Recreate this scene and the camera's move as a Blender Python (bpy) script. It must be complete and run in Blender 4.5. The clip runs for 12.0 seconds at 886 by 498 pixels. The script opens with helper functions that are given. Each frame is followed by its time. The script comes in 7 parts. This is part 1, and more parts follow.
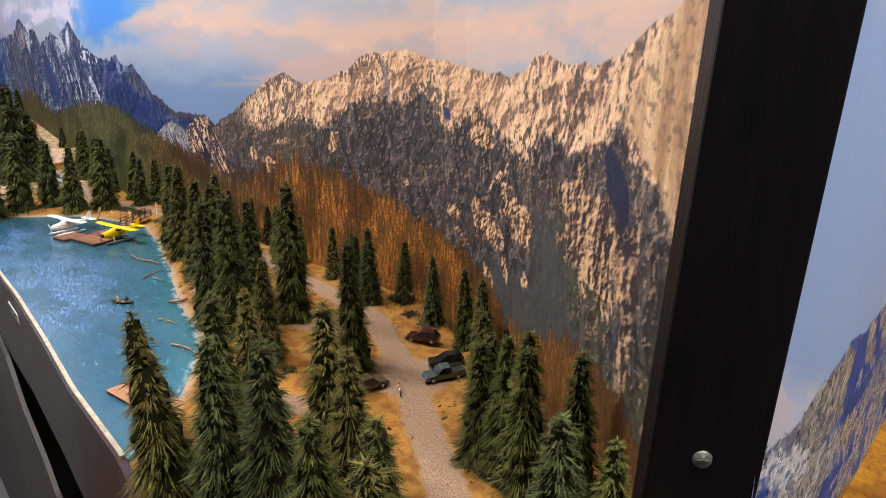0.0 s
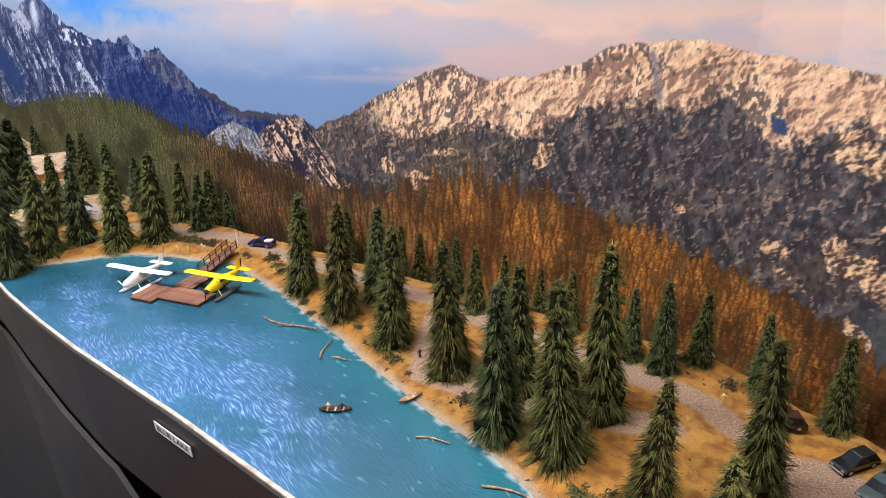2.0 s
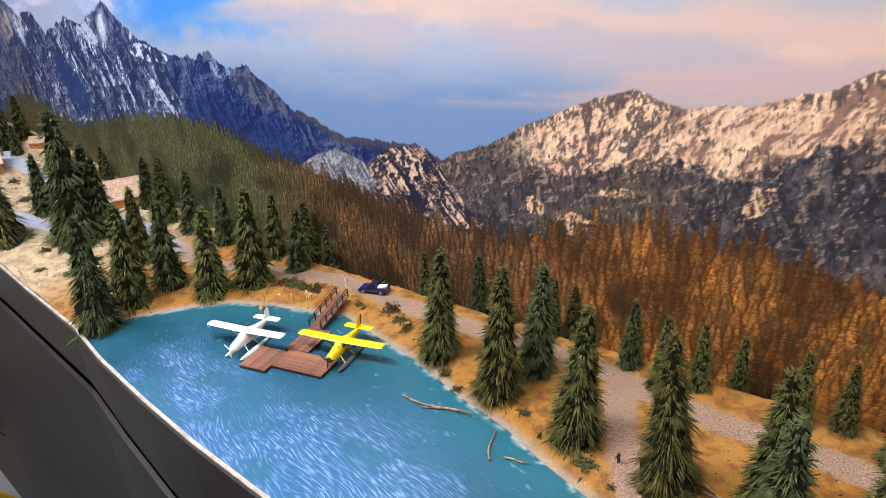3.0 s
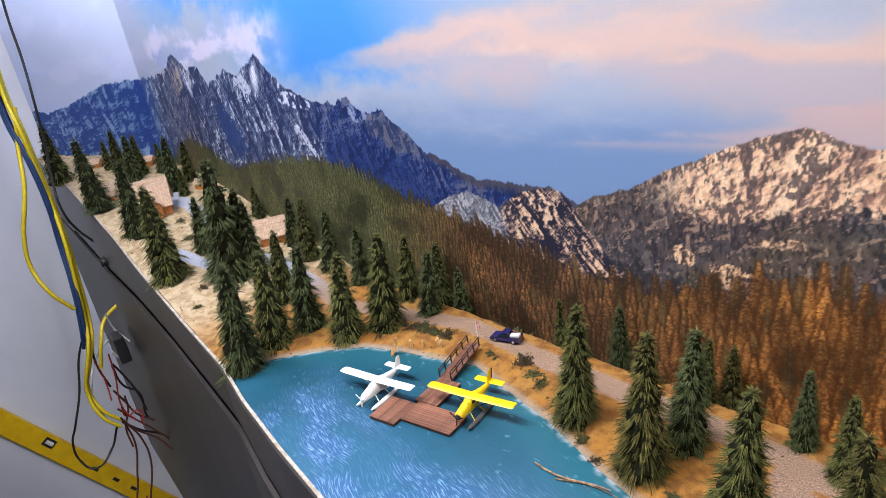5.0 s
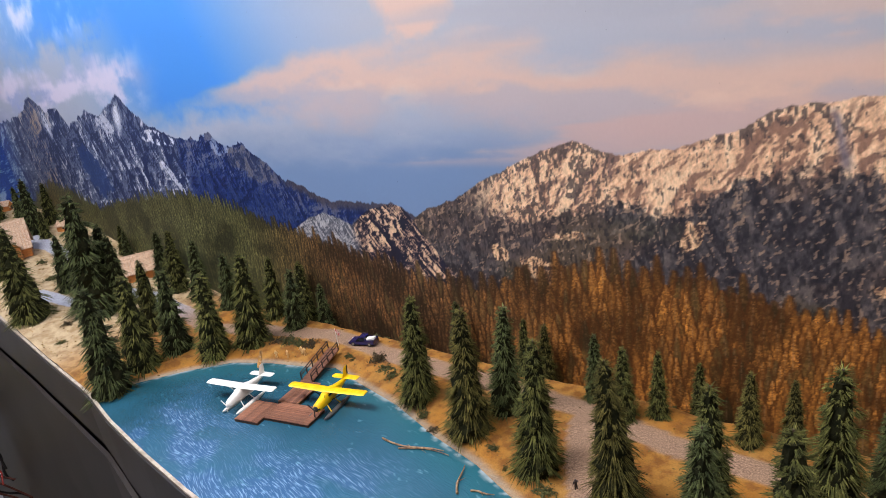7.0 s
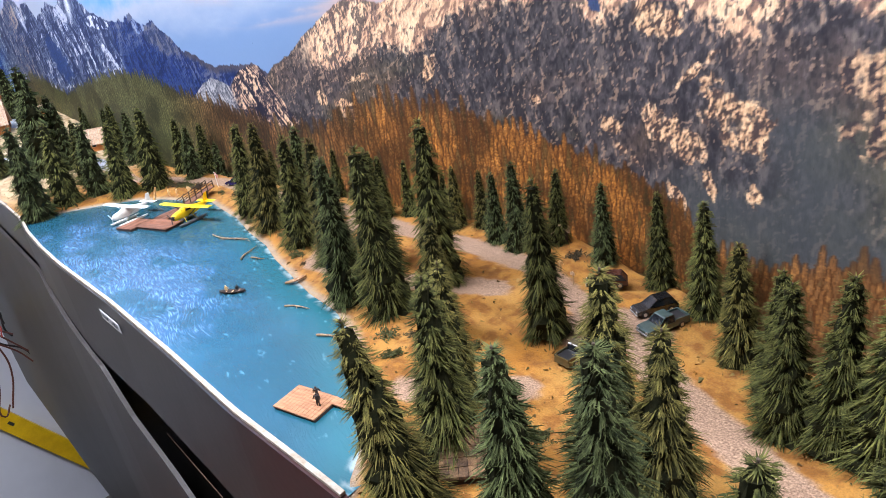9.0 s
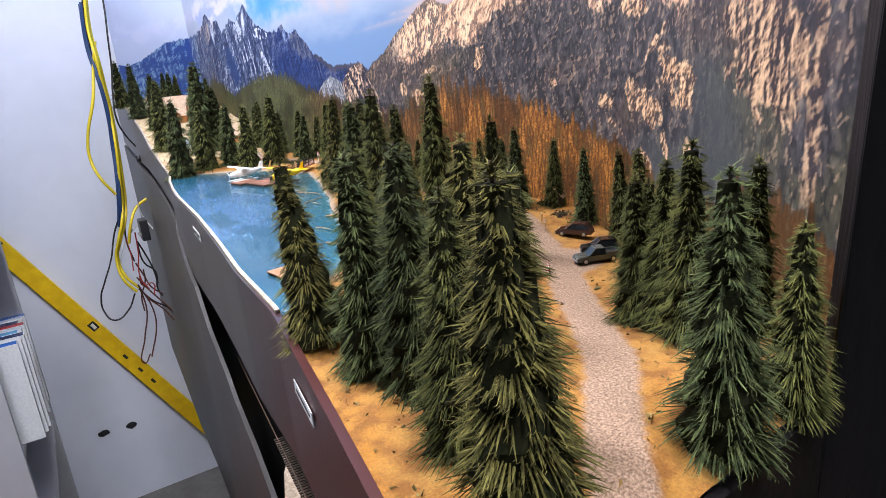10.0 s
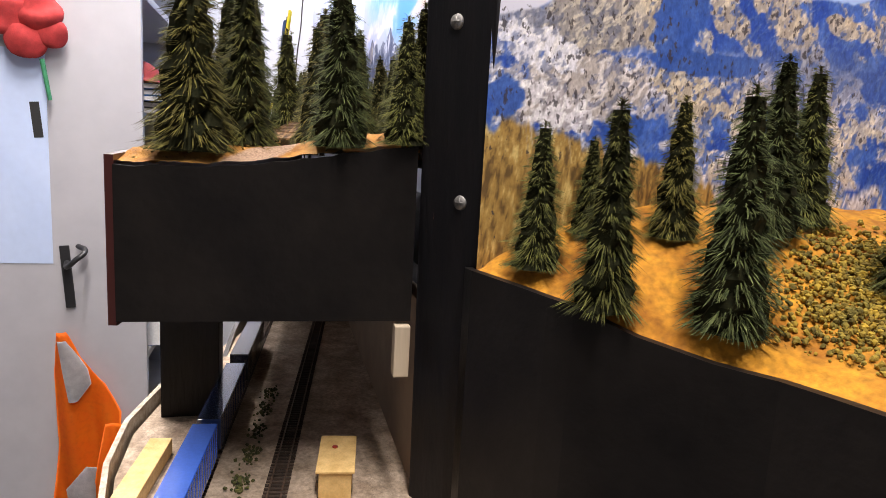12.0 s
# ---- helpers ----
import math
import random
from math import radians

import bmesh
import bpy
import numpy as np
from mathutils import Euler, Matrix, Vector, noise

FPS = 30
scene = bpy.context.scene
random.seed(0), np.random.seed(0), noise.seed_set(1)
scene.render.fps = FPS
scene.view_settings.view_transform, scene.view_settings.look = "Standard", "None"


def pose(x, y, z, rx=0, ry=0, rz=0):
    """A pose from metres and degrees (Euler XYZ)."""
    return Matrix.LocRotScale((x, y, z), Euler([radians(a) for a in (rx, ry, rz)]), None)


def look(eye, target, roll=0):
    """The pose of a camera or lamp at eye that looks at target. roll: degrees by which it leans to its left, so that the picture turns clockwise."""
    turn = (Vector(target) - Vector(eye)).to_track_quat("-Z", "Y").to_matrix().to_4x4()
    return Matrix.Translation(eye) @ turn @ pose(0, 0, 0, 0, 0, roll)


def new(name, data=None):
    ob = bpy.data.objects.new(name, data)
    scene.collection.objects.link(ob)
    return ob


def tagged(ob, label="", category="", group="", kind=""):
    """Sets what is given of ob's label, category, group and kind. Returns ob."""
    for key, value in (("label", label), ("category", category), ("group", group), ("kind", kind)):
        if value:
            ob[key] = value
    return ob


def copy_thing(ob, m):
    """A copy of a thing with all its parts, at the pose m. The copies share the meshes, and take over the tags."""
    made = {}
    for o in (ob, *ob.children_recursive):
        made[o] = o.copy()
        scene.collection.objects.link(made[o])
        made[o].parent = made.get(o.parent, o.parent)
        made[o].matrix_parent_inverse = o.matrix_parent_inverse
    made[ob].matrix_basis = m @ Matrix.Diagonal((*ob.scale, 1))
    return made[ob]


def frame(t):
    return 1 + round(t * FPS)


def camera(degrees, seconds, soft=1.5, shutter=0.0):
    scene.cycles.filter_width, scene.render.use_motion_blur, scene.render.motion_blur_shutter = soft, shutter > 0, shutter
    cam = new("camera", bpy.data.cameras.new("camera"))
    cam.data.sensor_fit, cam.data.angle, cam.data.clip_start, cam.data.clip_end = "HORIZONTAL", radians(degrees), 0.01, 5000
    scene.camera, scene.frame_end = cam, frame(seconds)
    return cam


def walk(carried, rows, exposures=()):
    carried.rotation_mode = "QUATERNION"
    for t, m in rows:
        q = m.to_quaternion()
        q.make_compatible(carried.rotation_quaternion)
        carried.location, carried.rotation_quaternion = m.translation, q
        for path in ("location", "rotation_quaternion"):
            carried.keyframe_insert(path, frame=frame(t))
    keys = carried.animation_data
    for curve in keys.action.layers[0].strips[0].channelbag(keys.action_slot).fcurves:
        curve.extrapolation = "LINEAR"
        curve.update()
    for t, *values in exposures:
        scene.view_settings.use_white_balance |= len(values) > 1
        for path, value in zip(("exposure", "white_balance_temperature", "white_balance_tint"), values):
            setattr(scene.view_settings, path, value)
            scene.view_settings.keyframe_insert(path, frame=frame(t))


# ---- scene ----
cam = camera(69.9, 12.0, soft=0.8)
PATH = [
    (0, (-0.002, 0.038, 1.377), (-1.338, 1.41, 0.801), -0.1),
    (0.5, (-0.025, -0.018, 1.38), (-1.407, 1.288, 0.762), -1.4),
    (1, (-0.123, -0.027, 1.393), (-1.381, 1.347, 0.666), -2.0),
    (1.5, (-0.246, -0.029, 1.422), (-1.403, 1.436, 0.705), -3.2),
    (2, (-0.363, -0.027, 1.435), (-1.445, 1.463, 0.654), -2.9),
    (2.5, (-0.439, -0.026, 1.454), (-1.612, 1.377, 0.643), -4.0),
    (3, (-0.528, 0.008, 1.463), (-1.677, 1.42, 0.637), -5.2),
    (3.2, (-0.534, 0.024, 1.474), (-1.763, 1.378, 0.664), -5.5),
    (4.8, (-0.549, 0.045, 1.476), (-2.016, 1.166, 0.707), -10.5),
    (5, (-0.548, 0.042, 1.478), (-2.024, 1.183, 0.757), -10.3),
    (5.5, (-0.542, 0.038, 1.479), (-2.044, 1.207, 0.866), -10.4),
    (6, (-0.537, 0.034, 1.484), (-2.039, 1.228, 0.922), -10.7),
    (6.5, (-0.51, 0.017, 1.478), (-1.89, 1.329, 0.865), -9.5),
    (7, (-0.457, 0.009, 1.466), (-1.708, 1.428, 0.818), -9.6),
    (7.5, (-0.41, 0.004, 1.438), (-1.523, 1.492, 0.699), -8.7),
    (7.7, (-0.381, 0.009, 1.429), (-1.482, 1.479, 0.637), -9.3),
    (9.3, (-0.111, 0.029, 1.352), (-1.535, 1.222, 0.612), -9.6),
    (9.5, (-0.078, 0.035, 1.341), (-1.578, 1.169, 0.661), -9.2),
    (10, (0.004, 0.040, 1.281), (-1.644, 1.026, 0.722), -5.8),
    (10.2, (0.034, 0.053, 1.271), (-1.637, 1.013, 0.731), -4.7),
    (10.5, (0.083, 0.078, 1.255), (-1.616, 1.009, 0.758), -3.1),
    (11, (0.167, 0.134, 1.22), (-1.594, 0.982, 0.798), -0.6),
    (11.5, (0.224, 0.192, 1.169), (-1.626, 0.879, 0.847), 1.2),
    (12, (0.274, 0.197, 1.133), (-1.636, 0.702, 0.822), 3.2),
]
walk(cam, [(t, look(eye, target, roll)) for t, eye, target, roll in PATH],
     exposures=[(0, -0.22, 7700, 12), (0.6, -0.02, 6900, 11), (1.0, -0.04, 6750, 11), (2.0, -0.06, 6900, 12), (3.0, -0.08, 6800, 12), (5.0, -0.12, 6600, 14), (6.0, -0.48, 6700, 14), (7.0, -0.46, 7050, 15), (7.7, -0.38, 7600, 16), (9.3, 0.40, 6300, 12), (10.0, 0.36, 6450, 12), (10.5, 0.40, 6500, 11), (11.2, 0.56, 6650, 11), (12, 0.66, 7700, 14)])

# ---- light ----
world = bpy.data.worlds.new("room_air")
world.use_nodes = True
world.node_tree.nodes["Background"].inputs[0].default_value = (0.8, 0.85, 1.0, 1)
world.node_tree.nodes["Background"].inputs[1].default_value = 0.05
scene.world = world


def ceiling_lamp(name, x, y, sx, sy, watts, colour):
    data = bpy.data.lights.new(name, "AREA")
    data.shape, data.size, data.size_y, data.energy, data.color = "RECTANGLE", sx, sy, watts, colour
    ob = new(name, data)
    ob.location = (x, y, 2.44)
    return ob


ceiling_lamp("ceiling_lamp", -1.0, -0.15, 1.2, 0.12, 37, (0.94, 0.97, 1.06))
ceiling_lamp("ceiling_lamp", 0.5, 0.25, 1.2, 0.12, 30, (0.94, 0.97, 1.06))
ceiling_lamp("ceiling_lamp", -2.1, -0.35, 1.2, 0.12, 66, (0.90, 0.96, 1.06))

# ---- materials ----
def srgb(r, g, b):
    return tuple(((c / 255 + 0.055) / 1.055) ** 2.4 if c > 10 else c / 255 / 12.92 for c in (r, g, b))


def material(name, base, second=None, scale=200.0, rough=0.7, metal=0.0, bump=0.0, bump_scale=None, fine=0.12, isle=0.0, stretch=(1, 1, 1), coat=0.0, obj_random=0.0, spec=0.5):
    """A noise-mottled surface: two colours at one scale, brightness grain at a finer one, relief."""
    m = bpy.data.materials.new(name)
    m.use_nodes = True
    nt = m.node_tree
    bsdf = nt.nodes["Principled BSDF"]
    bsdf.inputs["Roughness"].default_value, bsdf.inputs["Metallic"].default_value = rough, metal
    bsdf.inputs["Coat Weight"].default_value = coat
    bsdf.inputs["Specular IOR Level"].default_value = spec
    geo = nt.nodes.new("ShaderNodeTexCoord")
    mp = nt.nodes.new("ShaderNodeMapping")
    mp.inputs["Scale"].default_value = stretch
    nt.links.new(geo.outputs["Object"], mp.inputs["Vector"])
    n1, n2 = nt.nodes.new("ShaderNodeTexNoise"), nt.nodes.new("ShaderNodeTexNoise")
    n1.inputs["Scale"].default_value, n1.inputs["Detail"].default_value = scale, 4
    n2.inputs["Scale"].default_value, n2.inputs["Detail"].default_value = scale * 6, 3
    for n in (n1, n2):
        nt.links.new(mp.outputs[0], n.inputs["Vector"])
    mix = nt.nodes.new("ShaderNodeMix")
    mix.data_type = "RGBA"
    ramp = nt.nodes.new("ShaderNodeMapRange")
    ramp.inputs[1].default_value, ramp.inputs[2].default_value = 0.35, 0.65
    nt.links.new(n1.outputs["Fac"], ramp.inputs[0])
    nt.links.new(ramp.outputs[0], mix.inputs[0])
    second = second or tuple(c * 0.75 for c in base)
    mix.inputs[6].default_value, mix.inputs[7].default_value = (*base, 1), (*second, 1)
    hsv = nt.nodes.new("ShaderNodeHueSaturation")
    nt.links.new(mix.outputs[2], hsv.inputs["Color"])
    val = nt.nodes.new("ShaderNodeMapRange")
    val.inputs[1].default_value, val.inputs[2].default_value = 0.25, 0.75
    val.inputs[3].default_value, val.inputs[4].default_value = 1 - fine, 1 + fine
    nt.links.new(n2.outputs["Fac"], val.inputs[0])
    last = val.outputs[0]
    for amount, kind, out in ((isle, "ShaderNodeNewGeometry", "Random Per Island"), (obj_random, "ShaderNodeObjectInfo", "Random")):
        if amount:
            src, rng, mul = nt.nodes.new(kind), nt.nodes.new("ShaderNodeMapRange"), nt.nodes.new("ShaderNodeMath")
            rng.inputs[3].default_value, rng.inputs[4].default_value = 1 - amount, 1 + amount
            mul.operation = "MULTIPLY"
            nt.links.new(src.outputs[out], rng.inputs[0])
            nt.links.new(rng.outputs[0], mul.inputs[0])
            nt.links.new(last, mul.inputs[1])
            last = mul.outputs[0]
    nt.links.new(last, hsv.inputs["Value"])
    nt.links.new(hsv.outputs[0], bsdf.inputs["Base Color"])
    if bump:
        n3, bp = nt.nodes.new("ShaderNodeTexNoise"), nt.nodes.new("ShaderNodeBump")
        n3.inputs["Scale"].default_value, n3.inputs["Detail"].default_value = bump_scale or scale * 3, 5
        nt.links.new(mp.outputs[0], n3.inputs["Vector"])
        bp.inputs["Strength"].default_value, bp.inputs["Distance"].default_value = bump, 0.002
        nt.links.new(n3.outputs["Fac"], bp.inputs["Height"])
        nt.links.new(bp.outputs[0], bsdf.inputs["Normal"])
    return m


WALL_WHITE = material("white_wall_paint", (0.72, 0.74, 0.80), (0.66, 0.68, 0.74), 3, 0.6, bump=0.05, bump_scale=300, fine=0.02)
WALL_UNSEEN = material("unseen_wall_grey", (0.26, 0.26, 0.27), (0.22, 0.22, 0.23), 3, 0.7, bump=0.05, bump_scale=300, fine=0.03)
CEILING_WHITE = material("ceiling_paint", (0.62, 0.62, 0.62), (0.57, 0.57, 0.57), 4, 0.8, fine=0.02)
FLOOR_GREY = material("grey_floor", (0.16, 0.15, 0.14), (0.12, 0.11, 0.10), 12, 0.6, bump=0.1)
FASCIA_BLACK = material("black_painted_hardboard", (0.007, 0.006, 0.006), (0.012, 0.010, 0.009), 18, 0.42, spec=0.14, bump=0.15, bump_scale=160, fine=0.15)
POST_BLACK = material("black_painted_timber", (0.004, 0.004, 0.005), (0.007, 0.006, 0.007), 30, 0.45, spec=0.22, bump=0.25, bump_scale=90, stretch=(4, 4, 0.5))
RAW_EDGE = material("raw_hardboard_edge", (0.50, 0.44, 0.36), (0.30, 0.24, 0.18), 160, 0.8, bump=0.4)
SCREW_STEEL = material("painted_zinc_screw", (0.30, 0.29, 0.27), (0.16, 0.155, 0.15), 400, 0.5, metal=0.5, fine=0.2)
RAW_WOOD = material("raw_pine", (0.55, 0.45, 0.33), (0.46, 0.36, 0.25), 40, 0.7, stretch=(1, 1, 0.1), bump=0.1)
PAPER = material("label_paper", (0.75, 0.75, 0.74), (0.66, 0.66, 0.66), 200, 0.5, fine=0.03)
INK = material("black_ink", (0.02, 0.02, 0.02), None, 300, 0.6)
NEEDLES = material("dark_green_needles", (0.124, 0.122, 0.034), (0.040, 0.047, 0.015), 25, 0.75, fine=0.3, isle=0.75, obj_random=0.25, spec=0.10)
NEEDLES_BLUE = material("blue_green_needles", (0.096, 0.114, 0.042), (0.034, 0.045, 0.018), 25, 0.75, fine=0.3, isle=0.75, obj_random=0.25, spec=0.10)
NEEDLES_OLIVE = material("olive_needles", (0.150, 0.130, 0.036), (0.052, 0.050, 0.015), 25, 0.75, fine=0.3, isle=0.75, obj_random=0.25, spec=0.10)
# inner twigs, with the shade inside the crown put into the colour
TWIG_SHADE = material("inner_twig_shade", (0.020, 0.020, 0.008), (0.010, 0.012, 0.005), 60, 0.9, fine=0.3, spec=0.1)
BARK = material("spruce_bark", (0.10, 0.07, 0.045), (0.06, 0.04, 0.03), 300, 0.9, bump=0.6)


def print_material(name):
    """Ink of a photographic wall print, with fine paper grain over it."""
    m = bpy.data.materials.new(name)
    m.use_nodes = True
    nt = m.node_tree
    bsdf = nt.nodes["Principled BSDF"]
    bsdf.inputs["Roughness"].default_value = 0.55
    bsdf.inputs["Specular IOR Level"].default_value = 0.3
    ink = nt.nodes.new("ShaderNodeAttribute")
    ink.attribute_name = "ink"
    grain = nt.nodes.new("ShaderNodeAttribute")
    grain.attribute_name = "grain"
    co = nt.nodes.new("ShaderNodeTexCoord")
    mp = nt.nodes.new("ShaderNodeMapping")
    mp.inputs["Scale"].default_value = (1, 1, 0.55)
    nt.links.new(co.outputs["Object"], mp.inputs["Vector"])
    n = nt.nodes.new("ShaderNodeTexNoise")
    n.inputs["Scale"].default_value, n.inputs["Detail"].default_value = 420, 4
    n.inputs["Roughness"].default_value = 0.65
    nt.links.new(mp.outputs[0], n.inputs["Vector"])
    centre, mul, add = (nt.nodes.new("ShaderNodeMath") for _ in range(3))
    centre.operation, mul.operation, add.operation = "SUBTRACT", "MULTIPLY", "ADD"
    centre.inputs[1].default_value, add.inputs[1].default_value = 0.5, 1.0
    nt.links.new(n.outputs["Fac"], centre.inputs[0])
    nt.links.new(centre.outputs[0], mul.inputs[0])
    nt.links.new(grain.outputs["Fac"], mul.inputs[1])
    nt.links.new(mul.outputs[0], add.inputs[0])
    hsv = nt.nodes.new("ShaderNodeHueSaturation")
    mp2, n2 = nt.nodes.new("ShaderNodeMapping"), nt.nodes.new("ShaderNodeTexNoise")
    mp2.inputs["Rotation"].default_value, mp2.inputs["Scale"].default_value = (0, 0.5, 0), (1, 1, 0.6)
    nt.links.new(co.outputs["Object"], mp2.inputs["Vector"])
    n2.inputs["Scale"].default_value, n2.inputs["Detail"].default_value, n2.inputs["Roughness"].default_value = 300, 3, 0.6
    nt.links.new(mp2.outputs[0], n2.inputs["Vector"])
    speck = nt.nodes.new("ShaderNodeAttribute")
    speck.attribute_name = "speck"
    level, dots = nt.nodes.new("ShaderNodeMath"), nt.nodes.new("ShaderNodeMapRange")
    level.operation, level.inputs[1].default_value = "MULTIPLY_ADD", 0.28
    nt.links.new(speck.outputs["Fac"], level.inputs[0])
    nt.links.new(n2.outputs["Fac"], level.inputs[2])
    dots.inputs[1].default_value, dots.inputs[2].default_value, dots.inputs[4].default_value = 0.74, 0.80, 0.85
    nt.links.new(level.outputs[0], dots.inputs[0])
    wood = nt.nodes.new("ShaderNodeMix")
    wood.data_type, wood.inputs[7].default_value = "RGBA", (*srgb(58, 52, 56), 1)
    nt.links.new(dots.outputs[0], wood.inputs[0])
    nt.links.new(ink.outputs["Color"], wood.inputs[6])
    nt.links.new(wood.outputs[2], hsv.inputs["Color"])
    nt.links.new(add.outputs[0], hsv.inputs["Value"])
    nt.links.new(hsv.outputs[0], bsdf.inputs["Base Color"])
    return m


PRINT = print_material("printed_mountain_photo")


# ---- mesh helpers ----
def finish(name, bm, mat, parent=None, label="", smooth=False):
    me = bpy.data.meshes.new(name)
    bmesh.ops.recalc_face_normals(bm, faces=bm.faces)
    bm.to_mesh(me)
    bm.free()
    for m in (mat if isinstance(mat, (list, tuple)) else [mat]):
        me.materials.append(m)
    if smooth:
        for p in me.polygons:
            p.use_smooth = True
    ob = new(name, me)
    if parent:
        ob.parent = parent
    if label:
        ob["label"] = label
    return ob


def part(name, bm, mat, parent, label="", smooth=False):
    return finish(name, bm, mat, parent, label, smooth)


def thing(name, at, label, category, group="", turn=0.0, kind=""):
    ob = new(name)
    ob.empty_display_size = 0.01
    ob.matrix_basis = pose(*at, 0, 0, turn)
    return tagged(ob, label, category, group, kind)


def raw_mesh(name, verts, faces, mat, parent=None, smooth=False):
    me = bpy.data.meshes.new(name)
    me.from_pydata([tuple(v) for v in verts], [], [tuple(f) for f in faces])
    me.materials.append(mat)
    if smooth:
        me.polygons.foreach_set("use_smooth", [True] * len(me.polygons))
    ob = new(name, me)
    if parent:
        ob.parent = parent
    return ob


def box(bm, at, size, turn=(0, 0, 0), bevel=0.0):
    m = pose(*at, *turn) @ Matrix.Diagonal((*size, 1))
    made = bmesh.ops.create_cube(bm, size=1, matrix=m)
    if bevel:
        edges = list({e for v in made["verts"] for e in v.link_edges})
        bmesh.ops.bevel(bm, geom=edges, offset=bevel, segments=2, affect="EDGES", profile=0.6)


def tube(bm, a, b, r1, r2=None, sides=8):
    a, b = Vector(a), Vector(b)
    d = b - a
    m = Matrix.Translation((a + b) / 2) @ d.to_track_quat("Z", "Y").to_matrix().to_4x4()
    bmesh.ops.create_cone(bm, cap_ends=True, segments=sides, radius1=r1, radius2=r1 if r2 is None else r2, depth=d.length, matrix=m)


def loft(bm, rings):
    """Skin over rings of equal count, ends closed."""
    loops = [[bm.verts.new(p) for p in ring] for ring in rings]
    for a, b in zip(loops, loops[1:]):
        for i in range(len(a)):
            bm.faces.new((a[i], a[i - 1], b[i - 1], b[i]))
    bm.faces.new(loops[0])
    bm.faces.new(loops[-1][::-1])


def oval(x, y, z, ry, rz, n=12, power=2.0):
    out = []
    for i in range(n):
        a = 2 * math.pi * i / n
        c, s = math.cos(a), math.sin(a)
        out.append((x, y + ry * math.copysign(abs(c) ** (2 / power), c), z + rz * math.copysign(abs(s) ** (2 / power), s)))
    return out


# ---- noise on arrays ----
def lattice(ix, iy, seed):
    h = (ix.astype(np.int64) * 374761393 + iy.astype(np.int64) * 668265263 + seed * 982451653) & 0x7FFFFFFF
    h = ((h ^ (h >> 13)) * 1274126177) & 0x7FFFFFFF
    return ((h ^ (h >> 16)) & 0xFFFF) / 65535.0


def value_noise(x, y, seed=0):
    ix, iy = np.floor(x), np.floor(y)
    fx, fy = x - ix, y - iy
    fx, fy = fx * fx * (3 - 2 * fx), fy * fy * (3 - 2 * fy)
    a, b = lattice(ix, iy, seed), lattice(ix + 1, iy, seed)
    c, d = lattice(ix, iy + 1, seed), lattice(ix + 1, iy + 1, seed)
    return (a * (1 - fx) + b * fx) * (1 - fy) + (c * (1 - fx) + d * fx) * fy


def fbm(x, y, octaves=5, seed=0, gain=0.5, ridged=False):
    total, amp, norm = 0.0, 1.0, 0.0
    for k in range(octaves):
        n = value_noise(x, y, seed + 17 * k)
        total = total + amp * (1 - np.abs(2 * n - 1) if ridged else n)
        norm += amp
        x, y, amp = x * 2.03 + 5.1, y * 2.03 + 3.7, amp * gain
    return total / norm


def step(a, b, v):
    t = np.clip((v - a) / (b - a), 0, 1)
    return t * t * (3 - 2 * t)


def blend(a, b, t):
    a, b = np.asarray(a, float), np.asarray(b, float)
    return a * (1 - t[..., None]) + b * t[..., None]

# ---- the plan ----
LAKE_Z = 1.133
FRONT = [(-2.60, 0.300), (-2.20, 0.278), (-1.89, 0.260), (-1.65, 0.250), (-1.50, 0.243), (-1.38, 0.235), (-1.22, 0.222), (-1.13, 0.206), (-1.03, 0.194),
         (-0.944, 0.186), (-0.768, 0.176), (-0.614, 0.163), (-0.504, 0.152), (-0.388, 0.146), (-0.25, 0.127), (-0.115, 0.108)]
FRONT_TOP = [(-2.60, 1.262), (-2.20, 1.252), (-1.873, 1.222), (-1.716, 1.196), (-1.60, 1.167), (-1.50, 1.150), (-1.38, 1.139), (-1.22, 1.136), (-0.40, 1.136), (-0.25, 1.129), (-0.115, 1.120)]
HILL = [(-2.60, 1.265), (-2.20, 1.254), (-1.873, 1.224), (-1.716, 1.198), (-1.60, 1.170), (-1.50, 1.154), (-1.38, 1.143), (-1.22, 1.139), (0.0, 1.139)]
SHORE = [(-1.225, 0.222), (-1.20, 0.252), (-1.158, 0.306), (-1.115, 0.346), (-1.07, 0.364), (-1.015, 0.378), (-0.98, 0.390), (-0.92, 0.376), (-0.865, 0.365), (-0.80, 0.343),
         (-0.742, 0.328), (-0.70, 0.311), (-0.658, 0.298), (-0.60, 0.280), (-0.553, 0.271), (-0.508, 0.252), (-0.466, 0.223), (-0.43, 0.196), (-0.408, 0.172), (-0.390, 0.146)]
SKYWALL = [(-2.60, 0.330), (-2.10, 0.485), (-0.45, 0.485), (-0.40, 0.476), (-0.36, 0.461), (-0.31, 0.438), (-0.26, 0.408), (-0.20, 0.366), (-0.15, 0.326), (-0.105, 0.290)]


def along(points, x):
    return np.interp(x, [p[0] for p in points], [p[1] for p in points])


def distance_to_line(points, x, y):
    best = np.full(np.shape(x), 9.0)
    for (ax, ay), (bx, by) in zip(points, points[1:]):
        dx, dy = bx - ax, by - ay
        t = np.clip(((x - ax) * dx + (y - ay) * dy) / (dx * dx + dy * dy), 0, 1)
        best = np.minimum(best, np.hypot(x - ax - t * dx, y - ay - t * dy))
    return best


def lake_distance(x, y):
    """Metres from the shore line; negative over the lake."""
    d = distance_to_line(SHORE, x, y)
    inside = (x > -1.225) & (x < -0.39) & (y < along(SHORE, x))
    return np.where(inside, -d, d)


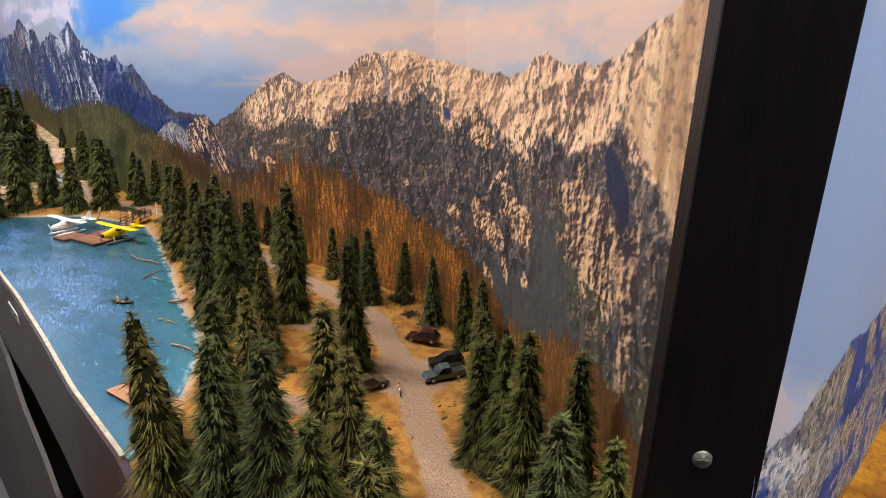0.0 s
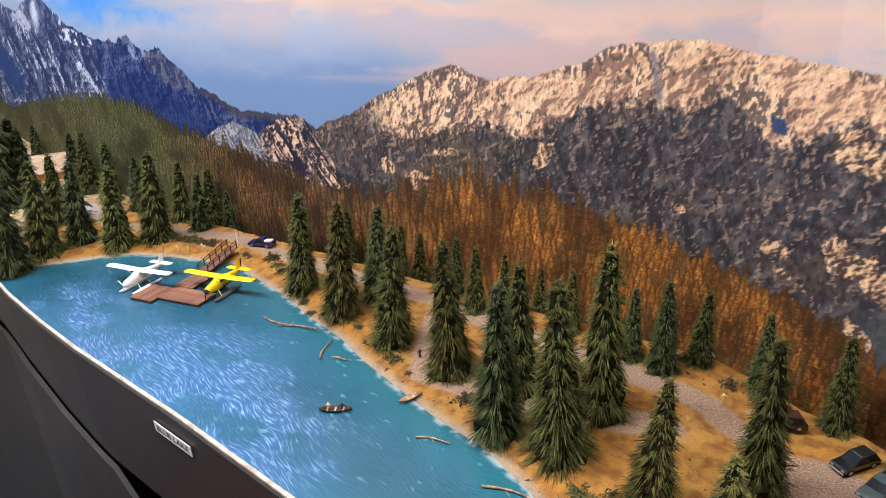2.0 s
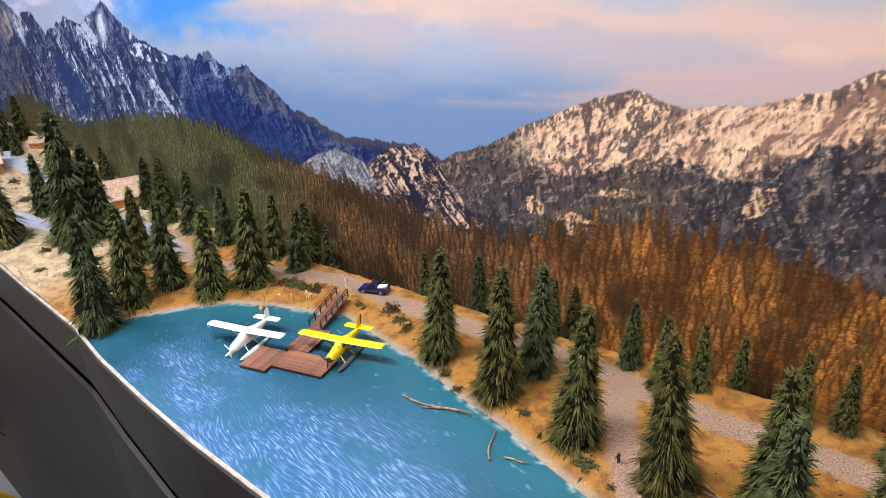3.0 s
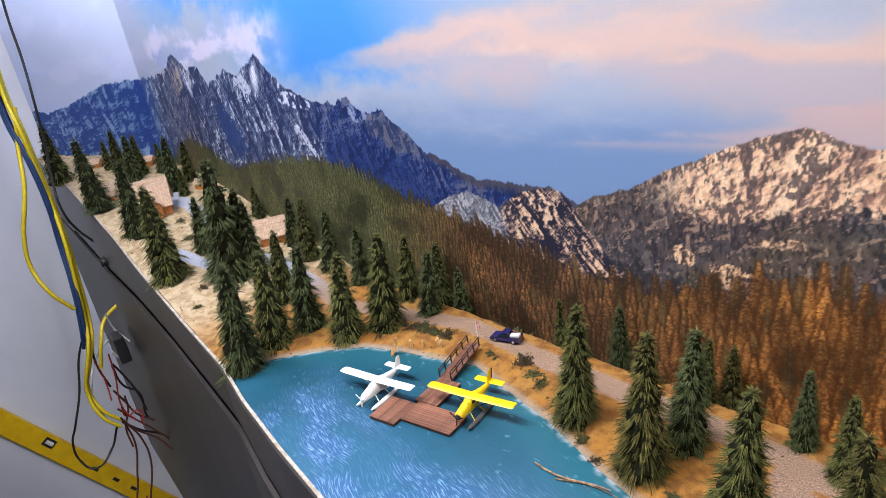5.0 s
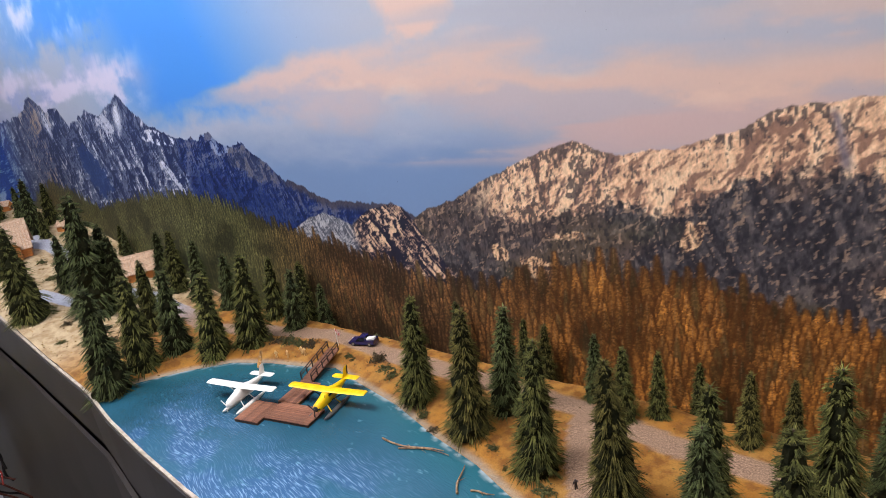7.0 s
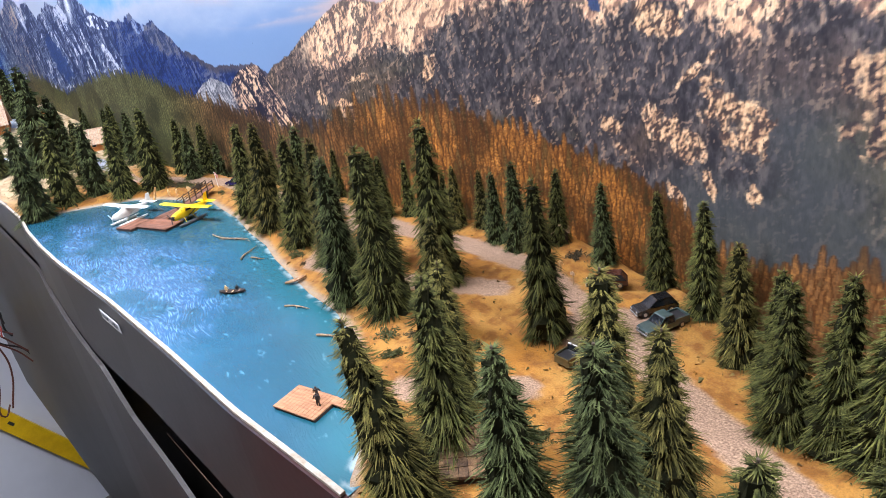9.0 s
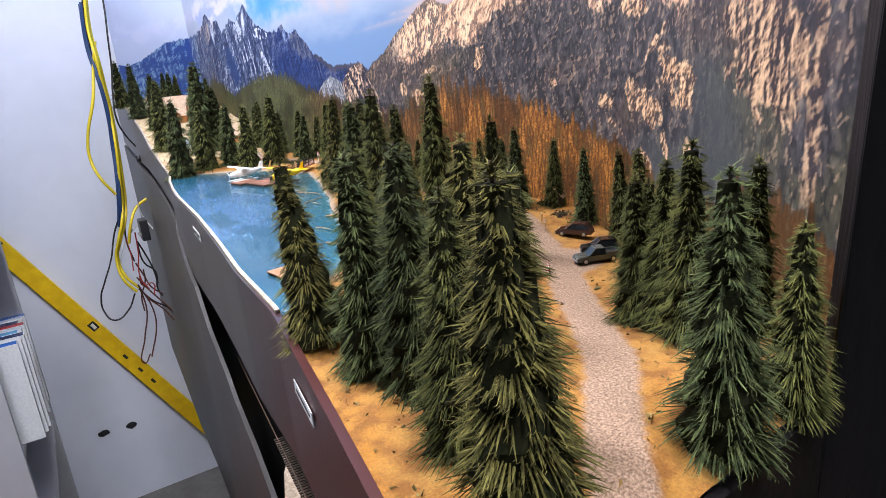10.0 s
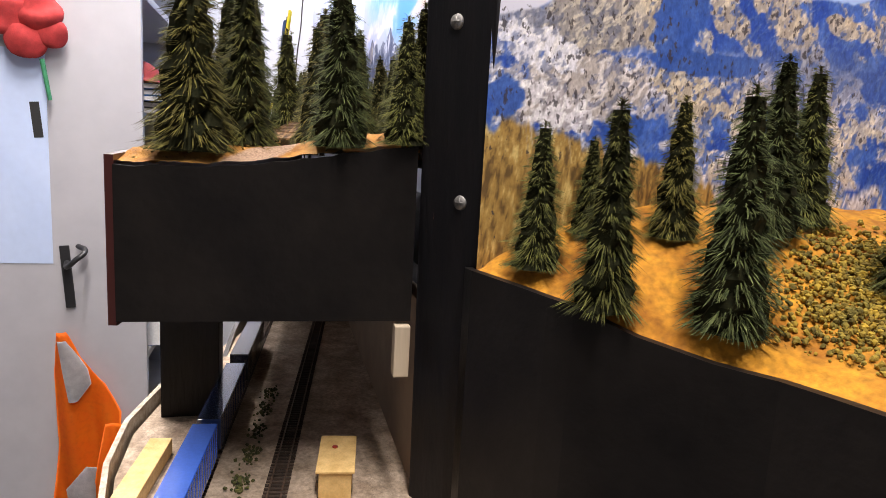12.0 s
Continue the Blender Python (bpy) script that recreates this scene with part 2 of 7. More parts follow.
MAIN_ROAD = [(-1.950, 0.400), (-1.750, 0.400), (-1.550, 0.385), (-1.420, 0.410), (-1.310, 0.402), (-1.233, 0.386), (-1.126, 0.416), (-1.038, 0.440), (-0.932, 0.430), (-0.854, 0.430), (-0.709, 0.426), (-0.604, 0.409), (-0.536, 0.408), (-0.435, 0.393), (-0.370, 0.365), (-0.330, 0.340), (-0.290, 0.312), (-0.250, 0.288), (-0.200, 0.252), (-0.150, 0.200), (-0.100, 0.165)]
SIDE_ROADS = [[(-0.687, 0.412), (-0.666, 0.363), (-0.640, 0.320), (-0.600, 0.318), (-0.530, 0.325), (-0.451, 0.351)], [(-0.370, 0.270), (-0.400, 0.250), (-0.420, 0.225)], [(-1.460, 0.400), (-1.520, 0.330), (-1.600, 0.310)], [(-1.750, 0.400), (-1.850, 0.360), (-1.980, 0.340)]]


def road_weight(x, y):
    w = 1 - step(0.008, 0.017, distance_to_line(MAIN_ROAD, x, y))
    w = np.maximum(w, 1 - step(0.02, 0.045, np.hypot((x + 0.352) / 1.15, y - 0.352)))
    for r in SIDE_ROADS:
        w = np.maximum(w, 1 - step(0.008, 0.017, distance_to_line(r, x, y)))
    return w


def ground_height(x, y):
    x, y = np.asarray(x, float), np.asarray(y, float)
    d = lake_distance(x, y)
    z = LAKE_Z + np.clip(d * 0.3, -0.014, 0.006) + along(HILL, x) - 1.139
    east = 1.127 - 0.007 * step(-0.145, -0.117, x) - 0.003 * step(0.20, 0.10, y)
    k = step(-0.46, -0.37, x + 0.10 * step(0.24, 0.15, y) * step(-0.36, -0.42, x) * -1)
    z = z * (1 - k) + east * k
    # the shelf rolls off towards the foot of the print
    z = z - 0.032 * step(0.030, 0.0, along(SKYWALL, x) - y) * step(-1.50, -1.20, x) * step(-0.17, -0.24, x)
    # and climbs a little towards the post
    z = z + 0.016 * step(0.17, 0.285, y) * step(-0.25, -0.13, x)
    bumps = (fbm(x * 45, y * 45, 4, 3) - 0.5) * 0.006 + (fbm(x * 300, y * 300, 2, 9) - 0.5) * 0.0016
    return z + bumps * step(0.0, 0.03, np.abs(d)) * (1 - 0.7 * road_weight(x, y))


# ---- room ----
def slab(name, lo, hi, mat, kind="structure", label=""):
    bm = bmesh.new()
    box(bm, [(a + b) / 2 for a, b in zip(lo, hi)], [b - a for a, b in zip(lo, hi)])
    return tagged(finish(name, bm, mat), label, name.split("_")[0], "", kind)


slab("floor", (-2.8, -1.9, -0.4), (2.4, 1.7, -0.3), FLOOR_GREY, label="grey floor of the layout room")
slab("ceiling", (-2.8, -1.9, 2.5), (2.4, 1.7, 2.6), CEILING_WHITE, label="plain white ceiling")
slab("wall_west", (-2.75, -1.9, -0.3), (-2.62, 1.7, 2.5), WALL_WHITE, label="white painted wall at the end of the layout")
# east and south walls are unseen; their grey holds down the room's bounce
slab("wall_east", (2.2, -1.9, -0.3), (2.4, 1.7, 2.5), WALL_UNSEEN, label="unseen wall, kept grey to cut bounced light")
slab("wall_south", (-2.62, -1.9, -0.3), (2.2, -1.7, 2.5), WALL_UNSEEN, label="unseen wall behind the aisle, kept grey to cut bounced light")
slab("wall_north", (-2.62, 1.5, -0.3), (2.2, 1.7, 2.5), WALL_WHITE, label="white painted wall behind the layout")


# ---- printed backdrops ----
def sky_print(x, z, seed):
    """Evening sky of the print: a blue gap over the horns, long peach banks, grey veils."""
    c1 = fbm(x * 5, z * 13, 6, seed, 0.55)
    c2 = fbm(x * 10 + 9, z * 26, 6, seed + 5, 0.58)
    c3 = fbm(x * 13 + 4, z * 17, 6, seed + 11, 0.60)
    veil = fbm(x * 3.2, z * 30, 5, seed + 21, 0.5)
    puffy = c3 - 0.5 + 0.6 * (c2 - 0.5)
    base = blend(np.zeros(x.shape + (3,)) + np.array([112, 140, 178.0]), [162, 172, 190], step(1.33, 1.40, z + 0.05 * (c2 - 0.5)))
    base = blend(base, [172, 178, 188], step(1.40, 1.47, z) * step(-1.1, -0.8, x))
    base = blend(base, [176, 176, 184], step(-0.85, -0.50, x) * 0.85)
    # deep blue gap, open upwards
    gap = np.exp(-((x + 1.30 + 0.5 * (z - 1.47)) / 0.20) ** 2) * step(1.385, 1.44, z + 0.06 * puffy)
    high = np.exp(-((x + 1.52) / 0.36) ** 2) * step(1.50, 1.57, z + 0.10 * puffy)
    base = blend(base, [62, 140, 222], np.clip(np.maximum(gap, high) * 1.15, 0, 1))
    # lavender puffs round the horns and white ones above
    horn = step(-0.20, 0.20, puffy + 0.16 - 0.9 * np.abs(z - 1.475) / 0.10) * step(-1.33, -1.46, x + 0.10 * puffy)
    base = blend(base, blend(np.zeros(x.shape + (3,)) + np.array([150, 164, 206.0]), [206, 200, 220], step(0.40, 0.62, c2)), horn * 0.9)
    white = step(0.44, 0.66, 0.6 * c3 + 0.4 * c1) * step(1.53, 1.57, z) * step(-1.46, -1.56, x)
    base = blend(base, [214, 212, 226], white * 0.8)
    # long peach bank with a billowing upper edge and torn lower one
    mid = along([(-1.30, 1.428), (-1.15, 1.436), (-1.02, 1.437), (-0.90, 1.424), (-0.77, 1.411), (-0.67, 1.402), (-0.58, 1.396), (-0.40, 1.402), (-0.10, 1.40)], x)
    thick = along([(-1.28, 0.004), (-1.12, 0.026), (-0.95, 0.032), (-0.75, 0.032), (-0.55, 0.024), (-0.40, 0.014), (-0.10, 0.016)], x)
    up = np.where(z > mid, (z - mid) / (thick * 0.85), (mid - z) / (thick * 1.35))
    bank = step(1.45, 0.35, up + 2.0 * (c2 - 0.5) + 1.0 * (c1 - 0.5)) * step(-1.36, -1.12, x + 0.1 * (c2 - 0.5))
    peach = blend(np.zeros(x.shape + (3,)) + np.array([190, 174, 174.0]), [222, 184, 164], step(0.35, 0.60, c2 + 0.4 * (z - mid) / 0.03))
    peach = blend(peach, [240, 200, 172], step(0.60, 0.74, c2) * 0.7)
    base = base * (1 - 0.80 * bank[..., None]) + peach * 0.80 * bank[..., None]
    # streaks beneath the bank, a tall puff above it, grey veils high up
    low = step(0.52, 0.66, veil + 0.25 * (c2 - 0.5)) * step(1.335, 1.35, z) * step(1.40, 1.375, z) * step(-1.02, -0.88, x)
    base = blend(base, [206, 172, 164], low * 0.7)
    puff = step(1.2, 0.5, ((x + 0.875) / 0.050) ** 2 + ((z - 1.50) / 0.040) ** 2 + 3.0 * (c3 - 0.5))
    base = blend(base, [222, 186, 168], puff * 0.8)
    base = blend(base, [170, 172, 182], step(0.44, 0.60, veil) * step(1.425, 1.46, z) * step(-1.05, -0.80, x) * 0.7)
    east = step(0.50, 0.64, c2 + 0.2 * (c1 - 0.5)) * step(-0.66, -0.50, x)
    base = blend(base, [222, 186, 168], east * 0.55)
    # the sheet's overlap near the end wall
    base = blend(base, [156, 164, 192], np.exp(-((x + 2.06) / 0.07) ** 2) * 0.75)
    base = blend(base, [196, 206, 236], step(-2.095, -2.105, x) * 0.75)
    return base


def tone(x, colour):
    return np.zeros(x.shape + (3,)) + np.array(colour, float)


def relief(x, z, freq, seed, squash=1.0, skew=0.0, gain=0.55, sun=(1.0, -0.6)):
    """Form and texture light on a made-up mountainside: broad, fine, and the height."""
    wx = (fbm(x * freq * 0.9, z * freq * 0.9, 4, seed + 300) - 0.5) * 0.9 / freq
    wz = (fbm(x * freq * 0.9 + 7, z * freq * 0.9, 4, seed + 400) - 0.5) * 0.9 / freq
    u, v = (x + wx + skew * z) * freq, (z + wz) * freq * squash

    def lit(h):
        g = sun[0] * np.gradient(h, axis=1) / np.gradient(x, axis=1) + sun[1] * np.gradient(h, axis=0) / np.gradient(z, axis=0)
        return g / (np.std(g) + 1e-9)

    broad = fbm(u, v, 3, seed, 0.5, True)
    fine = fbm(u, v, 7, seed, gain, True)
    return lit(broad), lit(fine), fine


def patch(x, z, cx, cz, rx, rz, skew, rough, seed):
    """A ragged-edged oval of ink."""
    d = ((x - cx + skew * (z - cz)) / rx) ** 2 + ((z - cz) / rz) ** 2
    return step(1.2, 0.8, d + rough * 5 * (fbm(x * 85, z * 85, 4, seed, 0.6) - 0.5))


def ridge(points, x, seed, jag):
    return along(points, x) + (fbm(x * 40, x * 0, 5, seed, 0.6, True) - 0.62) * jag


def lake_print(x, z):
    rgb = sky_print(x, z, 3)
    grain = np.full(x.shape, 0.06)
    speck = np.zeros(x.shape)

    def lay(colour, mask, g, s=0.0):
        nonlocal rgb, grain, speck
        rgb = rgb * (1 - mask[..., None]) + np.asarray(colour) * mask[..., None]
        grain = grain * (1 - mask) + g * mask
        speck = speck * (1 - mask) + s * mask

    def below(line, soft=0.0018):
        return step(0, soft, line - z)

    dots = fbm(x * 330, z * 230, 2, 83, 0.6)
    clumps = fbm(x * 24, z * 22, 4, 85)

    # blue range with two horns
    top = ridge([(-2.62, 1.390), (-2.52, 1.376), (-2.42, 1.390), (-2.25, 1.428), (-2.13, 1.430), (-2.0, 1.433), (-1.93, 1.440), (-1.852, 1.472), (-1.80, 1.440), (-1.744, 1.444), (-1.713, 1.408), (-1.632, 1.434),
                 (-1.591, 1.418), (-1.499, 1.450), (-1.464, 1.421), (-1.42, 1.398), (-1.36, 1.381), (-1.30, 1.376), (-1.265, 1.386), (-1.235, 1.364), (-1.194, 1.368), (-1.157, 1.345),
                 (-1.12, 1.323), (-1.075, 1.305), (-1.04, 1.296), (-1.0, 1.295), (-0.951, 1.297), (-0.923, 1.294), (-0.905, 1.280), (-0.85, 1.24)], x, 31, 0.014)
    deep = top - z
    sb, sf, h = relief(x, z, 12, 41, 0.80, 0.75, 0.58)
    cb, cf, _ = relief(x, z, 46, 42, 0.75, 0.6, 0.64)
    light = np.clip(0.46 + 0.17 * sb + 0.06 * sf + 0.08 * cb + 0.13 * cf, 0, 1)
    rocky = blend(blend(tone(x, (30, 46, 88)), (84, 96, 126), step(0.25, 0.60, light)), (178, 184, 198), step(0.72, 1.0, light))
    edge = along([(1.24, -1.33), (1.284, -1.354), (1.339, -1.366), (1.387, -1.333), (1.42, -1.33)], z) + 0.05 * (clumps - 0.5)
    shade = step(-0.012, 0.012, x - edge)
    navy = blend(tone(x, (20, 46, 104)), (44, 70, 122), step(0.35, 0.8, light) * step(1.30, 1.36, z))
    crag = step(0.46, 0.74, light) * np.clip(0.25 + 0.75 * step(0.075, 0.012, deep), 0, 1)
    navy = blend(navy, (106, 106, 122), crag * 0.75)
    navy = blend(navy, (12, 30, 74), step(0.42, 0.22, light) * 0.8)
    navy = blend(navy, (64, 78, 110), step(0.50, 0.62, dots) * step(1.30, 1.25, z + 0.1 * (clumps - 0.5)) * 0.5)
    col = rocky * (1 - shade[..., None]) + navy * shade[..., None]
    west = patch(x, z, -1.672, 1.325, 0.042, 0.045, 0.6, 0.5, 43)
    col = blend(col, (30, 58, 112), west * 0.85)
    spine = patch(x, z, -1.185, 1.340, 0.040, 0.024, 1.1, 0.35, 44) * step(0.0, 0.004, deep)
    col = blend(col, (98, 98, 110), spine * (0.30 + 0.50 * step(0.2, 0.7, light)))
    col = blend(col, (70, 66, 78), step(0.016, 0.004, deep) * step(-1.15, -1.10, x) * 0.9)
    k = step(-1.99, -2.10, x)
    far = blend(tone(x, (24, 60, 132)), (122, 150, 186), step(0.35, 0.85, light))
    col = col * (1 - k[..., None]) + far * k[..., None]
    col = blend(col, (146, 118, 98), step(0.5, 0.9, light) * np.exp(-((x + 1.88) / 0.07) ** 2) * 0.7)
    bits = fbm(x * 90, z * 60, 4, 47)
    snow = patch(x, z, -1.572, 1.402, 0.026, 0.022, 0.4, 0.5, 45) * 0.75 + patch(x, z, -1.410, 1.380, 0.040, 0.013, 1.4, 0.3, 46) * step(0.44, 0.54, bits) + patch(x, z, -1.397, 1.320, 0.008, 0.028, 0.85, 0.4, 48) * 0.8
    snow = snow + np.exp(-((x + 1.515 + 0.1 * deep) / 0.014) ** 2) * step(0.06, 0.03, deep) * step(0.004, 0.016, deep) + np.exp(-((x + 1.815) / 0.014) ** 2) * step(0.07, 0.04, deep) * step(0.008, 0.02, deep)
    col = blend(col, (204, 210, 224), np.clip(snow, 0, 1) * step(0.10, 0.45, light + 0.1))
    col = blend(col, (170, 186, 214), step(0.56, 0.64, bits) * patch(x, z, -1.27, 1.368, 0.05, 0.014, 0.4, 0.4, 49) * 0.6)
    lay(col, below(top), 1.5, 0.25)

    # sunlit massif over a dark forested flank
    top = ridge([(-0.96, 1.25), (-0.908, 1.284), (-0.884, 1.296), (-0.854, 1.304), (-0.815, 1.325), (-0.781, 1.339), (-0.747, 1.352), (-0.714, 1.364), (-0.692, 1.356), (-0.676, 1.351),
                 (-0.629, 1.353), (-0.589, 1.365), (-0.558, 1.382), (-0.529, 1.384), (-0.486, 1.387), (-0.461, 1.380), (-0.428, 1.375), (-0.394, 1.369), (-0.363, 1.367), (-0.331, 1.365),
                 (-0.31, 1.366), (-0.27, 1.383), (-0.25, 1.375), (-0.203, 1.374), (-0.175, 1.378), (-0.150, 1.392), (-0.129, 1.398), (-0.09, 1.414)], x, 57, 0.007)
    deep = top - z
    sb, sf, h = relief(x, z, 15, 63, 0.95, 0.25, 0.6)
    pb, pf, _ = relief(x, z, 34, 65, 0.85, -0.45, 0.62)
    qb, qf, _ = relief(x, z, 80, 131, 0.9, 0.2, 0.66)
    lit_low = along([(-0.96, 1.272), (-0.90, 1.282), (-0.837, 1.290), (-0.756, 1.287), (-0.709, 1.298), (-0.671, 1.307), (-0.645, 1.298), (-0.627, 1.301), (-0.598, 1.317), (-0.575, 1.327), (-0.557, 1.335), (-0.540, 1.341),
                     (-0.519, 1.336), (-0.505, 1.329), (-0.493, 1.331), (-0.473, 1.344), (-0.454, 1.336), (-0.437, 1.317), (-0.423, 1.314), (-0.407, 1.321), (-0.375, 1.335), (-0.337, 1.314), (-0.302, 1.302),
                     (-0.263, 1.326), (-0.224, 1.316), (-0.184, 1.330), (-0.169, 1.350), (-0.157, 1.335), (-0.133, 1.322), (-0.10, 1.30)], x)
    bits = fbm(x * 260 + z * 60, z * 210, 3, 87, 0.62)
    sun = step(-0.0035, 0.0035, z - lit_low + 0.010 * (clumps - 0.5) + 0.024 * (bits - 0.5))
    flank = step(-0.845, -0.775, x + 0.55 * (z - 1.30) + 0.05 * (clumps - 0.5) + 0.03 * (bits - 0.5))
    sun = sun * flank
    form = 0.55 * sb + 0.45 * pb + 0.45 * pf + 0.30 * qf
    bright = blend(blend(tone(x, (150, 114, 96)), (224, 180, 144), step(-1.3, -0.1, form)), (242, 206, 168), step(0.2, 1.5, form))
    peak = step(-0.655, -0.69, x + 0.02 * (clumps - 0.5))
    bright = blend(bright, (112, 92, 90), step(-0.3, -1.3, 0.6 * pb + 0.7 * qf) * (0.22 + 0.45 * peak))
    # printed trees: small upright flecks, dense on shaded ground
    fleck = value_noise(x * 430, z * 230, 171) * 0.6 + value_noise(x * 820, z * 430, 173) * 0.4
    wooded = peak * (0.30 + 0.55 * step(0.3, -0.8, 0.8 * sb + 0.5 * pb))
    wooded = np.maximum(wooded, peak * step(0.020, 0.004, deep) * 0.9)
    wooded = np.maximum(wooded, 0.95 * patch(x, z, -0.708, 1.336, 0.010, 0.028, -0.55, 0.5, 74))
    wooded = np.maximum(wooded, 0.95 * patch(x, z, -0.462, 1.337, 0.034, 0.019, -0.3, 0.5, 72))
    wooded = np.maximum(wooded, step(0.024, 0.004, deep) * step(-0.63, -0.60, x) * step(-0.515, -0.535, x) * 0.9)
    wooded = np.maximum(wooded, step(0.013, 0.003, deep) * step(-0.43, -0.40, x) * 0.7)
    wooded = np.maximum(wooded, step(-0.345, -0.30, x) * (0.35 + 0.45 * step(0.4, -0.8, form)))
    wooded = np.maximum(wooded, step(0.016, 0.0, z - lit_low) * 0.6)
    wooded = np.maximum(wooded, 0.10 + 0.35 * step(0.52, 0.70, clumps))
    tree = step(0.0, 0.10, fleck - 0.80 + 0.42 * wooded)
    bright = blend(bright, (80, 70, 68), np.clip(tree, 0, 1) * 0.8)
    gully = np.exp(-((x + 0.522 - 0.30 * (1.360 - z) - 0.010 * (clumps - 0.5)) / (0.0028 + 0.05 * np.clip(1.362 - z, 0, 0.03))) ** 2) * step(1.334, 1.342, z) * step(1.382, 1.372, z)
    bright = blend(bright, (104, 100, 116), gully * 0.75)
    # shaded forest: broad slopes, green clearings, flecks of trees and pale stone
    dark = blend(blend(tone(x, (50, 48, 54)), (72, 68, 72), step(-1.2, 0.3, sb + 0.4 * pb)), (100, 92, 90), step(0.6, 1.9, sb + 0.6 * pb))
    dark = blend(dark, (86, 82, 58), step(0.46, 0.62, fbm(x * 13, z * 17, 4, 91)) * 0.6 * step(1.31, 1.27, z))
    dark = blend(dark, (94, 74, 66), step(0.52, 0.66, fbm(x * 11 + 3, z * 18, 4, 95)) * 0.45)
    dark = blend(dark, (30, 31, 38), step(0.52, 0.72, fleck) * 0.62)
    dark = blend(dark, (128, 118, 110), step(0.36, 0.22, fleck) * (0.20 + 0.35 * step(-0.2, 1.2, pb + 0.6 * qf)))
    high = step(0.050, 0.0, lit_low - z)
    dark = blend(dark, (190, 156, 128), step(1.3, 2.3, 0.6 * qb + 0.8 * qf + 0.5 * high + 1.8 * (clumps - 0.5)) * 0.6)
    # bare crags: (across, up, half width, half height, lean)
    crags = [(-0.617, 1.284, 0.007, 0.014, -0.4), (-0.725, 1.275, 0.020, 0.006, 0.6), (-0.759, 1.237, 0.020, 0.012, 0.5), (-0.805, 1.250, 0.009, 0.008, 0.3), (-0.304, 1.254, 0.026, 0.021, 0.5),
             (-0.356, 1.234, 0.022, 0.019, 0.7), (-0.417, 1.233, 0.010, 0.007, 0.4), (-0.324, 1.204, 0.006, 0.010, 0.3), (-0.289, 1.206, 0.006, 0.008, 0.3), (-0.354, 1.186, 0.008, 0.010, 0.6), (-0.372, 1.314, 0.020, 0.013, 0.6),
             (-0.334, 1.284, 0.005, 0.016, -1.2), (-0.400, 1.210, 0.012, 0.008, 0.6), (-0.491, 1.252, 0.006, 0.005, 0.2)]
    cut = 0.45 * pf + 0.85 * qf + 0.4 * qb
    face = blend(blend(tone(x, (74, 60, 58)), (188, 148, 114), step(-1.0, 0.0, cut)), (234, 196, 154), step(0.2, 1.5, cut))
    face = blend(face, (66, 60, 60), step(0.62, 0.74, fleck) * 0.7)
    bare = np.zeros(x.shape)
    for j, (cx, cz, rx, rz, lean) in enumerate(crags):
        bare = np.maximum(bare, patch(x, z, cx, cz, rx, rz, lean, 0.75, 300 + j))
    valley = np.exp(-((x + 0.245 + 0.4 * (z - 1.22)) / 0.042) ** 2) * step(1.30, 1.245, z) + step(-0.40, -0.33, x) * step(1.225, 1.185, z + 0.10 * (x + 0.3))
    dark = blend(dark, (70, 75, 78), np.clip(valley, 0, 1) * 0.80)
    dark = dark * (1 - bare[..., None]) + face * bare[..., None]
    wall = patch(x, z, -0.192, 1.272, 0.040, 0.034, 0.35, 0.6, 108)
    wall = np.maximum(wall, step(0.0065, 0.0045, np.abs(x + 0.148 - 0.05 * (z - 1.25) + 0.006 * (clumps - 0.5))) * step(1.195, 1.21, z) * step(1.305, 1.29, z) * 0.85)
    rib = fbm(x * 300, z * 40, 4, 113) - 0.5
    wall_cut = 0.7 * cut + 4.5 * rib
    wall_col = blend(blend(tone(x, (58, 50, 54)), (156, 124, 100), step(-0.8, 0.1, wall_cut)), (214, 176, 138), step(0.2, 1.4, wall_cut))
    dark = dark * (1 - wall[..., None]) + wall_col * wall[..., None]
    dark = blend(dark, (34, 40, 66), patch(x, z, -0.168, 1.312, 0.012, 0.020, 0.5, 0.3, 109) * 0.85)
    col = dark * (1 - sun[..., None]) + bright * sun[..., None]
    col = blend(col, (44, 66, 108), step(0.0056, 0.0042, np.abs(x + 0.4275 + 0.25 * (z - 1.3225) + 0.004 * (bits - 0.5))) * step(0.0058, 0.0045, np.abs(z - 1.3275 + 0.2 * (x + 0.4275) + 0.003 * (clumps - 0.5))) * 0.9)
    edge = along([(1.10, -0.105), (1.29, -0.109), (1.322, -0.133), (1.348, -0.166), (1.37, -0.150), (1.40, -0.13)], z) + 0.014 * (clumps - 0.5)
    tall = step(-0.004, 0.004, x - edge) * step(1.20, 1.25, z)
    streaks = fbm(x * 170, z * 14, 4, 111)
    slab_col = blend(tone(x, (172, 132, 100)), (226, 190, 152), step(0.3, 0.7, streaks))
    slab_col = blend(slab_col, (110, 84, 72), step(0.60, 0.70, bits) * 0.6)
    col = col * (1 - 0.95 * tall[..., None]) + slab_col * 0.95 * tall[..., None]
    lay(col, below(top), 1.15 - 0.6 * np.clip(valley, 0, 1) * (1 - bare), 0.25 * wooded * (1 - tall))

    # grey dome and slabby spur in front of the gap
    top = ridge([(-1.16, 1.235), (-1.13, 1.252), (-1.10, 1.268), (-1.062, 1.280), (-1.03, 1.274), (-1.012, 1.266), (-0.985, 1.284), (-0.951, 1.296), (-0.925, 1.294), (-0.905, 1.270), (-0.87, 1.225), (-0.84, 1.19)], x, 121, 0.006)
    sb, sf, h = relief(x, z, 46, 127, 0.5, 1.0, 0.55)
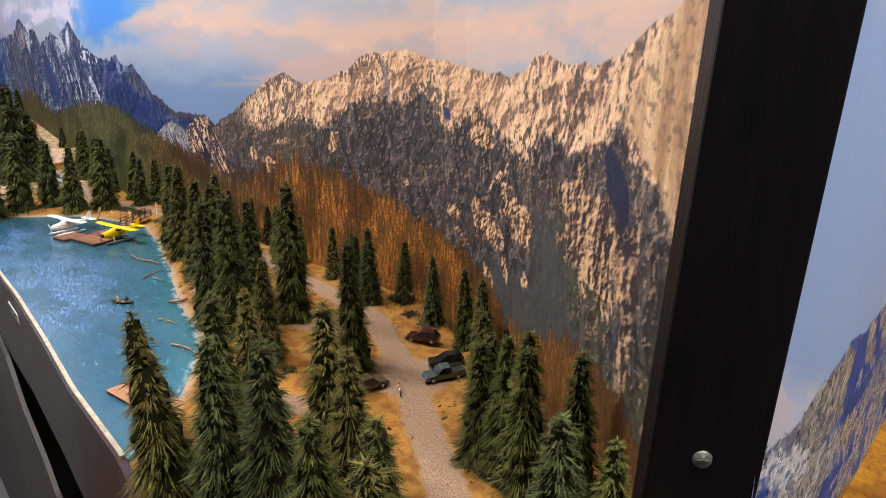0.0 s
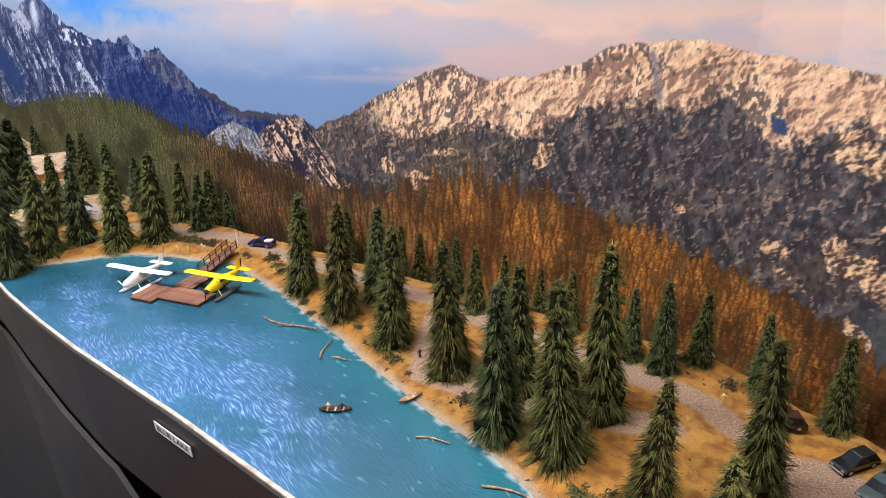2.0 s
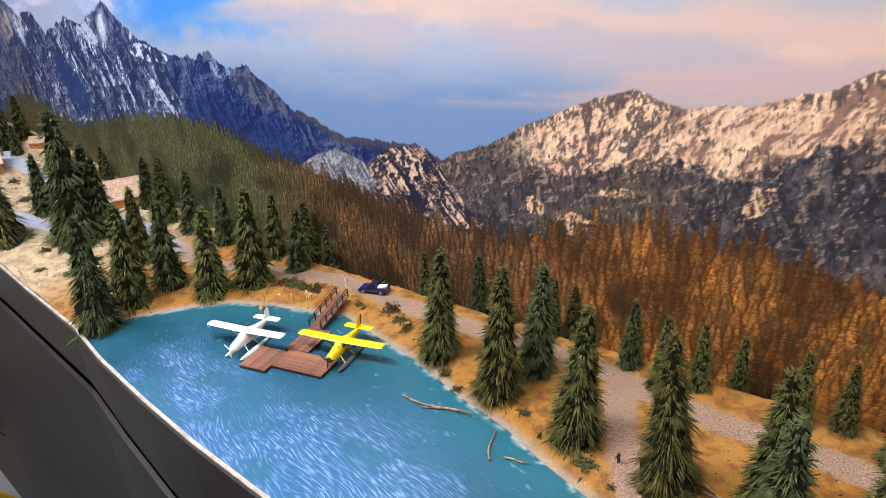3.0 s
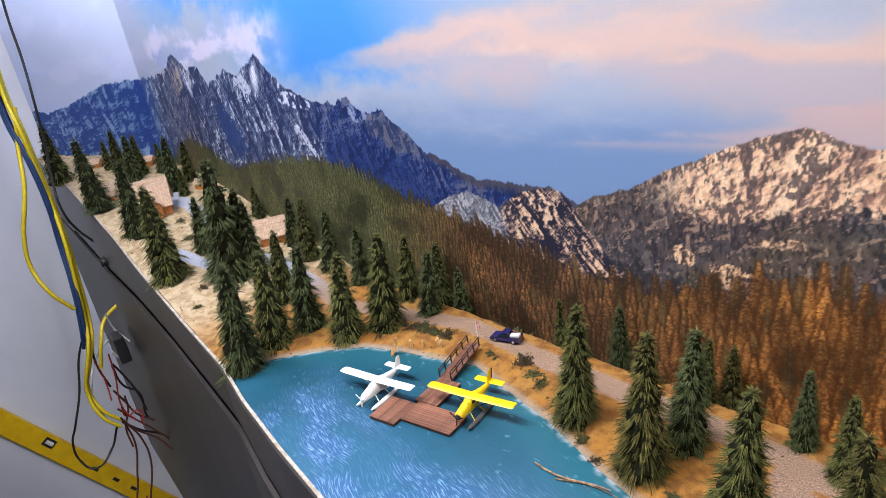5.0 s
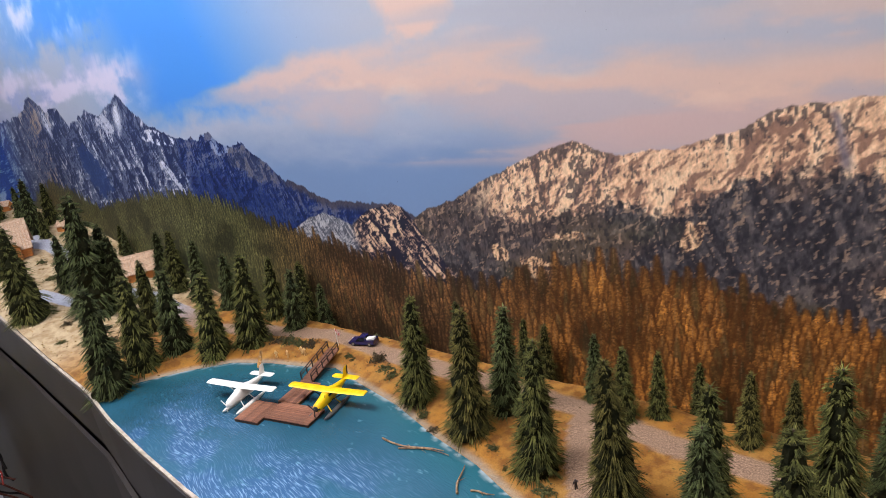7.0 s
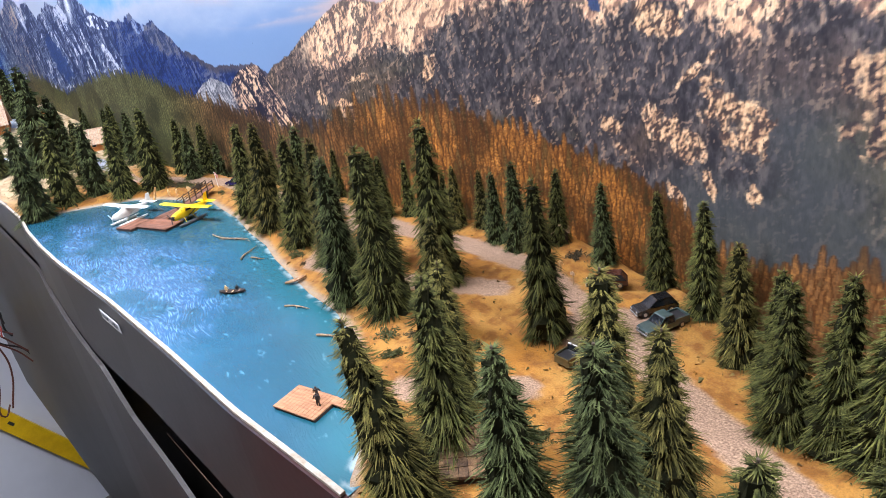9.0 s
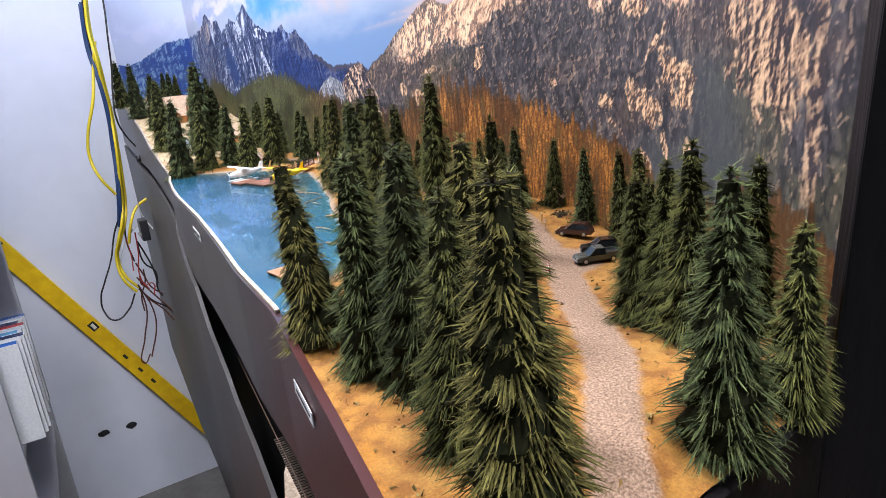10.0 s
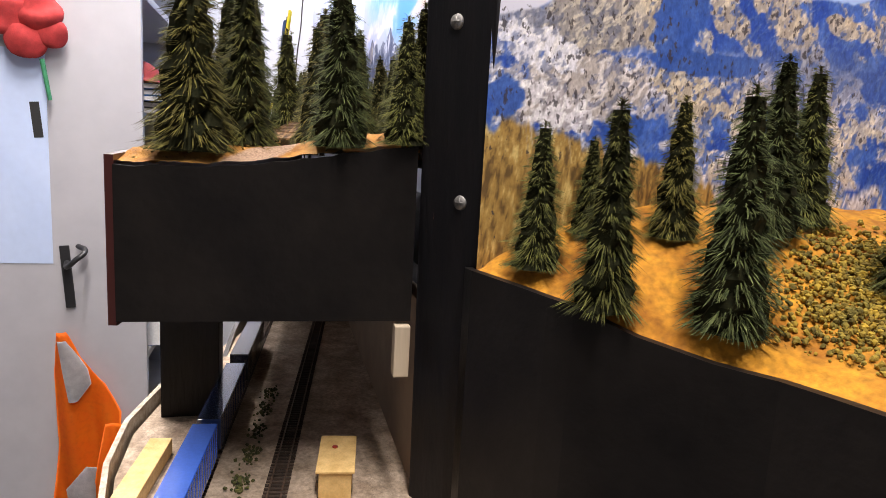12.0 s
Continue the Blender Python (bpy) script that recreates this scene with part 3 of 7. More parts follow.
    dome = step(-1.0, -1.02, x + 0.02 * (clumps - 0.5))
    spur = blend(blend(tone(x, (30, 32, 50)), (150, 122, 108), step(-0.2, 0.5, 0.5 * sb + 0.7 * sf)), (224, 190, 156), step(0.5, 1.3, 0.5 * sb + 0.7 * sf))
    grey = blend(tone(x, (80, 84, 96)), (172, 172, 176), step(-1.2, 1.2, sf))
    lay(spur * (1 - dome[..., None]) + grey * dome[..., None], below(top) * step(-0.84, -0.88, x), 1.1)

    # autumn forest on the near slope: rows of printed conifers
    crest = along([(-2.62, 1.10), (-2.2, 1.16), (-2.0, 1.262), (-1.90, 1.296), (-1.80, 1.275), (-1.705, 1.25), (-1.60, 1.268), (-1.522, 1.279), (-1.404, 1.288), (-1.309, 1.283), (-1.231, 1.270), (-1.162, 1.254), (-1.10, 1.242), (-1.044, 1.235),
                   (-0.995, 1.223), (-0.935, 1.210), (-0.895, 1.203), (-0.84, 1.206), (-0.786, 1.214), (-0.741, 1.225), (-0.70, 1.237), (-0.643, 1.244), (-0.573, 1.236), (-0.512, 1.219), (-0.455, 1.206), (-0.40, 1.193),
                   (-0.356, 1.182), (-0.318, 1.150), (-0.27, 1.160), (-0.234, 1.182), (-0.19, 1.197), (-0.15, 1.192), (-0.105, 1.182)], x)
    k1, k2 = step(-1.28, -1.02, x), step(-0.95, -0.66, x)
    fog = np.exp(-((x + 1.90) / 0.09) ** 2) * 0.6
    # rows of trees: broad ones where the slope comes near, fine ones far off
    sizes = [(-2.70, 0.010), (-1.30, 0.0085), (-1.05, 0.0095), (-0.90, 0.0135), (-0.75, 0.0155), (-0.60, 0.0110), (-0.45, 0.0078), (0.0, 0.0075)]
    xg = np.linspace(-2.7, 0.0, 5401)
    count = np.cumsum(1 / along(sizes, xg)) * (xg[1] - xg[0])
    pitch, place = along(sizes, x), np.interp(x, xg, count)
    ragged = 0.65 + 0.7 * value_noise(x * 640, z * 980, 157)
    for row in range(13):
        base = crest - 0.003 - 0.80 * pitch * row + 0.25 * pitch * (value_noise(x * 9, x * 0 + row, 149) - 0.5)
        u = place + 0.37 * row + 0.3 * np.sin(row * 2.1)
        cell = np.floor(u)
        off, tallness, shade = (lattice(cell, cell * 0 + row, k) for k in (151, 153, 159))
        d = u - cell - 0.5 - 0.36 * (off - 0.5)
        base = base + 0.9 * pitch * (lattice(cell, cell * 0 + row, 177) - 0.5)
        tall = pitch * (1.0 + 2.2 * tallness)
        down = (base + tall * 0.75 - z) / tall
        width = np.clip(0.05 + 0.44 * down, 0, 0.52) * ragged
        body = step(0.06, -0.05, np.abs(d) - width) * step(0, 0.05, down)
        if not row:
            body = np.maximum(body, below(base, 0.006))
        body = body * (1 - 0.45 * step(-0.70, -0.50, x) * step(6.5, 0.0, np.abs(row + x * 0)) * step(0.5, 0.0, down))
        tuft = value_noise(x * 520 + cell * 7, (z + 0.32 * np.abs(d) * pitch) * 900, 161) * 0.65 + value_noise(x * 1100, z * 1300, 165) * 0.35
        gleam = np.clip(0.22 + 0.52 * step(0.32, 0.78, tuft) * (0.45 + 0.75 * shade) - 0.30 * d - 0.28 * step(0.75, 1.3, down) + 0.12 * step(0.25, 0.0, down), 0, 1)
        stem = step(0.05, 0.02, np.abs(d + 0.03)) * step(0.35, 0.6, tuft) * 0.35
        green = blend(tone(x, (44, 48, 30)), (122, 120, 76), gleam)
        brown = blend(tone(x, (48, 34, 22)), (156, 110, 66), gleam)
        orange = blend(tone(x, (82, 50, 22)), (200, 136, 64), gleam)
        col = green * (1 - k1[..., None]) + brown * k1[..., None]
        col = col * (1 - k2[..., None]) + orange * k2[..., None]
        # darker and greener trees stand among the brown ones
        col = blend(col, (58, 52, 32), step(0.62, 0.90, lattice(cell, cell * 0 + row, 179)) * 0.60 * k1)
        col = col * (0.72 + 0.52 * step(0.36, 0.62, clumps))[..., None]
        col = blend(col, (150, 122, 104), stem * k1)
        col = blend(col, (116, 88, 50), fog)
        col = blend(col, (104, 76, 52), step(-0.36, -0.22, x) * 0.6)
        col = blend(col, (84, 84, 50), step(-1.08, -1.3, x) * 0.5 * step(0.055, 0.0, crest - z))
        gap = step(0.10, -0.08, np.abs(d) - width * 1.35 - 0.10) * step(0, 0.05, down)
        shade_col = blend(blend(tone(x, (34, 36, 22)), (40, 25, 16), k1), (78, 42, 16), k2)
        lay(shade_col, gap * 0.62 * step(-2.3, -2.1, x), 0.7)
        lay(col, np.clip(body, 0, 1) * step(-2.3, -2.1, x), 1.4)
    return rgb, grain, speck


def snow_print(y, z):
    """Blue snowy range of the neighbouring scene; y runs along the board."""
    c1 = fbm(y * 6, z * 14, 5, 203, 0.55)
    rgb = blend(tone(y, (150, 184, 236)), (226, 222, 234), step(0.44, 0.66, c1))
    rocky = np.zeros(y.shape)
    rgb = blend(rgb, (222, 216, 226), patch(y, z, 0.318, 1.222, 0.022, 0.022, 0.6, 0.3, 205) * 0.8)
    grain = np.full(y.shape, 0.04)
    top = ridge([(0.28, 1.192), (0.311, 1.207), (0.327, 1.213), (0.336, 1.214), (0.357, 1.226), (0.383, 1.240), (0.391, 1.242), (0.410, 1.239), (0.430, 1.237), (0.457, 1.237), (0.483, 1.240), (0.511, 1.235),
                 (0.539, 1.235), (0.570, 1.246), (0.62, 1.25), (0.70, 1.262), (0.90, 1.24), (1.30, 1.255)], y, 211, 0.006)
    sb, sf, h = relief(y, z, 60, 215, 0.9, -0.2, 0.62)
    bits = fbm(y * 300 - z * 80, z * 240, 3, 217, 0.62)
    mott = fbm(y * 70, z * 70, 4, 219, 0.6)
    col = blend(tone(y, (20, 56, 148)), (48, 86, 172), step(0.35, 0.65, mott))
    col = blend(col, (92, 116, 172), step(0.2, 1.4, sf) * 0.4)

    def rock(mask, base, pale, shade, keep=0.9):
        nonlocal col, rocky
        rocky = np.maximum(rocky, mask)
        r = blend(blend(tone(y, base), pale, step(0.0, 1.4, sf + 0.6 * sb)), shade, step(0.53, 0.62, bits) * 0.75)
        col = col * (1 - keep * mask[..., None]) + r * keep * mask[..., None]

    low = step(1.202, 1.186, z)
    rock(low * step(0.40, 0.50, fbm(y * 44, z * 60, 5, 221, 0.6)), (164, 158, 162), (226, 220, 222), (48, 80, 158), 0.9)
    rock(step(0.54, 0.60, fbm(y * 60 + z * 30, z * 44, 5, 261, 0.62)) * step(0.0, 0.03, y - 0.40) * step(0, 0.002, top - z), (176, 162, 146), (222, 208, 184), (44, 72, 140), 0.85)
    face = patch(y, z, 0.372, 1.212, 0.036, 0.024, -0.55, 0.35, 223)
    rock(face, (150, 138, 124), (206, 190, 164), (92, 92, 104))
    rock(patch(y, z, 0.408, 1.204, 0.011, 0.020, 0.3, 0.5, 225), (160, 146, 130), (206, 190, 164), (64, 78, 118))
    for cy, cz, ry, rz, seed in ((0.452, 1.219, 0.012, 0.020, 227), (0.492, 1.221, 0.018, 0.018, 229), (0.540, 1.219, 0.014, 0.006, 231), (0.575, 1.220, 0.016, 0.007, 233), (0.430, 1.172, 0.024, 0.012, 235), (0.62, 1.21, 0.03, 0.02, 236), (0.74, 1.22, 0.05, 0.025, 238)):
        rock(patch(y, z, cy, cz, ry, rz, 0.9, 0.6, seed), (168, 152, 132), (212, 194, 164), (52, 76, 136))
    rock(patch(y, z, 0.322, 1.206, 0.022, 0.007, -0.4, 0.3, 237), (128, 130, 146), (166, 164, 174), (92, 98, 120))
    rock(patch(y, z, 0.362, 1.170, 0.036, 0.018, -0.5, 0.6, 241), (170, 158, 150), (214, 204, 200), (104, 104, 120))
    rock(patch(y, z, 0.342, 1.192, 0.018, 0.009, 0.9, 1.6, 239), (222, 220, 230), (240, 236, 238), (110, 116, 142))
    rock(patch(y, z, 0.344, 1.160, 0.020, 0.013, 0.8, 1.5, 242), (220, 214, 220), (240, 236, 236), (150, 138, 138))
    rock(patch(y, z, 0.490, 1.178, 0.020, 0.006, 0.3, 0.6, 243), (160, 150, 146), (196, 184, 168), (70, 90, 140))
    for cy, cz, ry, rz, seed in ((0.317, 1.160, 0.013, 0.014, 245), (0.394, 1.150, 0.014, 0.009, 247), (0.422, 1.215, 0.016, 0.026, 249), (0.442, 1.190, 0.030, 0.007, 251)):
        col = blend(col, (30, 68, 150), patch(y, z, cy, cz, ry, rz, -0.3, 0.5, seed) * 0.92)
    col = blend(col, (74, 92, 138), np.exp(-((y - 0.53) / 0.06) ** 2 - ((z - 1.19) / 0.018) ** 2) * 0.6)
    m = step(0, 0.002, top - z)
    rgb = rgb * (1 - m[..., None]) + col * m[..., None]
    grain = grain * (1 - m) + 1.7 * m
    tall = along([(0.28, 1.158), (0.313, 1.152), (0.336, 1.147), (0.364, 1.143), (0.41, 1.131), (0.44, 1.122), (0.55, 1.10), (1.30, 1.08)], y) + (fbm(y * 170, z * 0, 3, 231) - 0.5) * 0.022
    leaf = fbm(y * 320, z * 90, 5, 235, 0.66)
    trees = blend(blend(tone(y, (84, 60, 30)), (154, 116, 56), step(0.30, 0.52, leaf)), (198, 166, 96), step(0.55, 0.72, leaf))
    stem = value_noise(y * 330 + 2 * (fbm(y * 40, z * 40, 2, 240) - 0.5), z * 6, 239)
    trees = blend(trees, (204, 190, 168), step(0.80, 0.92, stem) * step(0.45, 0.60, fbm(y * 90, z * 70, 3, 243)) * 0.6)
    trees = blend(trees, (110, 100, 104), step(0.14, 0.05, stem) * 0.4)
    m = step(0, 0.006, tall - z)
    rgb = rgb * (1 - m[..., None]) + trees * m[..., None]
    rgb = 255 * (np.clip(rgb, 0, 255) / 255) ** 0.86
    return rgb, grain * (1 - m) + 1.2 * m, 0.62 * rocky * (1 - m) + 0.35 * m


def printed_board(name, places, zs, paint, label):
    """A thin curved board; places: plan points along it, paint: what is printed there."""
    n, k = len(places), len(zs)
    s = np.array([p[2] for p in places])
    S, Z = np.meshgrid(s, np.array(zs))
    rgb, grain, speck = paint(S, Z)
    verts = np.zeros((k, n, 3))
    verts[:, :, 0], verts[:, :, 1], verts[:, :, 2] = [p[0] for p in places], [p[1] for p in places], Z
    i = np.arange(k * n).reshape(k, n)
    faces = np.stack([i[:-1, :-1], i[:-1, 1:], i[1:, 1:], i[1:, :-1]], -1).reshape(-1, 4)
    me = bpy.data.meshes.new(name)
    me.vertices.add(k * n)
    me.vertices.foreach_set("co", verts.reshape(-1))
    me.loops.add(faces.size)
    me.loops.foreach_set("vertex_index", faces.reshape(-1).astype(np.int32))
    me.polygons.add(len(faces))
    me.polygons.foreach_set("loop_start", np.arange(0, faces.size, 4, dtype=np.int32))
    me.update(calc_edges=True)
    c = np.clip(rgb.reshape(-1, 3) / 255, 0, 1)
    lin = np.where(c > 0.04045, ((c + 0.055) / 1.055) ** 2.4, c / 12.92)
    ink = me.attributes.new("ink", "FLOAT_COLOR", "POINT")
    ink.data.foreach_set("color", np.concatenate([lin, np.ones((len(lin), 1))], 1).astype(np.float32).reshape(-1))
    gr = me.attributes.new("grain", "FLOAT", "POINT")
    gr.data.foreach_set("value", grain.astype(np.float32).reshape(-1))
    sp = me.attributes.new("speck", "FLOAT", "POINT")
    sp.data.foreach_set("value", speck.astype(np.float32).reshape(-1))
    me.materials.append(PRINT)
    return tagged(new(name, me), label, "backdrop", "", "structure")


xs = np.concatenate([np.linspace(-2.60, -1.95, 180, endpoint=False), np.linspace(-1.95, -1.25, 460, endpoint=False), np.linspace(-1.25, -0.105, 1060)])
zs = np.concatenate([np.linspace(1.09, 1.104, 4), np.arange(1.106, 1.40, 0.00105), np.arange(1.402, 1.48, 0.0022), np.linspace(1.484, 2.02, 80)])
printed_board("backdrop_1", [(x, float(along(SKYWALL, x)), x) for x in xs], zs, lake_print, "printed mountain panorama backdrop with evening sky")
BOARD2 = [(0.30, -0.0725), (0.309, -0.0712), (0.34, -0.0635), (0.38, -0.058), (1.31, -0.058)]
ys = np.concatenate([np.linspace(0.309, 0.60, 380), np.linspace(0.603, 1.30, 150)])
zs2 = np.concatenate([np.concatenate([np.arange(1.03, 1.125, 0.003), np.arange(1.126, 1.285, 0.0008)]), np.linspace(1.29, 2.02, 46)])
printed_board("backdrop_2", [(float(along(BOARD2, y)), y, y + 0.004) for y in ys], zs2, snow_print, "printed snowy blue mountain backdrop of the next scene")


# ---- lake, ground, front boards ----
def attribute_mix(nt, name):
    a = nt.nodes.new("ShaderNodeAttribute")
    a.attribute_name = name
    return a.outputs["Fac"]


def noise_node(nt, co, scale, detail=4, stretch=None, lo=0.35, hi=0.65, turn=0.0, rough=0.5):
    n, r = nt.nodes.new("ShaderNodeTexNoise"), nt.nodes.new("ShaderNodeMapRange")
    n.inputs["Scale"].default_value, n.inputs["Detail"].default_value, n.inputs["Roughness"].default_value = scale, detail, rough
    if stretch or turn:
        mp = nt.nodes.new("ShaderNodeMapping")
        mp.vector_type = "TEXTURE"
        mp.inputs["Scale"].default_value = stretch or (1, 1, 1)
        mp.inputs["Rotation"].default_value = (0, 0, turn)
        nt.links.new(co, mp.inputs["Vector"])
        co = mp.outputs[0]
    nt.links.new(co, n.inputs["Vector"])
    nt.links.new(n.outputs["Fac"], r.inputs[0])
    r.inputs[1].default_value, r.inputs[2].default_value = lo, hi
    return r.outputs[0], n.outputs["Fac"]


def colour_mix(nt, fac, a, b):
    m = nt.nodes.new("ShaderNodeMix")
    m.data_type = "RGBA"
    for slot, v in ((0, fac), (6, a), (7, b)):
        if isinstance(v, (tuple, float)):
            m.inputs[slot].default_value = (*v, 1) if isinstance(v, tuple) else v
        else:
            nt.links.new(v, m.inputs[slot])
    return m.outputs[2]


def ground_material():
    m = bpy.data.materials.new("ochre_ground_cover")
    m.use_nodes = True
    nt = m.node_tree
    bsdf = nt.nodes["Principled BSDF"]
    bsdf.inputs["Roughness"].default_value = 0.92
    co = nt.nodes.new("ShaderNodeTexCoord").outputs["Object"]
    big, _ = noise_node(nt, co, 22, 4)
    mid, _ = noise_node(nt, co, 90, 4, lo=0.42, hi=0.62)
    fine, fine_raw = noise_node(nt, co, 900, 3, lo=0.3, hi=0.7)
    col = colour_mix(nt, big, srgb(160, 106, 34), srgb(162, 118, 54))
    col = colour_mix(nt, mid, col, srgb(126, 80, 25))
    pale = colour_mix(nt, mid, srgb(190, 168, 132), srgb(160, 134, 98))
    col = colour_mix(nt, attribute_mix(nt, "hill"), col, pale)
    gravel = colour_mix(nt, fine, srgb(118, 92, 72), srgb(168, 138, 114))
    cold = colour_mix(nt, fine, srgb(132, 136, 148), srgb(190, 194, 204))
    gravel = colour_mix(nt, attribute_mix(nt, "hill"), gravel, cold)
    col = colour_mix(nt, attribute_mix(nt, "road"), col, gravel)
    col = colour_mix(nt, attribute_mix(nt, "wet"), col, srgb(150, 150, 140))
    hsv, vr = nt.nodes.new("ShaderNodeHueSaturation"), nt.nodes.new("ShaderNodeMapRange")
    vr.inputs[1].default_value, vr.inputs[2].default_value, vr.inputs[3].default_value, vr.inputs[4].default_value = 0.3, 0.7, 0.80, 1.15
    nt.links.new(fine_raw, vr.inputs[0])
    nt.links.new(vr.outputs[0], hsv.inputs["Value"])
    nt.links.new(col, hsv.inputs["Color"])
    nt.links.new(hsv.outputs[0], bsdf.inputs["Base Color"])
    bp = nt.nodes.new("ShaderNodeBump")
    bp.inputs["Strength"].default_value, bp.inputs["Distance"].default_value = 0.6, 0.0012
    nt.links.new(fine_raw, bp.inputs["Height"])
    nt.links.new(bp.outputs[0], bsdf.inputs["Normal"])
    return m


GROUND = ground_material()


def sheet(name, X, Y, Z, mat, fields, label, category):
    k, n = X.shape
    verts = np.stack([X, Y, Z], -1).reshape(-1, 3)
    i = np.arange(k * n).reshape(k, n)
    faces = np.stack([i[:-1, :-1], i[:-1, 1:], i[1:, 1:], i[1:, :-1]], -1).reshape(-1, 4)
    ob = raw_mesh(name, verts.tolist(), faces.tolist(), mat, smooth=True)
    for key, f in fields.items():
        ob.data.attributes.new(key, "FLOAT", "POINT").data.foreach_set("value", np.asarray(f, np.float32).reshape(-1))
    return tagged(ob, label, category, "", "structure")


gx = np.linspace(-2.60, -0.1165, 640)
V = np.linspace(0, 1, 96)[:, None]
X = np.repeat(gx[None, :], 96, 0)
Y = along(FRONT, X) * (1 - V) + (along(SKYWALL, X) + 0.004) * V
rw = np.clip(road_weight(X, Y) * 1.25 - 0.55 * fbm(X * 120, Y * 120, 3, 301), 0, 1)
hill = step(-1.25, -1.42, X)
wet = step(0.006, 0.0, np.abs(lake_distance(X, Y) - 0.002)) * 0.6
sheet("ground", X, Y, ground_height(X, Y), GROUND, {"road": step(0.15, 0.5, rw), "hill": hill, "wet": wet}, "ochre sand and dry grass ground with gravel roads", "ground")


def water_material():
    m = bpy.data.materials.new("brushed_blue_resin_water")
    m.use_nodes = True
    nt = m.node_tree
    bsdf = nt.nodes["Principled BSDF"]
    bsdf.inputs["Roughness"].default_value = 0.16
    bsdf.inputs["Coat Weight"].default_value = 0.3
    co = nt.nodes.new("ShaderNodeTexCoord").outputs["Object"]
    patch, _ = noise_node(nt, co, 7, 3, lo=0.38, hi=0.62)
    warp, bend = nt.nodes.new("ShaderNodeTexNoise"), nt.nodes.new("ShaderNodeVectorMath")
    warp.inputs["Scale"].default_value, warp.inputs["Detail"].default_value = 9, 2
    nt.links.new(co, warp.inputs["Vector"])
    bend.operation, bend.inputs[1].default_value = "MULTIPLY_ADD", (0.05, 0.05, 0)
    nt.links.new(warp.outputs["Color"], bend.inputs[0])
    nt.links.new(co, bend.inputs[2])
    # pale streaks and dabs: brushed paint plus reflected white light, both as colour
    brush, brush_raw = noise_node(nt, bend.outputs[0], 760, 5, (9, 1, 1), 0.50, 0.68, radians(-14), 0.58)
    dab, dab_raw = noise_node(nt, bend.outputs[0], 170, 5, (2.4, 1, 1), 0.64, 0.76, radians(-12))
    col = colour_mix(nt, patch, srgb(28, 76, 92), srgb(40, 92, 113))
    shallow = attribute_mix(nt, "shore")
    col = colour_mix(nt, shallow, col, srgb(36, 98, 108))
    zone = attribute_mix(nt, "stroke_glints")
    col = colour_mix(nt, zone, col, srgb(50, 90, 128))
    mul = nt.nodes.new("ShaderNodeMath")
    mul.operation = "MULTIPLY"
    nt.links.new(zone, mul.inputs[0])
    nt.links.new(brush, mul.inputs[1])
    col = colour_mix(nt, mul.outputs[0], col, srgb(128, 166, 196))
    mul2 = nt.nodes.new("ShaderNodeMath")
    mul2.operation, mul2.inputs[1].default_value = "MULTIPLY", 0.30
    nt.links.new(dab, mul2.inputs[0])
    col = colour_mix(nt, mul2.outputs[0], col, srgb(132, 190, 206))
    foam = attribute_mix(nt, "foam")
    col = colour_mix(nt, foam, col, srgb(226, 232, 230))
    nt.links.new(col, bsdf.inputs["Base Color"])
    add = nt.nodes.new("ShaderNodeMath")
    nt.links.new(brush_raw, add.inputs[0])
    nt.links.new(dab_raw, add.inputs[1])
    bp = nt.nodes.new("ShaderNodeBump")
    bp.inputs["Strength"].default_value, bp.inputs["Distance"].default_value = 0.5, 0.0010
    nt.links.new(add.outputs[0], bp.inputs["Height"])
    nt.links.new(bp.outputs[0], bsdf.inputs["Normal"])
    return m


WATER = water_material()
gx = np.linspace(-1.228, -0.388, 300)
V = np.linspace(0, 1, 70)[:, None]
X = np.repeat(gx[None, :], 70, 0)
Y = (along(FRONT, X) + 0.001) * (1 - V) + (along(SHORE, X) + 0.012) * V
d = -lake_distance(X, Y)
foam = step(0.006, 0.0, np.abs(d)) * step(0.42, 0.6, fbm(X * 160, Y * 160, 3, 311)) * 0.4
# where the brush marks and coloured-in glints lie, along the front
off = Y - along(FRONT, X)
stroke_glints = step(0.125, 0.035, off + 0.06 * (fbm(X * 12, Y * 14, 3, 315) - 0.5)) * step(-1.17, -1.06, X) * step(-0.56, -0.68, X + 0.4 * off)
stroke_glints = stroke_glints * (0.14 + 0.76 * step(0.36, 0.60, fbm(X * 22, Y * 36, 4, 317)))
sheet("water", X, Y, X * 0 + LAKE_Z, WATER, {"shore": step(0.05, 0.0, d) * 0.8, "foam": foam, "stroke_glints": stroke_glints}, "blue-green resin lake with brushed strokes and glints put into its colour", "water")


def ribbon(name, line, tops, bottoms, thick, mat, label, category, step_len=0.012, kind="structure", parent=None):
    """An upright curved board along a plan line."""
    xs = np.arange(line[0][0], line[-1][0], step_len).tolist() + [line[-1][0]]
    ys = along(line, xs)
    bm = bmesh.new()
    prev = None
    for i, (x, y) in enumerate(zip(xs, ys)):
        j = min(i, len(xs) - 2)
        tx, ty = xs[j + 1] - xs[j], ys[j + 1] - ys[j]
        ln = math.hypot(tx, ty)
        nx, ny = ty / ln * thick, -tx / ln * thick
        a, b = float(along(tops, x)), float(along(bottoms, x))
        cur = [bm.verts.new(p) for p in ((x, y, a), (x + nx, y + ny, a), (x + nx, y + ny, b), (x, y, b))]
        if prev:
            for q in range(4):
                bm.faces.new((prev[q], cur[q], cur[(q + 1) % 4], prev[(q + 1) % 4]))
        else:
            bm.faces.new(cur)
        prev = cur
    bm.faces.new(prev[::-1])
    ob = finish(name, bm, mat, parent, smooth=False)
    return tagged(ob, label, category, "", kind)


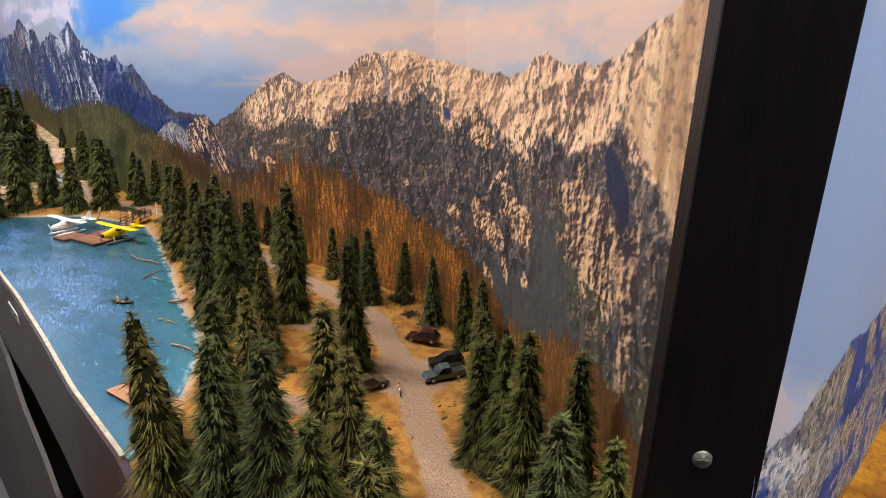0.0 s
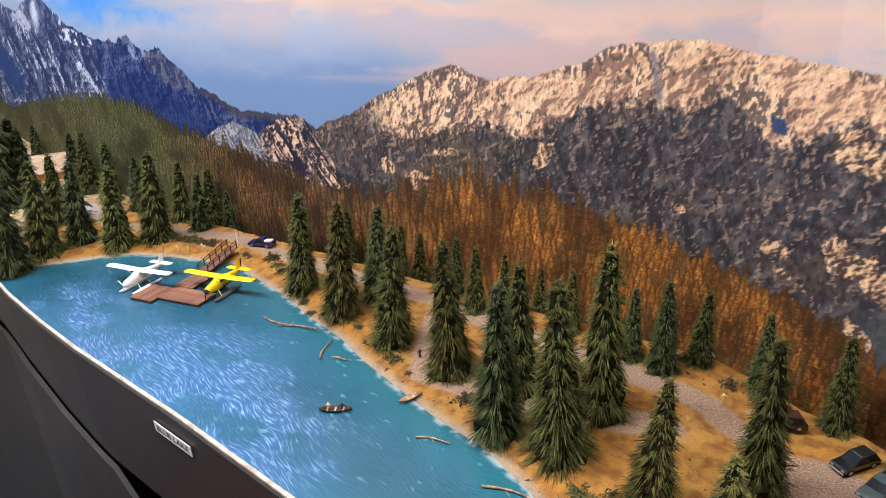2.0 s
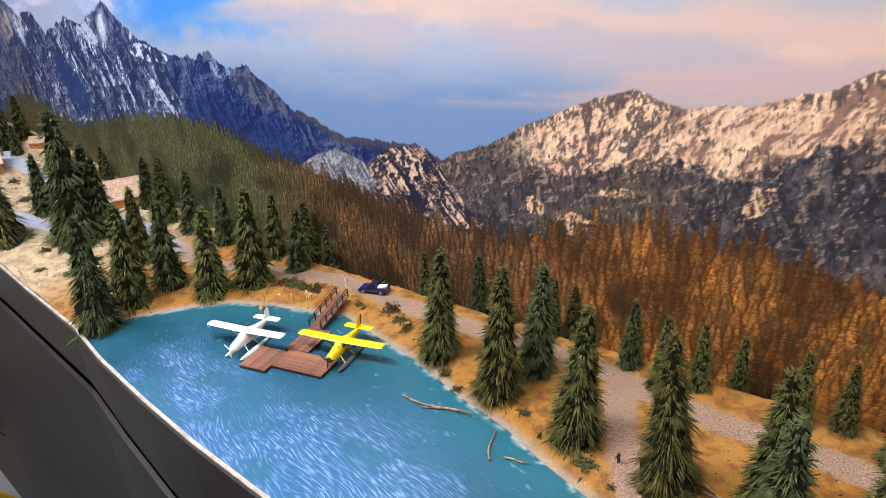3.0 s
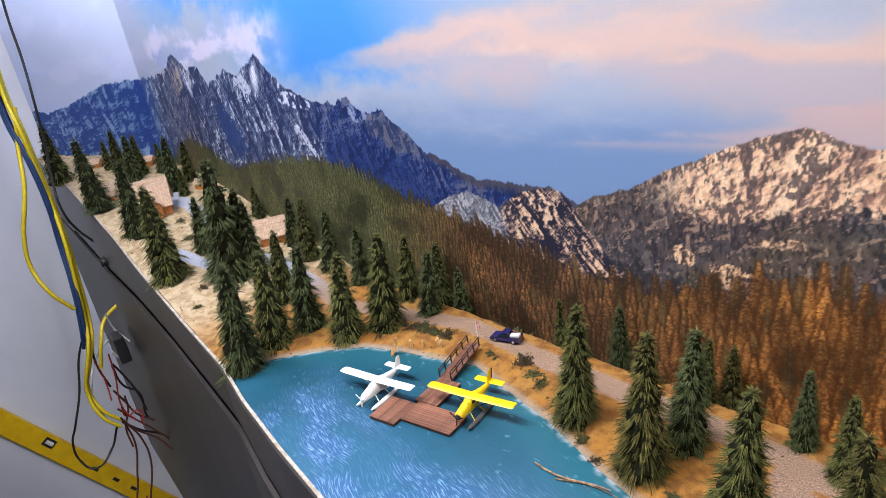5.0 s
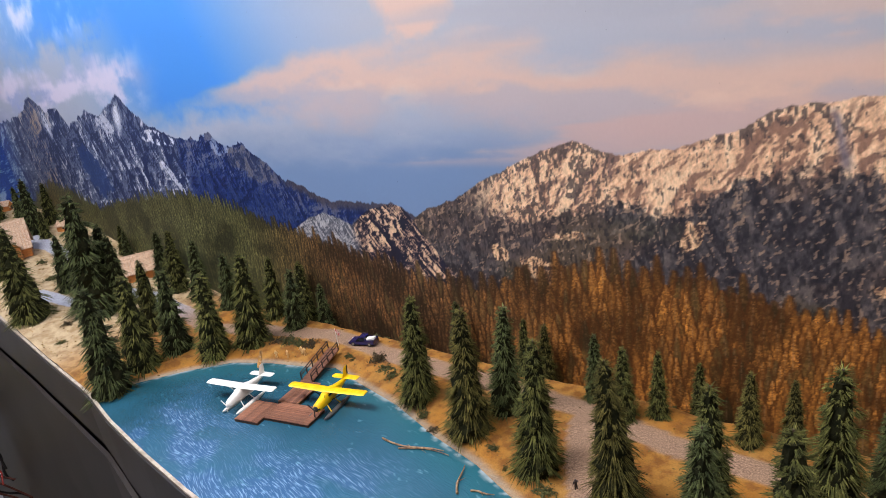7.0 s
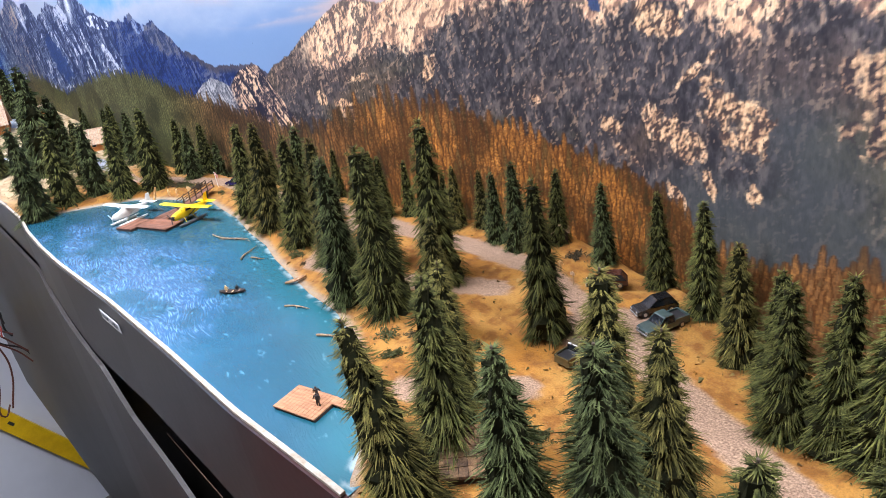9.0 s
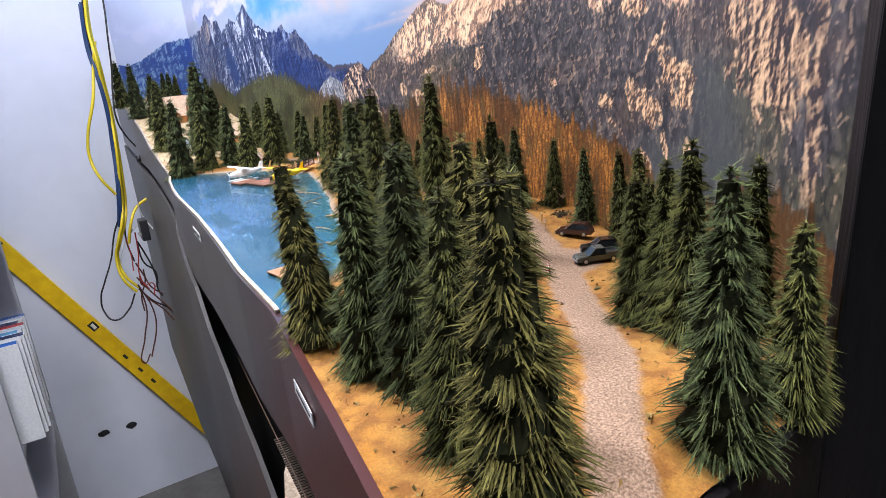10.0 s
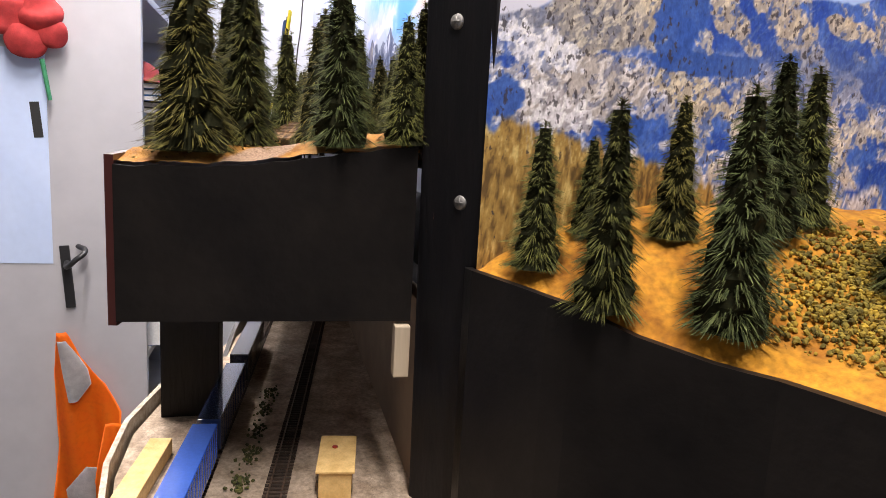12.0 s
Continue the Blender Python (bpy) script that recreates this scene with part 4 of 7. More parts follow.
FASCIA_LOW = [(-2.60, 1.12), (-1.70, 1.10), (-1.40, 1.075), (-1.15, 1.065), (-1.0, 1.035), (-0.92, 1.022), (-0.11, 1.022)]
FASCIA_GLOSS = material("glossy_dark_brown_paint", (0.022, 0.018, 0.017), (0.032, 0.026, 0.024), 18, 0.36, bump=0.08, bump_scale=120, fine=0.12)
nt = FASCIA_GLOSS.node_tree
fade, spot = nt.nodes.new("ShaderNodeMapRange"), nt.nodes.new("ShaderNodeSeparateXYZ")
nt.links.new(nt.nodes.new("ShaderNodeTexCoord").outputs["Object"], spot.inputs[0])
nt.links.new(spot.outputs[0], fade.inputs[0])
fade.inputs[1].default_value, fade.inputs[2].default_value = -0.52, -0.36
base_in = nt.nodes["Principled BSDF"].inputs["Base Color"]
nt.links.new(colour_mix(nt, fade.outputs[0], base_in.links[0].from_socket, (0.050, 0.010, 0.008)), base_in)
ribbon("fascia_1", FRONT, FRONT_TOP, FASCIA_LOW, 0.005, FASCIA_GLOSS, "black painted hardboard fascia along the lake", "fascia board")
ribbon("trim", [p for p in FRONT if p[0] < -0.38], [(x, z + 0.0022) for x, z in FRONT_TOP], [(x, z + 0.0002) for x, z in FRONT_TOP], 0.0032, RAW_EDGE, "pale raw edge of the fascia board", "trim")
LOWER_LINE = [(x, y - 0.004) for x, y in FRONT if x <= -0.388] + [(-0.30, 0.125)]
LOWER_GREY = material("grey_brown_painted_board", (0.028, 0.023, 0.021), (0.040, 0.034, 0.031), 9, 0.42, bump=0.15, bump_scale=120, fine=0.1)
ribbon("fascia_2", LOWER_LINE, [(-2.60, 1.108), (-1.70, 1.088), (-1.40, 1.062), (-1.15, 1.051), (-1.0, 1.023), (-0.92, 1.012), (-0.86, 0.965), (-0.72, 0.92), (-0.30, 0.88)], [(-2.60, 0.30), (-0.30, 0.30)], 0.005, LOWER_GREY, "grey brown lower fascia board", "fascia board")

# end board of the lake shelf, with its uneven top edge
bm = bmesh.new()
profile = [(0.108 + 0.172 * i / 30, float(ground_height(-0.117, 0.108 + 0.172 * i / 30)) - 0.0022) for i in range(31)]
ring = [(y, z) for y, z in profile] + [(0.28, 1.023), (0.108, 1.025)]
fr = [bm.verts.new((-0.112, y, z)) for y, z in ring]
bk = [bm.verts.new((-0.117, y, z)) for y, z in ring]
bm.faces.new(fr)
bm.faces.new(bk[::-1])
for i in range(len(ring)):
    bm.faces.new((fr[i - 1], fr[i], bk[i], bk[i - 1]))
tagged(finish("fascia_3", bm, FASCIA_BLACK), "black painted end board of the lake shelf", "fascia board", "", "structure")
# shelf underside, its plywood coloured black for the shade seen through the slot
slab("shelf_deck", (-2.60, 0.30, 1.03), (-0.115, 0.47, 1.045), FASCIA_BLACK, label="plywood deck under the scenery, black for the shade there")


# ---- post at the end of the backdrop ----
post = thing("post", (-0.0886, 0.2955, -0.3), "black painted upright board with zinc screws", "post", turn=37.7)
bm = bmesh.new()
box(bm, (0, 0.010, 1.40), (0.0495, 0.020, 2.79), bevel=0.0015)
# it leans over the aisle and narrows a little upwards
for v in bm.verts:
    up = v.co.z - 1.5
    v.co.x, v.co.y = v.co.x * (1 - 0.22 * up) + 0.027 * up, v.co.y - 0.055 * up
part("upright", bm, POST_BLACK, post)
for dx, z in ((-0.0017, 1.505), (0.0037, 1.402), (-0.008, 1.10)):
    bm = bmesh.new()
    face = -0.055 * (z - 1.5)
    tube(bm, (dx, face + 0.0006, z), (dx, face - 0.0014, z), 0.0048, 0.0040, 14)
    box(bm, (dx, face - 0.0014, z), (0.0052, 0.0008, 0.0012))
    box(bm, (dx, face - 0.0014, z), (0.0012, 0.0008, 0.0052))
    part("screw", bm, SCREW_STEEL, post, "painted-over zinc screw head", True)
bm = bmesh.new()
box(bm, (-0.112, 0.2745, 1.004), (0.010, 0.010, 0.034), bevel=0.001)
tagged(finish("wood_block", bm, RAW_WOOD), "pale raw wooden block beside the black post", "wood block")


# ---- neighbouring scene ----
FRONT2 = [(-0.108, 0.324), (-0.078, 0.308), (-0.061, 0.306), (-0.039, 0.317), (-0.005, 0.335), (0.022, 0.357), (0.050, 0.384), (0.073, 0.398), (0.106, 0.408), (0.25, 0.455), (0.60, 0.55)]
FRONT2_TOP = [(-0.108, 1.058), (-0.078, 1.064), (-0.061, 1.066), (-0.03, 1.064), (0.0, 1.061), (0.022, 1.053), (0.05, 1.047), (0.10, 1.048), (0.16, 1.048), (0.25, 1.047), (0.60, 1.04)]


def ground2_height(x, y):
    x, y = np.asarray(x, float), np.asarray(y, float)
    back = np.clip(y - along(FRONT2, x), 0, 1)
    return along(FRONT2_TOP, x) + 0.042 * np.clip(back / 0.10, 0, 1) ** 0.8 * step(0, 0.012, back) + (fbm(x * 50, y * 50, 4, 401) - 0.5) * 0.010 * step(0, 0.03, back)


gx = np.linspace(-0.074, 0.60, 150)
V = np.linspace(0, 1, 110)[:, None] ** 1.3
X = np.repeat(gx[None, :], 110, 0)
Y = along(FRONT2, X) * (1 - V) + 1.30 * V
GOLDEN = material("golden_flock_ground", srgb(186, 128, 36), srgb(146, 90, 22), 45, 0.95, fine=0.35, bump=0.5)
sheet("ground_2", X, Y, ground2_height(X, Y), GOLDEN, {"road": X * 0, "hill": X * 0, "wet": X * 0}, "dry golden grass ground of the next scene", "ground")
ribbon("fascia_4", FRONT2, [(x, z + 0.001) for x, z in FRONT2_TOP], [(-0.108, -0.3), (0.60, -0.3)], 0.005, FASCIA_BLACK, "black painted fascia of the next scene", "fascia board")


# ---- spruces ----
def spruce_crown(seed, branches, width, droop, gap=0.03, fat=1.0, needles=4, blunt=0.045):
    """Crown of height one: drooping branch strands round the stem, each a ridged spray with needles, blunt at the top."""
    rng = np.random.default_rng(seed)
    verts, faces = [], []
    stops = (0.52, 0.80, 1.0)
    per = 6
    for i in range(branches):
        if i % per == 0:
            j = i // per
            u0 = gap + (0.965 - gap) * (1 - (1 - (j + rng.random()) / (branches // per + 1)) ** 0.72)
            tier = 0.95 + 0.10 * math.sin(u0 * 61 + seed + 1.5 * math.sin(j * 2.4))
            reach0 = ((width - blunt) * (1 - u0) ** 0.92 + blunt * min(1, (1 - u0) * 14)) * tier * rng.uniform(0.40, 1.0) ** 0.5 * 1.10
            fall0 = droop * (0.3 + 0.9 * (1 - u0) ** 0.6) + rng.normal() * 0.20
            a0 = j * 2.39996 + rng.normal() * 0.3
        u = u0 + rng.normal() * 0.004
        reach = reach0 * rng.uniform(0.72, 1.04)
        fall = min(fall0 + rng.normal() * 0.10, (u + 0.004) / reach)
        a = a0 + rng.uniform(-1, 1) * min(0.45, 0.020 * fat / reach)
        out = np.array([math.cos(a), math.sin(a), 0])
        side = np.array([-out[1], out[0], 0])
        bow = rng.normal() * 0.10 * reach
        fatness = fat * rng.uniform(0.75, 1.25)
        k = len(verts)
        mids = []
        for f, w in zip(stops, (0.0017, 0.0026, 0.0)):
            c = out * reach * f + side * bow * f * f + np.array([0, 0, u + reach * (0.30 * f * (1 - f) - fall * f ** 1.5)])
            mids.append(c)
            w *= fatness
            verts.extend([c - side * w - np.array([0, 0, 0.9 * w]), c, c + side * w - np.array([0, 0, 0.9 * w])] if w else [c])
        faces.extend([(k, k + 1, k + 4, k + 3), (k + 1, k + 2, k + 5, k + 4), (k + 3, k + 4, k + 6), (k + 4, k + 5, k + 6)])
        for j in range(needles):
            f = 0.56 + 0.44 * (j + rng.random()) / needles
            g = 0 if f < stops[1] else 1
            t = (f - stops[g]) / (stops[g + 1] - stops[g])
            c = mids[g] * (1 - t) + mids[g + 1] * t
            along_b = mids[g + 1] - mids[g]
            along_b = along_b / (np.linalg.norm(along_b) + 1e-9)
            d = along_b * rng.uniform(0.5, 1.0) + side * (1 if j % 2 else -1) * rng.uniform(0.25, 0.85) + np.array([0, 0, rng.uniform(-0.35, 0.45)])
            q = c + d / np.linalg.norm(d) * rng.uniform(0.009, 0.018) * fatness
            across = np.cross(d, (0.3, 0.2, 1.0))
            across = across / (np.linalg.norm(across) + 1e-9) * 0.0009 * fat
            n0 = len(verts)
            verts.extend([c - across, c + across, q])
            faces.append((n0, n0 + 1, n0 + 2))
    for j in range(60):
        a = rng.random() * 6.28
        b = np.array([0, 0, rng.uniform(0.93, 0.965)])
        q = b + np.array([0.036 * math.cos(a), 0.036 * math.sin(a), rng.uniform(-0.015, 0.030)])
        up = np.array([-math.sin(a), math.cos(a), 0]) * 0.0035
        n0 = len(verts)
        verts.extend([b - up, b + up, q])
        faces.append((n0, n0 + 1, n0 + 2))
    return verts, faces


def spruce_master(i, branches, width, droop, mat, label, gap=0.03, fat=1.0, needles=5):
    tree = thing("spruce_tree", (-2.0 + 0.2 * i, 1.0, 1.2), label, "tree", "model spruces round the lake")
    bm = bmesh.new()
    tube(bm, (0, 0, -0.03), (0, 0, 0.97), 0.016, 0.004, 7)
    part("trunk", bm, BARK, tree)
    # solid dark core, stands in for twigs and the shade between boughs
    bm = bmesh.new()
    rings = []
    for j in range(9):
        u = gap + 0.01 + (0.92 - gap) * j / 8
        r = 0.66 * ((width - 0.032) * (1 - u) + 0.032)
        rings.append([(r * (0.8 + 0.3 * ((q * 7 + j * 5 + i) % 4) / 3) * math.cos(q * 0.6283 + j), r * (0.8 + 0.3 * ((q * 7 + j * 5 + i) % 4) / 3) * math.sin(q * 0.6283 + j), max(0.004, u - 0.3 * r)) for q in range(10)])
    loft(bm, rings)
    part("twig_shade_core", bm, TWIG_SHADE, tree, "dark core for the inner twigs and the shade between them")
    v, f = spruce_crown(50 + i, branches, width, droop, gap, fat, needles)
    raw_mesh("crown", v, f, mat, tree)
    return tree


SPRUCES = [spruce_master(0, 2460, 0.220, 0.42, NEEDLES, "dark green bristly model spruce on ochre ground"),
           spruce_master(1, 2460, 0.205, 0.36, NEEDLES_BLUE, "blue-green bristly model spruce on ochre ground"),
           spruce_master(2, 2460, 0.222, 0.40, NEEDLES_OLIVE, "olive green bristly model spruce on ochre ground"),
           spruce_master(3, 2280, 0.190, 0.46, NEEDLES, "slim dark green model spruce on ochre ground", 0.05),
           spruce_master(4, 1150, 0.225, 0.55, NEEDLES, "dark green model spruce on the far hillside", 0.03, 1.6, 3),
           spruce_master(5, 1150, 0.215, 0.50, NEEDLES_BLUE, "blue-green model spruce on the far hillside", 0.03, 1.6, 3)]
first_place = {}


def plant(i, x, y, h, lean, z=None, widen=1.0, far=False):
    z = float(ground_height(x, y)) if z is None else z
    ry = math.degrees(math.atan2(lean * 0.8, h))
    m = pose(x, y, z - 0.001, 0, ry, 0) @ pose(0, 0, 0, 0, 0, (i * 137.5) % 360)
    m = m @ Matrix.Diagonal((h * widen, h * widen, h, 1))
    k = 4 + i % 2 if far else i % 4
    if k in first_place:
        return copy_thing(SPRUCES[k], m)
    first_place[k] = m


STAND_NORTH = [(-0.844, 0.377, 0.114, 0.018), (-0.935, 0.471, 0.066, 0.005), (-0.768, 0.357, 0.123, 0.014), (-0.864, 0.471, 0.079, 0.005), (-0.757, 0.397, 0.110, 0.016), (-0.692, 0.342, 0.118, 0.013), (-0.771, 0.455, 0.063, 0.006), (-0.759, 0.471, 0.071, 0.006), (-0.621, 0.330, 0.120, -0.002), (-0.692, 0.445, 0.067, 0.004), (-0.659, 0.428, 0.071, 0.004), (-0.635, 0.442, 0.063, 0.003), (-0.612, 0.471, 0.061, 0.003), (-0.565, 0.438, 0.064, 0.003), (-0.552, 0.287, 0.123, 0.004), (-0.563, 0.338, 0.112, 0.003), (-0.504, 0.288, 0.134, -0.005), (-0.498, 0.342, 0.138, 0.003), (-0.536, 0.444, 0.058, 0.001), (-0.504, 0.423, 0.067, 0.002), (-0.476, 0.418, 0.083, 0.000), (-0.455, 0.446, 0.069, 0.004), (-0.388, 0.328, 0.116, -0.002), (-0.440, 0.279, 0.092, 0.006), (-0.393, 0.239, 0.098, 0.001), (-0.407, 0.440, 0.071, 0.000)]
STAND_EAST = [(-0.368, 0.203, 0.115, 0.002), (-0.353, 0.428, 0.078, -0.003), (-0.309, 0.400, 0.084, -0.002), (-0.272, 0.360, 0.080, -0.004), (-0.296, 0.416, 0.060, -0.002), (-0.243, 0.332, 0.082, -0.001), (-0.233, 0.309, 0.088, -0.001), (-0.210, 0.304, 0.096, 0.002), (-0.346, 0.156, 0.118, -0.032), (-0.289, 0.165, 0.120, -0.005), (-0.254, 0.175, 0.129, -0.004), (-0.200, 0.164, 0.114, -0.003), (-0.172, 0.175, 0.120, 0.000), (-0.136, 0.146, 0.135, -0.008), (-0.288, 0.233, 0.122, 0.000), (-0.126, 0.233, 0.112, 0.001), (-0.120, 0.272, 0.080, 0.000), (-0.166, 0.312, 0.090, 0.003), (-0.190, 0.297, 0.104, 0.002), (-0.258, 0.226, 0.104, 0.000)]
STAND_WEST = [(-1.200, 0.238, 0.146, 0.036), (-1.214, 0.285, 0.129, 0.030), (-1.310, 0.350, 0.109, 0.026), (-1.211, 0.330, 0.117, 0.025), (-1.149, 0.345, 0.115, 0.028), (-1.339, 0.444, 0.099, 0.024), (-1.478, 0.460, 0.087, 0.021), (-1.408, 0.446, 0.105, 0.025), (-1.258, 0.441, 0.090, 0.021), (-1.124, 0.384, 0.129, 0.030), (-1.159, 0.447, 0.092, 0.019), (-1.103, 0.436, 0.086, 0.019), (-1.128, 0.471, 0.097, 0.015), (-1.086, 0.471, 0.069, 0.003), (-1.436, 0.368, 0.122, 0.029)]
STAND_HILL = [(-2.157, 0.270, 0.138, 0.033), (-1.864, 0.273, 0.143, -0.012), (-2.148, 0.373, 0.070, 0.008), (-2.123, 0.388, 0.097, 0.023), (-1.998, 0.382, 0.103, 0.025), (-2.024, 0.404, 0.095, 0.023), (-1.995, 0.439, 0.070, 0.017), (-1.850, 0.413, 0.114, 0.027), (-1.878, 0.455, 0.088, 0.021), (-1.704, 0.288, 0.139, 0.033), (-1.525, 0.271, 0.155, 0.020), (-1.807, 0.414, 0.058, 0.014), (-1.573, 0.348, 0.099, 0.024), (-1.525, 0.352, 0.082, 0.020), (-1.449, 0.336, 0.196, 0.047), (-1.456, 0.366, 0.138, 0.033), (-1.626, 0.471, 0.060, 0.014), (-1.615, 0.471, 0.051, 0.012)]
n = 0
for stand, widen in ((STAND_NORTH, 1.10), (STAND_EAST, 1.20), (STAND_WEST, 1.2), (STAND_HILL, 1.25)):
    for x, y, h, lean in stand:
        plant(n * 3 + n // 4, x, y, h, lean, None, widen, stand in (STAND_WEST, STAND_HILL))
        n += 1
for x, y, h in ((-0.038, 0.331, 0.080), (-0.046, 0.364, 0.056), (0.006, 0.349, 0.104), (-0.018, 0.399, 0.076), (0.038, 0.394, 0.112), (0.006, 0.437, 0.092), (-0.004, 0.466, 0.084), (0.060, 0.470, 0.095), (0.02, 0.56, 0.10), (-0.03, 0.60, 0.09)):
    plant(n * 3 + n // 4, x, y, h, 0.0, float(ground2_height(x, y)), 1.22)
    n += 1
for k, m in first_place.items():
    SPRUCES[k].matrix_basis = m


# ---- things round the lake ----
TIMBER = material("weathered_red_brown_planks", srgb(148, 98, 72), srgb(110, 70, 52), 90, 0.7, fine=0.25, bump=0.4, stretch=(1, 8, 1), obj_random=0.3)
DARK_TIMBER = material("dark_stained_timber", srgb(58, 42, 34), srgb(40, 30, 26), 200, 0.8, bump=0.3)
PALE_TIMBER = material("pale_scale_lumber", srgb(206, 172, 136), srgb(180, 144, 108), 150, 0.8, fine=0.15, obj_random=0.12, bump=0.2)
DRIFTWOOD = material("bleached_driftwood", srgb(178, 148, 112), srgb(112, 80, 56), 260, 0.85, fine=0.3, bump=0.5, obj_random=0.2)
WHITE_PLASTIC = material("bare_white_plastic", (0.80, 0.78, 0.72), (0.74, 0.72, 0.66), 300, 0.45, fine=0.04)
YELLOW_PAINT = material("yellow_model_paint", srgb(246, 204, 20), srgb(236, 188, 12), 200, 0.4, fine=0.06)
BLACK_PAINT = material("black_model_paint", (0.02, 0.02, 0.022), None, 300, 0.4)
GREY_FLOAT = material("grey_float_paint", (0.09, 0.09, 0.09), (0.06, 0.06, 0.06), 300, 0.5)
DARK_GLASS = material("tinted_model_glass", (0.015, 0.018, 0.022), None, 200, 0.08)
RUBBER = material("tyre_rubber", (0.018, 0.018, 0.018), None, 500, 0.8)
CHROME = material("dull_chrome", (0.6, 0.6, 0.6), None, 400, 0.3, metal=0.9)
FIGURE_PALE = material("pale_figure_paint", srgb(236, 204, 150), srgb(222, 176, 116), 900, 0.6)
FIGURE_DARK = material("dark_figure_paint", srgb(60, 48, 44), srgb(40, 34, 34), 900, 0.6)
SHINGLES = material("pale_cedar_shingles", srgb(214, 186, 158), srgb(186, 150, 122), 500, 0.85, fine=0.3, bump=0.6, isle=0.12)
LOG_WALL = material("orange_log_wall", srgb(196, 126, 62), srgb(160, 96, 44), 120, 0.75, fine=0.2, bump=0.3)
SHRUB_GREEN = material("olive_shrub_foam", srgb(88, 86, 44), srgb(60, 66, 36), 300, 0.95, isle=0.4, fine=0.3)
SHRUB_BROWN = material("brown_shrub_foam", srgb(84, 68, 44), srgb(62, 56, 36), 300, 0.95, isle=0.4, fine=0.3)


def on_ground(x, y, up=0.0):
    return (x, y, float(ground_height(x, y)) + up)


# dock of three decks, planks of their own
dock = thing("dock", (-0.999, 0.271, LAKE_Z), "weathered red-brown plank dock floating on the lake", "dock", turn=12)
for u, v, w, d in ((0.015, 0.0165, 0.031, 0.034), (0.058, 0.023, 0.056, 0.028), (0.038, 0.056, 0.026, 0.040)):
    bm = bmesh.new()
    box(bm, (u, v, 0.0008), (w - 0.001, d - 0.001, 0.0036), bevel=0.0003)
    part("float_frame", bm, DARK_TIMBER, dock)
PLANK = {}


def plank(w, d):
    key = (round(w, 4), round(d, 4))
    if key not in PLANK:
        bm = bmesh.new()
        box(bm, (0, 0, 0), (w, d, 0.0009), bevel=0.0)
        me = bpy.data.meshes.new("plank")
        bm.to_mesh(me)
        bm.free()
        me.materials.append(TIMBER)
        PLANK[key] = me
    return PLANK[key]


def deck(parent, u0, v0, w, d, across, z=0.0031):
    count = round((w if across else d) / 0.0026)
    for i in range(count):
        size = (w / count - 0.0002, d) if across else (w, d / count - 0.0002)
        ob = new("plank", plank(*size))
        ob.parent = parent
        at = (u0 + (i + 0.5) * w / count, v0 + d / 2) if across else (u0 + w / 2, v0 + (i + 0.5) * d / count)
        ob.matrix_basis = pose(*at, z + 0.0002 * math.sin(i * 7.3), 0, 0, 0.5 * math.sin(i * 3.1))


deck(dock, 0.0, 0.0, 0.030, 0.033, True)
deck(dock, 0.0305, 0.009, 0.0555, 0.028, False)
deck(dock, 0.025, 0.0375, 0.026, 0.039, True)

gangway = thing("gangway", (-0.999, 0.271, LAKE_Z), "dark plank gangway with post-and-rail sides from shore to dock", "gangway", turn=12)
slope = math.atan2(0.010, 0.054)
bm = bmesh.new()
box(bm, (0.0325, 0.103, 0.0085), (0.015, 0.056, 0.0012), (math.degrees(slope), 0, 0))
part("deck", bm, TIMBER, gangway)
for side in (0.0255, 0.0395):
    for k in range(6):
        v = 0.077 + 0.0104 * k
        z = 0.0040 + (v - 0.076) * 0.185
        bm = bmesh.new()
        box(bm, (side, v, z + 0.0042), (0.0010, 0.0010, 0.0090))
        part("rail_post", bm, DARK_TIMBER, gangway)
    for up in (0.0088, 0.0055):
        bm = bmesh.new()
        tube(bm, (side, 0.0765, 0.004 + up), (side, 0.1295, 0.0138 + up), 0.00055, sides=6)
        part("rail", bm, DARK_TIMBER, gangway)


